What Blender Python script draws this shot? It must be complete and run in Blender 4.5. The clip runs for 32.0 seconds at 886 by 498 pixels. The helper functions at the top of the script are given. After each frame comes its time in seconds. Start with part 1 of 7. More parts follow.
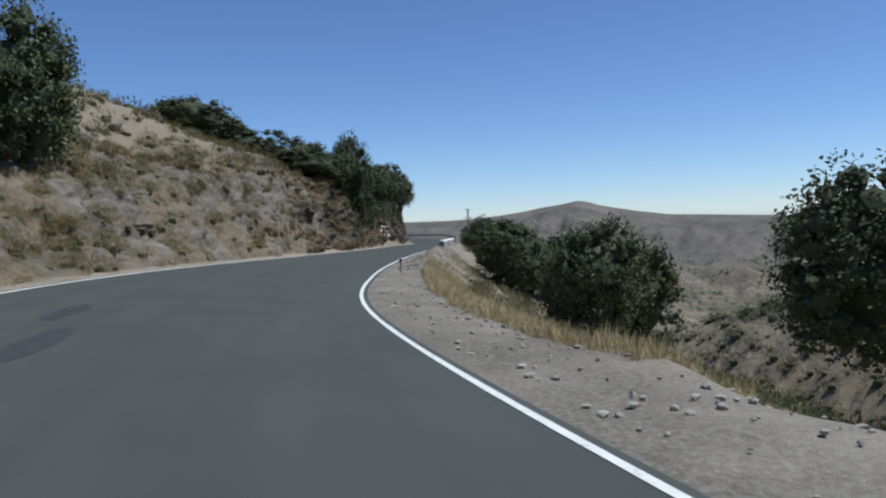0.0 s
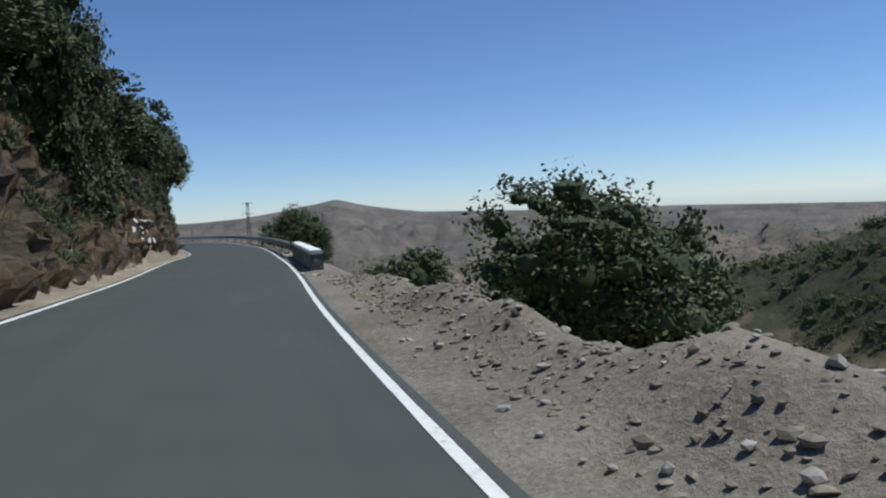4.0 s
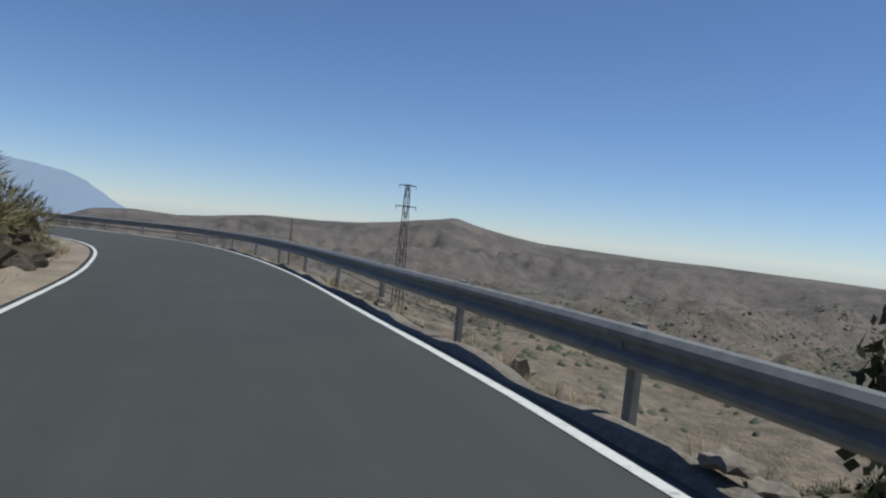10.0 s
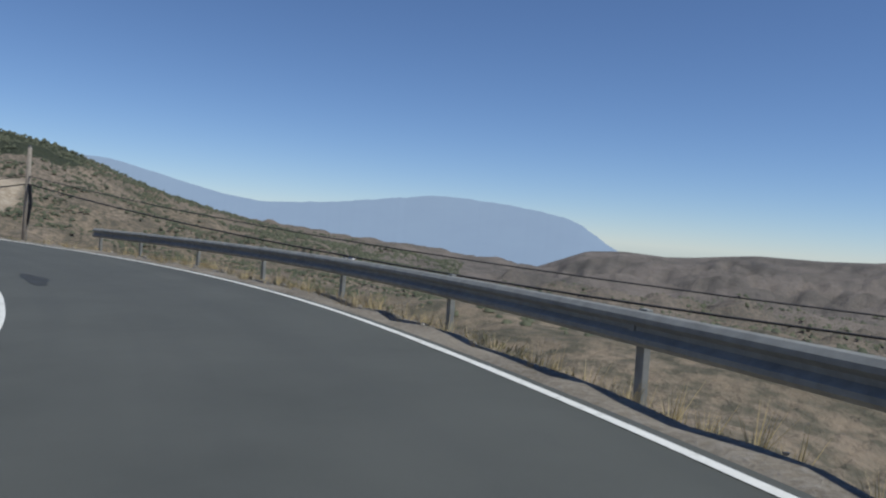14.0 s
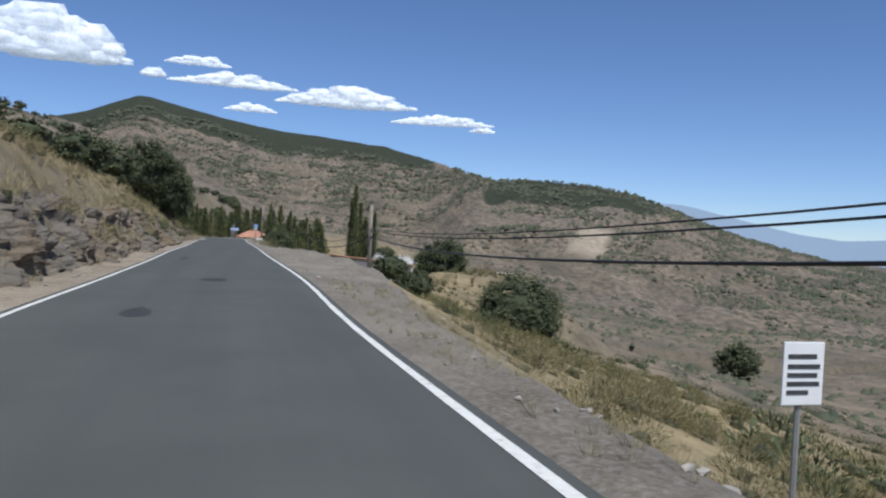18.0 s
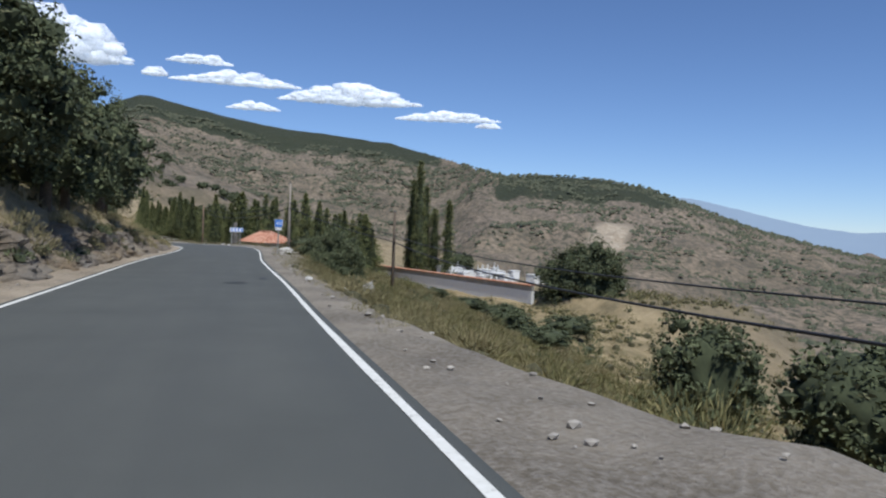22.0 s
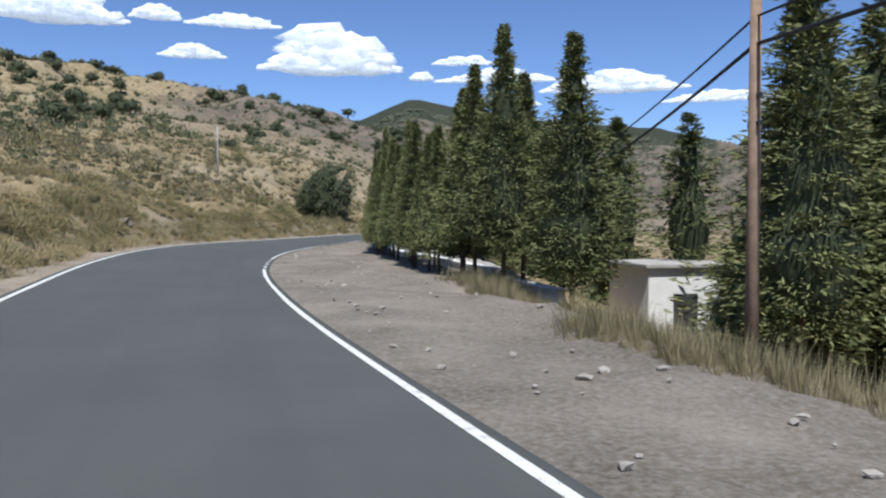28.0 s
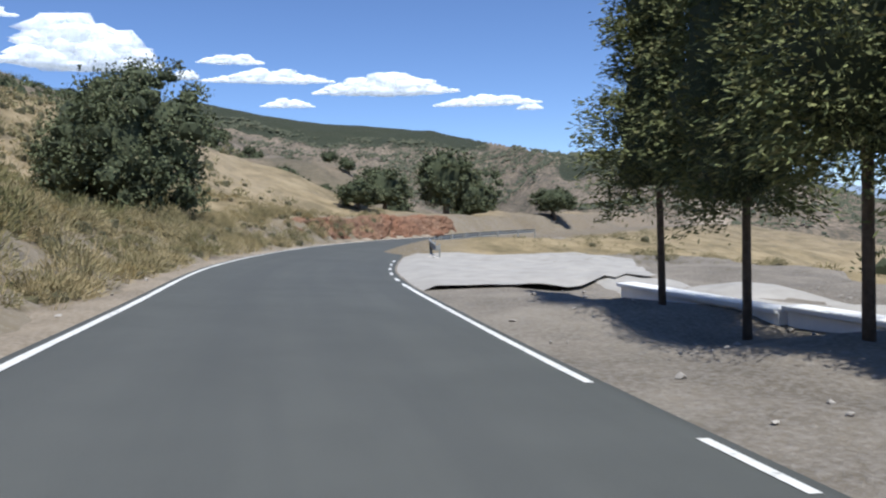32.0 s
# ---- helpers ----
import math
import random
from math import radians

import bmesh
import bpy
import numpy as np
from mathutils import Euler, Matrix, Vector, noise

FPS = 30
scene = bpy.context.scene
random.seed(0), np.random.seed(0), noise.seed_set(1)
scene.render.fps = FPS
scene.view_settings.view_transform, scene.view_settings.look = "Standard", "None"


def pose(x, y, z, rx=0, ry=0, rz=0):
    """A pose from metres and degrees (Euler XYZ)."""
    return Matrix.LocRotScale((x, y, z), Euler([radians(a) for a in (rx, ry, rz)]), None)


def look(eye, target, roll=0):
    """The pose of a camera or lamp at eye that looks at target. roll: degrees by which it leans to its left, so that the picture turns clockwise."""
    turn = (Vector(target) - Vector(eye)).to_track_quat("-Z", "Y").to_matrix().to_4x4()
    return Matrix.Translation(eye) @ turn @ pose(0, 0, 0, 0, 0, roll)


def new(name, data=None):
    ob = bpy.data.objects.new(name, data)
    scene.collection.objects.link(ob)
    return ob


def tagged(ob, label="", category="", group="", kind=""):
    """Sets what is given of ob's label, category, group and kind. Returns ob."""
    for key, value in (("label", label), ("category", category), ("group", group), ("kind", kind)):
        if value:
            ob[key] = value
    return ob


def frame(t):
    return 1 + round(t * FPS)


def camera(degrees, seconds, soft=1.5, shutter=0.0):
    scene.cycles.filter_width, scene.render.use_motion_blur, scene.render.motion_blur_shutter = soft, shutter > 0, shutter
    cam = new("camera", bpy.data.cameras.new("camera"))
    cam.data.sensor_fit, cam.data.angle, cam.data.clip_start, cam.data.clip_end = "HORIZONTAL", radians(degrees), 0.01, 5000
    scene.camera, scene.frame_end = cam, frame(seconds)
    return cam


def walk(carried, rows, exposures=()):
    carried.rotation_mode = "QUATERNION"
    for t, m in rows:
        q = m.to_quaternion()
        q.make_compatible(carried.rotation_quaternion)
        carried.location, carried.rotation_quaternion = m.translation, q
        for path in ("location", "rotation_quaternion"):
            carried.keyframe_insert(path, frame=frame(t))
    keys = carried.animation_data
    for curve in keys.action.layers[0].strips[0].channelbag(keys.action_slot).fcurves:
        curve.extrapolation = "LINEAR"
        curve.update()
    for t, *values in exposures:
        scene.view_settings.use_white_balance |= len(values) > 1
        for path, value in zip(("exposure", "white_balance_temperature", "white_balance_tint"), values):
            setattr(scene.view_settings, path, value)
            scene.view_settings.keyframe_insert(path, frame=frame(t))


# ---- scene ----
cam = camera(58.9, 32.0, soft=2.2)
# seconds, x, y, z, yaw, pitch, roll
PATH = [
    (0.0, 0.00, -0.00, 0.00, 0.00, -2.23, 2.12),
    (0.5, -1.12, 4.66, -0.12, -1.40, -2.48, 1.79),
    (1.0, -2.13, 9.47, -0.23, -3.40, -3.24, 2.25),
    (1.5, -2.91, 14.37, -0.34, -5.47, -3.32, 3.28),
    (2.0, -3.56, 19.44, -0.44, -8.25, -3.10, 3.63),
    (2.5, -3.93, 24.59, -0.55, -11.36, -3.37, 3.81),
    (3.0, -4.07, 29.93, -0.63, -14.79, -3.68, 4.17),
    (3.5, -3.93, 35.43, -0.69, -16.96, -3.70, 3.83),
    (4.0, -3.72, 41.04, -0.73, -17.73, -3.10, 3.26),
    (4.5, -3.45, 46.74, -0.78, -18.10, -2.85, 2.90),
    (5.0, -3.13, 52.56, -0.83, -18.55, -2.88, 2.72),
    (5.5, -2.75, 58.52, -0.89, -19.08, -3.19, 2.71),
    (6.0, -2.31, 64.63, -0.98, -19.17, -2.78, 1.24),
    (6.5, -1.87, 70.87, -1.12, -19.01, -2.53, -0.48),
    (7.0, -1.54, 77.27, -1.25, -18.77, -2.62, -1.58),
    (7.5, -1.25, 83.81, -1.38, -18.13, -2.33, -2.41),
    (8.0, -1.06, 90.45, -1.50, -16.41, -1.82, -4.09),
    (8.5, -1.07, 97.07, -1.60, -14.00, -1.60, -3.36),
    (9.0, -1.33, 103.58, -1.70, -11.63, -1.26, -4.34),
    (9.5, -1.72, 109.90, -1.78, -9.96, -0.90, -4.85),
    (10.0, -2.26, 116.10, -1.86, -9.34, -1.37, -5.67),
    (10.5, -2.94, 122.16, -1.90, -8.58, -1.08, -5.82),
    (11.0, -3.74, 128.10, -1.93, -6.89, -1.15, -5.44),
    (11.5, -4.68, 133.89, -1.99, -5.08, -1.38, -4.97),
    (12.0, -5.84, 139.56, -2.09, -0.79, -1.50, -4.80),
    (12.5, -7.39, 145.12, -2.22, 4.27, -1.40, -5.20),
    (13.0, -9.41, 150.60, -2.35, 10.13, -1.26, -5.52),
    (13.5, -12.32, 155.78, -2.47, 17.85, -1.41, -5.28),
    (14.0, -15.95, 160.69, -2.59, 25.31, -1.51, -4.63),
    (14.5, -20.29, 165.24, -2.70, 32.44, -1.50, -4.27),
    (15.0, -25.31, 169.35, -2.80, 39.21, -1.38, -4.17),
    (15.5, -30.93, 172.96, -2.90, 45.59, -1.11, -4.33),
    (16.0, -37.10, 175.96, -3.00, 51.53, -1.54, -3.52),
    (16.5, -43.66, 178.43, -3.09, 56.47, -1.52, -3.33),
    (17.0, -50.57, 180.35, -3.19, 61.02, -1.26, -3.19),
    (17.5, -57.57, 181.96, -3.27, 63.84, -1.17, -2.86),
    (18.0, -64.65, 183.32, -3.32, 65.14, -1.04, -2.92),
    (18.5, -71.79, 184.60, -3.38, 65.19, -1.09, -2.46),
    (19.0, -78.98, 185.88, -3.42, 65.20, -1.21, -2.48),
    (19.5, -86.18, 187.19, -3.44, 65.11, -1.09, -2.62),
    (20.0, -93.38, 188.49, -3.46, 64.67, -1.07, -2.46),
    (20.5, -100.59, 189.85, -3.48, 64.52, -1.15, -2.18),
    (21.0, -107.89, 191.16, -3.52, 64.90, -1.25, -2.16),
    (21.5, -115.34, 192.50, -3.57, 65.46, -1.18, -2.31),
    (22.0, -122.98, 193.86, -3.62, 65.45, -1.25, -2.15),
    (22.5, -130.79, 195.15, -3.69, 65.27, -1.40, -1.75),
    (23.0, -138.66, 196.52, -3.78, 65.26, -2.08, -0.97),
    (23.5, -146.62, 197.85, -3.88, 65.55, -2.17, -0.39),
    (24.0, -154.62, 199.25, -3.97, 65.52, -1.94, -0.43),
    (24.5, -162.65, 200.60, -4.07, 65.34, -1.36, -1.10),
    (25.0, -170.66, 201.89, -4.16, 66.54, -1.54, -1.60),
    (25.5, -178.65, 202.95, -4.25, 68.54, -1.61, -2.19),
    (26.0, -186.63, 203.69, -4.35, 71.01, -1.61, -2.93),
    (26.5, -194.61, 204.06, -4.44, 73.85, -1.54, -3.84),
    (27.0, -202.61, 204.05, -4.54, 77.20, -1.06, -2.56),
    (27.5, -210.66, 203.36, -4.62, 81.12, -1.18, -1.36),
    (28.0, -218.70, 202.35, -4.71, 84.38, -2.07, 0.03),
    (28.5, -226.70, 200.99, -4.81, 85.51, -2.36, 0.75),
    (29.0, -234.71, 199.59, -4.89, 85.13, -2.51, 2.05),
    (29.5, -242.72, 198.27, -4.94, 84.15, -2.10, 2.96),
    (30.0, -250.73, 197.20, -4.98, 82.22, -2.18, 2.80),
    (30.5, -258.68, 196.40, -5.02, 79.12, -2.13, 2.35),
    (31.0, -266.49, 196.17, -5.06, 75.75, -2.03, 2.19),
    (31.5, -274.16, 196.38, -5.08, 71.10, -2.21, 1.75),
    (32.0, -281.52, 197.19, -5.14, 68.04, -2.02, 1.59),
]
walk(cam, [(r[0], pose(r[1], r[2], r[3], 90 + r[5], r[6], r[4])) for r in PATH],
     exposures=((0.0, 0.05, 5650, 4), (6.0, -0.12, 5850, 5), (9.0, -0.15, 5950, 6), (13.5, -0.2, 5950, 6), (15.5, -0.03, 5850, 8), (26.0, 0.12, 5850, 8), (28.0, 0.36, 5850, 9), (32.0, 0.42, 5850, 9)))

# ---- sky and sun ----
SUN_AZ, SUN_EL = -92.0, 61.0          # bearing counter-clockwise from +y, height, degrees
world = bpy.data.worlds.new("world")
scene.world = world
world.use_nodes = True
wn, wl = world.node_tree.nodes, world.node_tree.links
wn.clear()
sky = wn.new("ShaderNodeTexSky")
sky.sky_type, sky.sun_disc = "NISHITA", False
sky.sun_elevation, sky.sun_rotation = radians(SUN_EL), radians(-SUN_AZ)
sky.altitude, sky.air_density, sky.dust_density, sky.ozone_density = 2500, 1.0, 0.15, 3.0
bg = wn.new("ShaderNodeBackground")
bg.inputs["Strength"].default_value = 0.098
wo = wn.new("ShaderNodeOutputWorld")
tint = wn.new("ShaderNodeMix")
tint.data_type, tint.blend_type = "RGBA", "MULTIPLY"
tint.inputs[0].default_value = 1.0
tint.inputs[7].default_value = (0.94, 0.95, 1.05, 1)
wl.new(sky.outputs[0], tint.inputs[6])
wl.new(tint.outputs[2], bg.inputs[0])
wl.new(bg.outputs[0], wo.inputs[0])
sun_data = bpy.data.lights.new("sun", "SUN")
sun_data.energy, sun_data.angle, sun_data.color = 4.2, radians(0.55), (1.0, 0.94, 0.84)
sun = new("sun", sun_data)
sa, se = radians(SUN_AZ), radians(SUN_EL)
SUN_DIR = Vector((-math.sin(sa) * math.cos(se), math.cos(sa) * math.cos(se), math.sin(se)))
sun.matrix_world = look(SUN_DIR * 100, (0, 0, 0))


# ---- materials ----
def material(name, rough=0.9, metal=0.0, spec=0.3):
    m = bpy.data.materials.new(name)
    m.use_nodes = True
    b = m.node_tree.nodes["Principled BSDF"]
    b.inputs["Roughness"].default_value = rough
    b.inputs["Metallic"].default_value = metal
    b.inputs["Specular IOR Level"].default_value = spec
    return m


class Nodes:
    """Small helper for node trees."""

    def __init__(self, m):
        self.m, self.t = m, m.node_tree
        self.b = self.t.nodes["Principled BSDF"]
        self.pos = None

    def add(self, kind, **sets):
        n = self.t.nodes.new(kind)
        for k, v in sets.items():
            if k in n.inputs:
                n.inputs[k].default_value = v
        return n

    def link(self, a, b):
        self.t.links.new(a, b)

    def where(self, scale=(1, 1, 1), local=False):
        if local:
            src = self.add("ShaderNodeTexCoord").outputs["Object"]
        else:
            src = self.add("ShaderNodeNewGeometry").outputs["Position"]
        mp = self.add("ShaderNodeMapping")
        mp.inputs["Scale"].default_value = scale
        self.link(src, mp.inputs["Vector"])
        return mp.outputs[0]

    def noise(self, scale, detail=4.0, rough=0.55, vec=None, distort=0.0):
        n = self.add("ShaderNodeTexNoise", Scale=scale, Detail=detail, Roughness=rough, Distortion=distort)
        self.link(vec if vec is not None else self.where(), n.inputs["Vector"])
        return n.outputs["Fac"]

    def ramp(self, fac, stops):
        r = self.add("ShaderNodeValToRGB")
        el = r.color_ramp.elements
        while len(el) > 1:
            el.remove(el[-1])
        el[0].position, el[0].color = stops[0][0], (*stops[0][1], 1)
        for p, c in stops[1:]:
            e = el.new(p)
            e.color = (*c, 1)
        self.link(fac, r.inputs[0])
        return r.outputs[0]

    def mix(self, fac, a, b, mode="MIX"):
        n = self.t.nodes.new("ShaderNodeMix")
        n.data_type, n.blend_type = "RGBA", mode
        for sock, v in ((n.inputs[0], fac), (n.inputs[6], a), (n.inputs[7], b)):
            if hasattr(v, "is_linked"):
                self.link(v, sock)
            elif isinstance(v, tuple):
                sock.default_value = (*v, 1)
            else:
                sock.default_value = v
        return n.outputs[2]

    def math(self, op, a, b=0.5):
        n = self.t.nodes.new("ShaderNodeMath")
        n.operation = op
        for sock, v in ((n.inputs[0], a), (n.inputs[1], b)):
            if hasattr(v, "is_linked"):
                self.link(v, sock)
            else:
                sock.default_value = v
        return n.outputs[0]

    def bump(self, height, strength=0.5, dist=0.02):
        n = self.add("ShaderNodeBump", Strength=strength, Distance=dist)
        self.link(height, n.inputs["Height"])
        self.link(n.outputs[0], self.b.inputs["Normal"])

    def color(self, c):
        self.link(c, self.b.inputs["Base Color"])


def grey(v):
    return (v, v, v)


def mat_asphalt():
    m = material("asphalt", 0.85, 0, 0.35)
    n = Nodes(m)
    fine = n.noise(220, 2, 0.6)
    mid = n.noise(0.55, 5, 0.6)
    uv = n.add("ShaderNodeTexCoord").outputs["UV"]
    mp = n.add("ShaderNodeMapping")
    mp.inputs["Scale"].default_value = (0.045, 1.3, 1)
    n.link(uv, mp.inputs["Vector"])
    streak = n.noise(1.0, 4, 0.6, mp.outputs[0])
    c = n.ramp(mid, [(0.25, (0.058, 0.061, 0.055)), (0.55, (0.077, 0.080, 0.072)), (0.8, (0.090, 0.093, 0.083))])
    c = n.mix(n.ramp(streak, [(0.42, grey(0)), (0.66, grey(0.6))]), c, (0.056, 0.059, 0.056))
    c = n.mix(n.ramp(fine, [(0.35, grey(0.0)), (0.75, grey(0.5))]), c, (0.148, 0.150, 0.140))
    # the older surfacing before the long bend is darker; newer beyond it
    sx = n.add("ShaderNodeSeparateXYZ")
    n.link(uv, sx.inputs[0])
    newer = n.ramp(n.math("MULTIPLY", n.math("ADD", sx.outputs[0], -140.0), 0.025), [(0.0, (0.74, 0.75, 0.72)), (1.0, (1.0, 1.0, 1.0))])
    c = n.mix(1.0, c, newer, "MULTIPLY")
    n.color(c)
    n.bump(fine, 0.35, 0.006)
    return m


def mat_paint():
    m = material("road_paint", 0.7)
    n = Nodes(m)
    wear = n.noise(9, 5, 0.7)
    c = n.ramp(wear, [(0.28, (0.30, 0.29, 0.27)), (0.42, (0.66, 0.65, 0.60)), (0.7, (0.76, 0.75, 0.71))])
    n.color(c)
    return m


def mat_ground():
    """Stony soil and dry grass near by; on the far land other earth, woods and bare patches by the cover attribute, and
    haze greyed into the colour by the range attribute.
    """
    m = material("ground", 0.95, 0, 0.12)
    n = Nodes(m)
    at_ = n.add("ShaderNodeVertexColor")
    at_.layer_name = "cover"
    sep = n.add("ShaderNodeSeparateColor")
    n.link(at_.outputs[0], sep.inputs[0])
    wood, bare, far = sep.outputs[0], sep.outputs[1], sep.outputs[2]
    big = n.noise(0.011, 7, 0.62)
    mid = n.noise(0.10, 6, 0.65)
    small = n.noise(1.7, 6, 0.7)
    pebble = n.noise(9.0, 4, 0.7)
    c = n.ramp(mid, [(0.28, (0.135, 0.112, 0.078)), (0.5, (0.235, 0.198, 0.150)), (0.72, (0.300, 0.258, 0.205))])
    c = n.mix(n.ramp(small, [(0.40, grey(0.0)), (0.66, grey(0.7))]), c, (0.195, 0.155, 0.085))
    c = n.mix(n.ramp(pebble, [(0.52, grey(0.0)), (0.70, grey(0.65))]), c, (0.34, 0.31, 0.265))
    f = n.ramp(big, [(0.32, (0.130, 0.108, 0.080)), (0.45, (0.205, 0.165, 0.120)), (0.56, (0.265, 0.210, 0.150)), (0.70, (0.335, 0.265, 0.190))])
    huge = n.noise(0.0028, 6, 0.68)
    f = n.mix(n.ramp(huge, [(0.44, grey(0.0)), (0.60, grey(0.7))]), f, (0.265, 0.212, 0.168))
    f = n.mix(n.ramp(mid, [(0.40, grey(0.0)), (0.58, grey(0.75))]), f, (0.088, 0.084, 0.066))
    g = n.ramp(n.noise(0.35, 6, 0.7), [(0.34, (0.150, 0.122, 0.064)), (0.5, (0.285, 0.222, 0.122)), (0.66, (0.400, 0.318, 0.185))])
    c = n.mix(n.math("MULTIPLY", at_.outputs["Alpha"], 0.92), c, g)
    c = n.mix(far, c, f)
    # haze of the far ranges, mixed into the base colour as grey
    haze_tone = n.add("ShaderNodeVertexColor")
    haze_tone.layer_name = "range"
    c = n.mix(haze_tone.outputs[0], c, n.ramp(huge, [(0.38, (0.100, 0.092, 0.086)), (0.5, (0.140, 0.125, 0.114)), (0.62, (0.188, 0.162, 0.144))]))
    c = n.mix(bare, c, n.ramp(mid, [(0.35, (0.30, 0.24, 0.17)), (0.65, (0.48, 0.41, 0.32))]))
    c = n.mix(n.ramp(n.math("ADD", wood, n.math("MULTIPLY", mid, 0.55)), [(0.62, grey(0)), (0.80, grey(0.92))]), c, n.mix(far, (0.056, 0.055, 0.034), (0.034, 0.043, 0.027)))
    n.color(c)
    h = n.math("ADD", n.math("MULTIPLY", n.noise(3.0, 6, 0.7), 0.12), n.math("MULTIPLY", n.math("MULTIPLY", n.noise(0.02, 8, 0.65), far), 22.0))
    n.bump(h, 0.8, 1.0)
    return m


def mat_gravel(name="gravel", tint=(1, 1, 1)):
    m = material(name, 0.95, 0, 0.2)
    n = Nodes(m)
    big = n.noise(0.5, 5, 0.65)
    small = n.noise(14, 4, 0.7)
    st = n.add("ShaderNodeTexVoronoi", Scale=11.0)
    n.link(n.where(), st.inputs["Vector"])
    k = lambda r, g, b: (r * tint[0], g * tint[1], b * tint[2])
    c = n.ramp(big, [(0.34, k(0.128, 0.108, 0.082)), (0.52, k(0.198, 0.169, 0.131)), (0.68, k(0.270, 0.233, 0.183))])
    c = n.mix(n.ramp(small, [(0.4, grey(0)), (0.7, grey(0.55))]), c, k(0.38, 0.35, 0.31))
    c = n.mix(n.ramp(st.outputs["Distance"], [(0.0, grey(0.55)), (0.3, grey(0.0))]), c, k(0.13, 0.115, 0.095))
    n.color(c)
    n.bump(n.noise(7, 6, 0.75), 0.9, 0.06)
    return m


def mat_rock(name, dark, lightc, rust, cracks=0.0):
    m = material(name, 0.92, 0, 0.2)
    n = Nodes(m)
    lay = n.noise(1.1, 7, 0.68, n.where((0.7, 0.7, 2.2)), 0.6)
    big = n.noise(0.35, 5, 0.6)
    fine = n.noise(12, 5, 0.7)
    c = n.ramp(lay, [(0.28, dark), (0.5, tuple((a + b) / 2 for a, b in zip(dark, lightc))), (0.72, lightc)])
    c = n.mix(n.ramp(big, [(0.42, grey(0)), (0.65, grey(0.75))]), c, rust)
    c = n.mix(n.ramp(fine, [(0.55, grey(0)), (0.75, grey(0.4))]), c, tuple(min(1, v * 1.5) for v in lightc))
    vec = n.add("ShaderNodeTexVoronoi", Scale=0.9)
    vec.feature = "DISTANCE_TO_EDGE"
    warp = n.mix(0.35, n.where((1, 1, 1.7)), n.add("ShaderNodeTexNoise", Scale=1.6, Detail=5.0).outputs["Color"], "ADD")
    n.link(warp, vec.inputs["Vector"])
    c = n.mix(n.ramp(vec.outputs["Distance"], [(0.0, grey(cracks)), (0.05, grey(0.0))]), c, tuple(v * 0.5 for v in dark))
    n.color(c)
    n.bump(n.noise(4.5, 7, 0.72, n.where((1, 1, 2.0))), 0.9, 0.16)
    return m


def mat_plain(name, col, rough=0.6, metal=0.0, vary=0.12, scale=8.0, bump=0.0, spec=0.4):
    m = material(name, rough, metal, spec)
    n = Nodes(m)
    f = n.noise(scale, 5, 0.65)
    lo = tuple(v * (1 - vary) for v in col)
    hi = tuple(min(1, v * (1 + vary)) for v in col)
    n.color(n.ramp(f, [(0.3, lo), (0.7, hi)]))
    if bump:
        n.bump(n.noise(scale * 3, 4, 0.6), bump, 0.01)
    return m


ASPHALT, PAINT, GROUND = mat_asphalt(), mat_paint(), mat_ground()
GRAVEL = mat_gravel()
ROCK = mat_rock("dark_rock", (0.034, 0.028, 0.022), (0.165, 0.138, 0.105), (0.155, 0.098, 0.050), 0.5)
ROCK_RED = mat_rock("red_earth", (0.12, 0.065, 0.040), (0.32, 0.20, 0.13), (0.27, 0.13, 0.075))
ROCK_PALE = mat_rock("grey_rock", (0.105, 0.090, 0.072), (0.30, 0.265, 0.22), (0.235, 0.170, 0.100), 0.45)
GALV = mat_plain("galvanised_steel", (0.255, 0.255, 0.235), 0.6, 0.05, 0.22, 5)
WHITEWASH = mat_plain("whitewash", (0.78, 0.77, 0.74), 0.8, 0, 0.06, 3, 0.3)


# ---- noise on arrays ----
LAT = np.random.RandomState(7).rand(256, 256)


def vnoise(x, y):
    xi, yi = np.floor(x).astype(int), np.floor(y).astype(int)
    u, v = x - xi, y - yi
    u, v = u * u * (3 - 2 * u), v * v * (3 - 2 * v)
    a, b = LAT[xi & 255, yi & 255], LAT[(xi + 1) & 255, yi & 255]
    c, d = LAT[xi & 255, (yi + 1) & 255], LAT[(xi + 1) & 255, (yi + 1) & 255]
    return (a * (1 - u) + b * u) * (1 - v) + (c * (1 - u) + d * u) * v - 0.5


def fbm(x, y, n=4, gain=0.5):
    s, a = 0.0, 1.0
    for i in range(n):
        s = s + a * vnoise(x * 2 ** i + 17.3 * i, y * 2 ** i + 5.1 * i)
        a *= gain
    return s


def smooth(x, a, b):
    u = np.clip((x - a) / (b - a), 0, 1)
    return u * u * (3 - 2 * u)


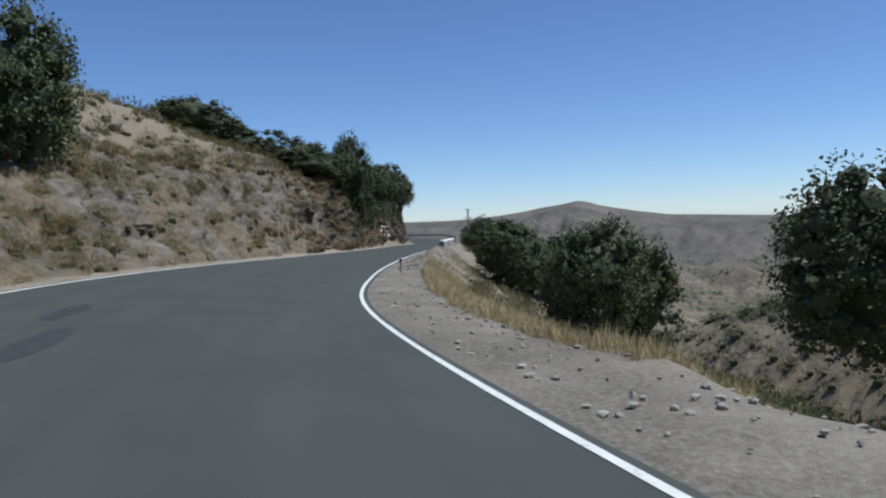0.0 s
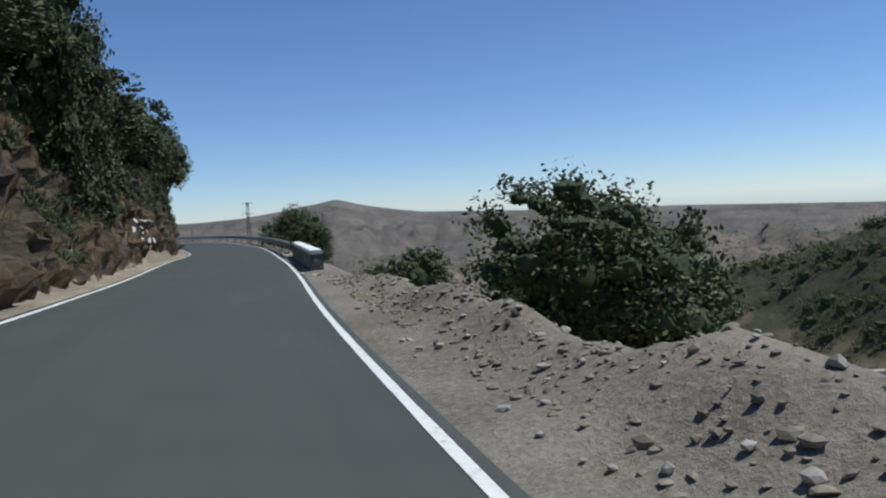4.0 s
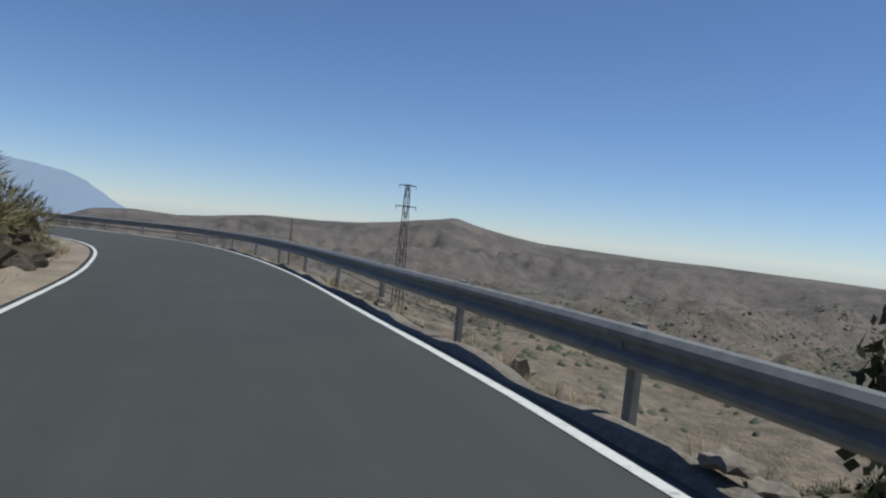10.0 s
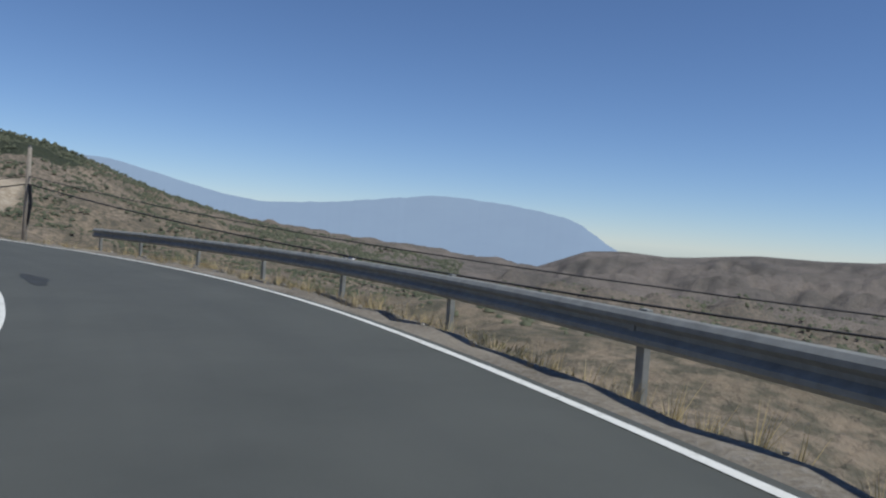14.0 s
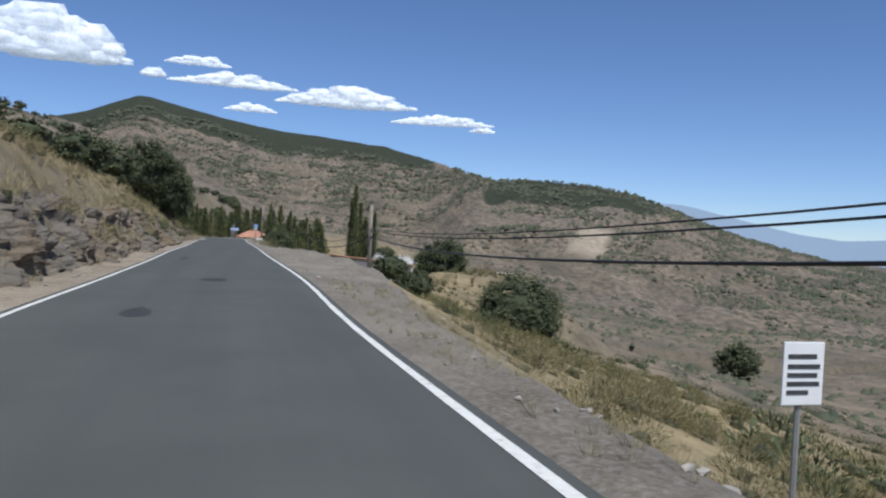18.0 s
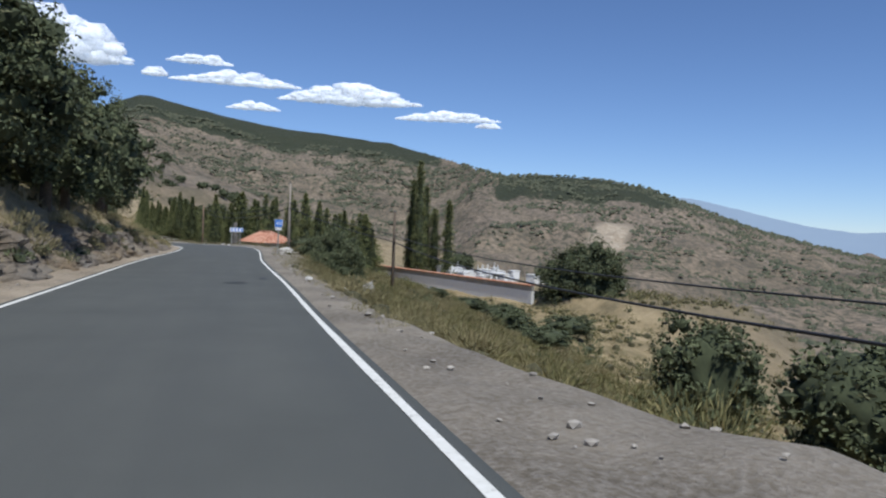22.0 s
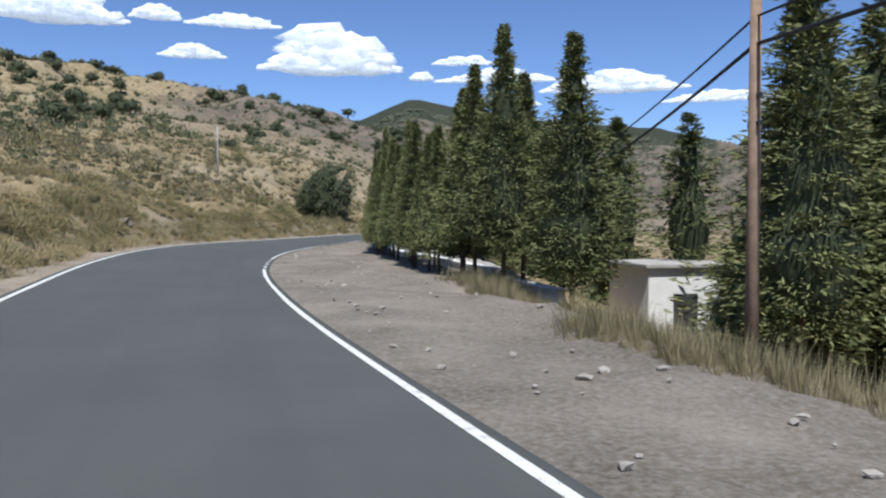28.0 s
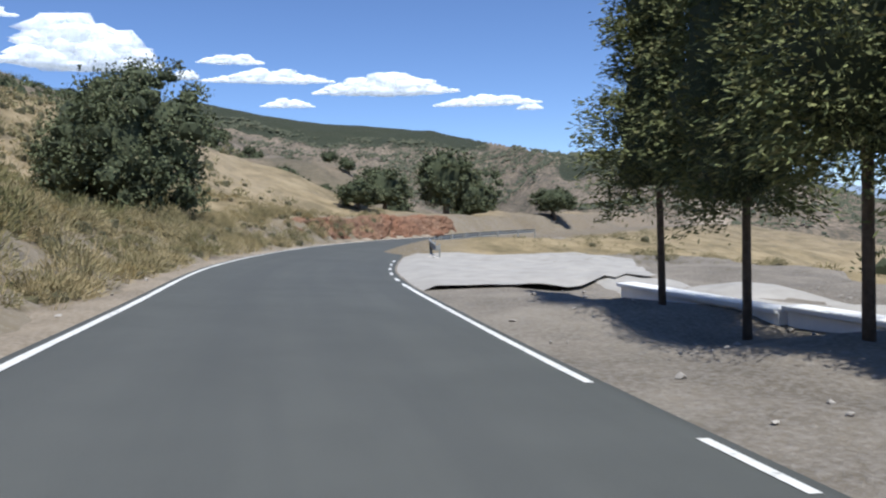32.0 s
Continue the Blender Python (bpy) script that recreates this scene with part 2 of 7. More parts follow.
# ---- the road's line: plan, height, cross-fall and edges along its length ----
PLAN = [(7.0, -29.2), (4.2, -17.5), (1.4, -5.8), (-1.4, 5.8), (-3.4, 17.7), (-4.1, 29.6), (-3.7, 41.6), (-3.1, 53.6),
        (-2.2, 65.6), (-1.5, 77.6), (-1.1, 89.6), (-1.2, 101.6), (-2.0, 113.5), (-3.4, 125.5), (-5.3, 137.3), (-8.7, 148.8),
        (-14.7, 159.1), (-23.1, 167.7), (-33.2, 174.1), (-44.3, 178.6), (-55.9, 181.6), (-67.7, 183.9), (-79.5, 186.0),
        (-91.3, 188.1), (-103.1, 190.3), (-114.9, 192.4), (-126.7, 194.5), (-138.6, 196.5), (-150.4, 198.5), (-162.2, 200.5),
        (-174.1, 202.4), (-186.0, 203.6), (-198.0, 204.1), (-210.0, 203.4), (-221.9, 201.8), (-233.7, 199.8), (-245.5, 197.9),
        (-257.5, 196.5), (-269.4, 196.2), (-281.4, 197.2)]
PLAN_END = [(-293.2, 199.0), (-305.0, 201.5), (-316.0, 205.5), (-327.0, 211.0), (-337.0, 218.5), (-345.0, 228.0)]
HEIGHT = [(-30, -0.76), (0, -1.34), (24, -1.84), (48, -2.13), (72, -2.51), (96, -2.96), (120, -3.25), (144, -3.55), (168, -4.04), (192, -4.39), (216, -4.67), (240, -4.81), (264, -4.91), (288, -5.10),
          (312, -5.37), (336, -5.64), (360, -5.90), (384, -6.15), (408, -6.27), (432, -6.35), (520, -6.59)]
FALL = [(0, 3.59), (24, 6.14), (48, 4.87), (72, 1.98), (96, -1.13), (120, -3.04), (144, -3.09), (168, -3.02), (192, -2.36), (216, -1.41), (240, -0.86), (264, -0.55), (288, -0.21), (312, 0.12),
        (336, -1.47), (360, -1.58), (384, 2.25), (408, 4.92), (432, 4.50), (520, 2.50)]
RIGHT = [(-30, 2.55), (0, 2.55), (10, 1.86), (20, 1.41), (30, 1.44), (40, 1.17), (50, 1.25), (60, 1.37), (70, 1.43), (80, 1.45), (90, 1.64), (100, 2.00), (110, 1.92), (120, 2.52),
         (130, 2.27), (140, 2.35), (150, 2.62), (155, 3.30), (160, 3.22), (165, 3.06), (170, 2.97), (180, 2.94), (190, 2.52), (200, 1.91), (210, 1.96), (220, 1.81), (230, 1.60), (240, 1.91), (250, 1.76), (260, 1.45),
         (270, 1.51), (280, 1.41), (290, 1.35), (300, 1.48), (310, 1.42), (320, 1.40), (330, 1.75), (340, 2.66), (350, 3.50), (360, 3.62), (370, 2.46), (380, 1.52), (390, 0.98), (400, 0.94),
         (410, 1.39), (420, 1.84), (430, 2.44), (440, 2.74), (450, 2.99), (460, 3.14), (470, 3.29), (485, 2.90), (520, 2.80)]
WIDTH = [(-30, 8.48), (0, 8.48), (10, 7.68), (20, 6.97), (30, 6.22), (40, 5.15), (50, 4.45), (60, 4.42), (70, 4.74), (80, 5.00), (90, 4.90), (100, 4.85), (110, 4.86), (120, 5.00),
         (130, 4.81), (140, 4.80), (150, 4.82), (155, 5.05), (160, 4.90), (170, 4.59), (180, 4.50), (190, 4.35), (200, 4.23), (210, 4.41), (220, 4.70), (230, 4.92), (240, 5.11), (250, 5.00), (260, 4.98),
         (270, 5.04), (280, 4.99), (290, 5.07), (300, 5.29), (310, 5.37), (320, 5.48), (330, 5.73), (340, 5.94), (350, 5.94), (360, 5.58), (370, 4.91), (380, 4.58), (390, 4.64), (400, 5.01),
         (410, 5.37), (420, 5.36), (430, 5.09), (440, 4.91), (450, 4.86), (460, 5.19), (470, 5.55), (485, 5.40), (520, 5.40)]


def table(rows, s):
    a = np.array(rows, float)
    return np.interp(s, a[:, 0], a[:, 1])


def soft_table(rows, s):
    return sum(table(rows, s + o) * w for o, w in ((-5, 0.15), (-2.5, 0.2), (0, 0.3), (2.5, 0.2), (5, 0.15)))


def spline(points, per):
    q = np.array(points, float)
    q = np.vstack([2 * q[0] - q[1], q, 2 * q[-1] - q[-2]])
    out = []
    for i in range(1, len(q) - 2):
        for k in range(per):
            u = k / per
            out.append(0.5 * (2 * q[i] + (q[i + 1] - q[i - 1]) * u + (2 * q[i - 1] - 5 * q[i] + 4 * q[i + 1] - q[i + 2]) * u ** 2
                              + (3 * q[i] - q[i - 1] - 3 * q[i + 1] + q[i + 2]) * u ** 3))
    out.append(q[-2])
    return np.array(out)


LINE = spline(PLAN + PLAN_END, 16)
LS = np.r_[0, np.cumsum(np.hypot(*np.diff(LINE, axis=0).T))] - 30.0
LT = np.gradient(LINE, axis=0)
LT /= np.linalg.norm(LT, axis=1)[:, None]
LN = np.stack([LT[:, 1], -LT[:, 0]], 1)
S_END = float(LS[-1])


def road_z(s, d):
    return soft_table(HEIGHT, s) - d * np.tan(np.radians(soft_table(FALL, s)))


def edge_r(s):
    return soft_table(RIGHT, s)


def edge_l(s):
    return soft_table(RIGHT, s) - soft_table(WIDTH, s)


def at(s, d, up=0.0):
    """The place at s metres along the road and d metres to the right of its line, up metres above the road's plane there."""
    s, d = np.asarray(s, float), np.asarray(d, float)
    x = np.interp(s, LS, LINE[:, 0]) + d * np.interp(s, LS, LN[:, 0])
    y = np.interp(s, LS, LINE[:, 1]) + d * np.interp(s, LS, LN[:, 1])
    return np.stack([x, y, road_z(s, d) + up], -1)


def heading(s):
    return math.atan2(float(np.interp(s, LS, LT[:, 1])), float(np.interp(s, LS, LT[:, 0])))


def along(x, y):
    """s and d of places given as arrays."""
    x, y = np.asarray(x, float).ravel(), np.asarray(y, float).ravel()
    s, d = np.empty_like(x), np.empty_like(x)
    for a in range(0, len(x), 20000):
        b = slice(a, a + 20000)
        q = (x[b, None] - LINE[None, ::3, 0]) ** 2 + (y[b, None] - LINE[None, ::3, 1]) ** 2
        i = np.argmin(q, 1) * 3
        wx, wy = x[b] - LINE[i, 0], y[b] - LINE[i, 1]
        s[b] = LS[i] + np.clip(wx * LT[i, 0] + wy * LT[i, 1], -4, 4)
        d[b] = wx * LN[i, 0] + wy * LN[i, 1]
    return s, d


# ---- the lie of the land ----
SHOULDER = [(-30, 4.0), (5, 2.0), (15, 2.3), (36, 1.9), (45, 1.9), (53, 1.3), (62, 1.2), (80, 1.1), (96, 0.7), (112, 0.30), (166, 0.30), (180, 0.9), (186, 1.2), (194, 0.6), (222, 0.6),
            (236, 1.5), (248, 3.0), (256, 3.6), (262, 4.3), (275, 4.0), (286, 1.6), (294, 0.8), (318, 0.7), (326, 1.6), (334, 2.8), (342, 4.0), (360, 3.2), (375, 3.4),
            (385, 3.9), (392, 4.6), (399, 8.4), (410, 9.5), (430, 9.5), (445, 9.0), (460, 14.0), (480, 14.0), (520, 8.0)]
DROP = [(-30, 0.45), (60, 0.55), (100, 0.7), (180, 0.6), (215, 0.42), (260, 0.4), (300, 0.36), (330, 0.30), (384, 0.34), (394, 0.30), (420, 0.16), (520, 0.15)]
BANK = [(-30, 2.0), (0, 2.2), (20, 3.0), (35, 4.0), (50, 5.5), (65, 4.4), (75, 4.6), (110, 4.4), (125, 2.8), (138, 1.5), (148, 0.6), (170, 0.8),
        (190, 1.4), (210, 2.4), (225, 3.8), (250, 4.4), (275, 4.4), (290, 3.4), (305, 2.8), (325, 2.4), (345, 1.6), (360, 1.2), (380, 1.3), (410, 1.5), (440, 1.6), (480, 1.3), (490, 1.7), (520, 1.7)]
BANK_RUN = [(-30, 4.0), (20, 5.0), (40, 4.0), (56, 2.5), (66, 1.1), (110, 1.0), (130, 1.4), (150, 3.0), (210, 3.4), (235, 4.0), (285, 4.2), (305, 3.2), (340, 2.8),
            (370, 3.4), (480, 3.0), (488, 1.3), (520, 1.3)]
RISE = [(-30, 0.50), (15, 0.60), (60, 0.55), (80, 0.40), (105, 0.22), (130, 0.10), (160, 0.06), (200, 0.20), (230, 0.36), (290, 0.36), (320, 0.26), (340, 0.34), (365, 0.44), (430, 0.40), (460, 0.15), (520, 0.10)]
CREST = [(-30, 20.0), (60, 20.0), (110, 12.0), (150, 20.0), (220, 40.0), (300, 70.0), (345, 120.0), (380, 160.0), (440, 120.0), (480, 60.0), (520, 60.0)]

# bearing, height of the skyline in degrees: far range, hazy tableland, the ridge across the valley
FAR = [(-180, -1.5), (-60, -1.5), (-48, -1.2), (-42, -1.0), (-38, -0.85), (-34, -0.75), (-30, -0.62), (-26, -0.58), (-22, -0.42), (-18, -0.25), (-16, 0.05), (-14.2, 0.42), (-13.2, 0.65),
       (-12.3, 0.92), (-11.7, 1.0), (-10.6, 0.78), (-9.2, 0.6), (-7.5, 0.3), (-5, 0.0), (-2, -0.15), (2, -0.15), (4, -0.35), (6, -0.6), (8, -0.75), (11, -0.6), (13.5, -0.8), (17, -2.2), (22, -3.4), (45, -4.6), (180, -4.6)]
HAZE = [(-180, -4), (8, -4), (11, -0.9), (12.8, 0.1), (13.6, 0.75), (15, 1.45), (16.3, 1.65), (18.3, 1.98), (21.7, 2.27), (25, 2.37), (29, 1.8), (33, 1.25), (37.5, 0.9), (41, 1.35), (44.4, 2.2), (48, 3.0), (56, 3.1), (70, 3), (90, -4), (180, -4)]
RIDGE = [(-180, -9), (-20, -9), (5, -7.5), (15, -5.1), (24.6, -3.4), (31, -2.0), (37, -0.6), (40, 0.1), (43, 0.9), (45, 1.6), (47, 2.35), (49, 3.1), (51, 3.7), (53.5, 4.1), (56, 4.3), (58.9, 4.35),
         (60.6, 4.25), (62, 4.55), (64, 5.1), (66.7, 5.7), (69.2, 6.3), (70.9, 6.45), (74, 6.75), (76.6, 6.9), (80.6, 7.5), (84, 8.15), (85.5, 8.5), (86.4, 8.55), (88, 7.9), (89.6, 7.15), (91.5, 6.6), (95, 6.0), (105, 5), (120, 3), (180, -4)]
HUB = (-120.0, 170.0)
# the last hillside: bearing from its foot, height of its crest in degrees, metres to the crest
FOOT = (-272.0, 197.0)
HILL = [(-180, 12.0), (40, -6.0), (62, -3.0), (70, 0.4), (76, 2.8), (81, 4.6), (84, 5.4), (86, 6.3), (90, 7.4), (93, 8.4), (97, 9.3), (101, 9.8), (105, 10.2), (110, 10.7), (114, 11.1), (118, 11.8), (140, 12.8), (180, 12.0)]
HILL_R = [(-180, 350), (40, 200), (70, 380), (84, 520), (91, 600), (101, 600), (118, 560), (150, 480), (180, 350)]


def far_z(x, y):
    rx, ry = x - HUB[0], y - HUB[1]
    r = np.hypot(rx, ry)
    az = np.degrees(np.arctan2(-rx, ry))
    hills = fbm(x / 420, y / 420, 5, 0.55)
    gully = np.abs(fbm(x / 160 + 9, y / 160, 4, 0.55))
    valley = -60 - 120 * smooth(r, 250, 1200) + 60 * hills + 75 * (gully - 0.2) * smooth(r, 350, 1000)
    valley = valley + 28 * smooth(r, 1600, 3600) * (1 + 2.2 * hills)
    z = valley
    e = table(FAR, az)
    crest = -4 + 4300 * np.tan(np.radians(e))
    g = smooth(r, 1500, 4300) ** 1.5
    z = np.maximum(z, valley + (crest - valley) * g - 170 * np.clip(gully - 0.04, 0, None) * np.clip(g * (1 - g) * 4, 0, 1))
    lim = -4 + r * np.tan(np.radians(table(FAR, az)))
    z = np.where((r > 1300) & (az < 50), np.minimum(z, lim), z)
    e = table(RIDGE, az)
    rr = 2300 + 1300 * smooth(az, 61, 67)
    crest = -4 + rr * np.tan(np.radians(e))
    r0 = 750 + 350 * smooth(az, 61, 67) - 300 * smooth(az, 84, 92)
    lift = np.clip((r - r0) / (rr - r0), 0, 1.3)
    g = np.where(lift < 1, lift * (0.75 + 0.25 * lift), 1 - (lift - 1) * 0.8)
    ridge = -110 + (crest + 110) * g + (52 * gully - 14 + 20 * hills) * np.clip(g * (1.02 - g) * 4, 0, 1)
    w = smooth(az, -10, 14) * (1 - smooth(az, 128, 160))
    z = np.where(w > 0, np.maximum(z, valley + (ridge - valley) * w), z)
    # the road's own mountainside, behind and to its left
    back = smooth(np.abs(az), 92, 112)
    side = np.tan(np.radians(10.5)) * np.clip(r, 0, 1400) - 20 + 20 * hills
    return z * (1 - back) + np.maximum(z, side) * back


def near_z(s, d, x, y, verge_dip=0.10):
    er, el = edge_r(s) + 0.16, edge_l(s) - 0.16
    zr, zl = road_z(s, er), road_z(s, el)
    # right: shoulder, then the fall
    e = d - er
    w = table(SHOULDER, s)
    f = np.clip(e - w, 0, None)
    steep = 25 * (1 - np.exp(-f / 25))
    right = zr - 0.03 * np.clip(e, 0, w) - (table(DROP, s) * steep + np.interp(s, [150, 215], [0.58, 0.33]) * (f - steep)) / (1 + f / 330) - 0.35 * smooth(f, 0, 3)
    right = right + (0.42 + 0.5 * fbm(x / 2.5, y / 2.5)) * np.exp(-((e - 1.7) / 0.75) ** 2) * smooth(s, 33, 41) * (1 - smooth(s, 57, 64))
    right = right + fbm(x / 9, y / 9) * 1.3 * smooth(f, 0.5, 14) + fbm(x / 2.3, y / 2.3) * 0.3 * smooth(e, 0.5, 3)
    # left: gutter, cut bank, hillside
    e = el - d
    b, run = table(BANK, s), table(BANK_RUN, s)
    h = np.clip(e - 0.9 - run, 0, None)
    cr = table(CREST, s)
    left = zl - 0.05 * smooth(e, 0.0, 0.9) + b * smooth(e, 0.7, 0.9 + run) + table(RISE, s) * cr * (1 - np.exp(-h / cr))
    left = left + fbm(x / 7, y / 7) * 1.5 * smooth(e, 1.2, 9) + fbm(x / 1.7, y / 1.7) * 0.35 * smooth(e, 0.9, 3)
    z = np.where(d > er, right, np.where(d < el, left, road_z(s, d)))
    inside = smooth(d, el - 0.1, el + 0.5) * (1 - smooth(d, er - 0.5, er + 0.1))
    dip = smooth(d - er, 0.0, 0.3) * (1 - smooth(d - er, w + 0.2, w + 1.0)) + smooth(el - d, 0.0, 0.3) * (1 - smooth(el - d, 0.9, 1.3))
    return z - 0.30 * inside - verge_dip * dip


def land_z(x, y):
    x, y = np.asarray(x, float), np.asarray(y, float)
    shape = x.shape
    s, d = along(x, y)
    n = near_z(s, d, x.ravel(), y.ravel())
    f = far_z(x.ravel(), y.ravel())
    # past the two ends of the road the distance to the end counts
    px, py = x.ravel(), y.ravel()
    gone = np.where(s > S_END - 6, np.hypot(px - LINE[-1, 0], py - LINE[-1, 1]), np.where(s < -26, np.hypot(px - LINE[0, 0], py - LINE[0, 1]), np.abs(d)))
    w = np.maximum(smooth(gone, 70, 330), smooth(np.hypot(px - HUB[0], py - HUB[1]), 420, 720))
    z = n * (1 - w) + f * w
    # a low spur that runs out into the valley beside the first bend
    u = np.clip(((x.ravel() - 116) * -36 + (y.ravel() - 157) * 34) / (36 ** 2 + 34 ** 2), -2.5, 2.4)
    q = np.hypot(x.ravel() - 116 + 36 * u, y.ravel() - 157 - 34 * u)
    spur = -9.0 - 14.5 * u - 3.0 * np.clip(u - 0.8, 0, None) ** 2 - 24 * (q / 46) ** 1.4 + 3.0 * fbm(x.ravel() / 24, y.ravel() / 24, 4)
    z = np.where((d > 45), np.maximum(z, spur), z)
    # the last hillside
    hx, hy = x.ravel() - FOOT[0], y.ravel() - FOOT[1]
    hr, hb = np.hypot(hx, hy), np.degrees(np.arctan2(-hx, hy))
    r1 = table(HILL_R, hb)
    u = hr / r1
    top = -6.3 + r1 * np.tan(np.radians(table(HILL, hb))) + 1.2
    hz = -6.3 + (top + 6.3) * np.where(u < 1, u, 1 - 0.6 * (u - 1)) + (fbm(x.ravel() / 26, y.ravel() / 26, 5, 0.55) * 6.0 - 0.5) * np.clip(u * 3.0, 0, 1) + (np.abs(fbm(x.ravel() / 110 + 5, y.ravel() / 110, 4, 0.55)) * -26 + 5) * np.clip(u * 1.2, 0, 1) * np.clip(1.6 - u, 0.2, 1)
    el_ = edge_l(s) - d
    w = np.where(d < 0, smooth(el_, 5, 24) * smooth(s, 372, 412) * (1 - smooth(u, 1.4, 2.2)), 0)
    z = z * (1 - w) + hz * w
    # a low grassy mound past the turning place
    z = z + 0.8 * np.exp(-((x.ravel() + 318) / 3.2) ** 2) * smooth(y.ravel(), 208, 211) * (1 - smooth(y.ravel(), 222, 228))
    # the graveyard's terrace
    bx, by = x.ravel(), y.ravel()
    w = smooth(bx, -262, -246) * (1 - smooth(bx, -184, -160)) * smooth(by, 219.5, 222.5) * (1 - smooth(by, 254, 264))
    wall_y = 238.8 + (bx + 197) * 0.112
    z = z * (1 - w) + np.maximum(z, -11.3 + 1.4 * smooth(by - wall_y, -0.2, 1.2)) * w
    return z.reshape(shape)


def cover_of(x, y):
    """Woods, bare earth and far land, from 0 to 1 each."""
    x, y = x.ravel(), y.ravel()
    rx, ry = x - HUB[0], y - HUB[1]
    r, az = np.hypot(rx, ry), np.degrees(np.arctan2(-rx, ry))
    rr = 2300 + 1300 * smooth(az, 61, 67)
    r0 = 750 + 350 * smooth(az, 61, 67) - 300 * smooth(az, 84, 92)
    lift = (r - r0) / (rr - r0) + 0.10 * fbm(x / 190, y / 190, 3)
    knoll = smooth(lift, 0.70, 0.82) * smooth(az, 47, 50) * (1 - smooth(az, 60.5, 61.5))
    crest = smooth(lift, 0.76, 0.87) * smooth(az, 64, 67) * (1 - smooth(az, 110, 120))
    gully = 0.35 * smooth(fbm(x / 210 + 3, y / 210, 4), 0.02, 0.4) * smooth(r, 400, 700)
    bare = (1 - smooth(np.abs(az - 52.6 + 0.002 * (r - 1480)) + 0.9 * fbm(x / 60, y / 60, 3), 1.0, 1.6)) * (1 - smooth(np.abs(r - 1480), 140, 230))
    far = smooth(r, 170, 420) * (1 - smooth(az, 93, 99) * (1 - smooth(r, 900, 1300)))
    s, d = along(x, y)
    grass = np.where(d > 0, np.maximum(smooth(d, 3.5, 7) * smooth(s, 165, 200), smooth(d, 9, 16)), smooth(-d, 5, 9) * smooth(s, 190, 230))
    bare = np.maximum(bare, (0.0 + 0.9 * fbm(x / 17, y / 17, 4)).clip(0, 0.22) * smooth(-d, 9, 16) * smooth(s, 350, 375) * (1 - smooth(r, 480, 600)))
    side = (0.18 + 0.17 * smooth(s, 170, 200)) * smooth(d, 12, 30) * (1 - smooth(s, 335, 365)) * (1 - smooth(r, 480, 700))
    far = np.maximum(far, 0.8 * smooth(d, 28, 65) * smooth(s, 120, 170))
    side = np.maximum(side, (0.30 + 0.34 * smooth(x, 50, 85)) * (1 - 0.6 * smooth(y, 205, 260)) * smooth(d, 60, 110) * (1 - smooth(r, 480, 700)))
    grass = grass * np.where(d > 0, 1 - 0.75 * smooth(d, 25, 80), 1.0)
    return np.stack([np.clip(knoll + crest + gully + side, 0, 1), bare, far, grass], -1)


def mesh_from(name, verts, faces, mat, smooth_shade=True):
    me = bpy.data.meshes.new(name)
    me.from_pydata([tuple(v) for v in np.asarray(verts).tolist()], [], [tuple(f) for f in np.asarray(faces).tolist()])
    me.materials.append(mat)
    if smooth_shade:
        me.shade_smooth()
    me.update()
    return me


def grid_faces(n, m, off=0, wrap=False):
    i, j = np.meshgrid(np.arange(n - 1), np.arange(m if wrap else m - 1), indexing="ij")
    a = i * m + j
    b = i * m + (j + 1) % m
    return np.stack([a, b, b + m, a + m], -1).reshape(-1, 4) + off


# start, end, share of the bank and extra depth of the rock cuts along the inner edge
ROCK_CUTS = [(14, 58, 1.0, 3.0), (43, 146, 1.0, 1.8), (214, 352, 0.42, 0.5), (484, 514, 1.0, 1.0)]


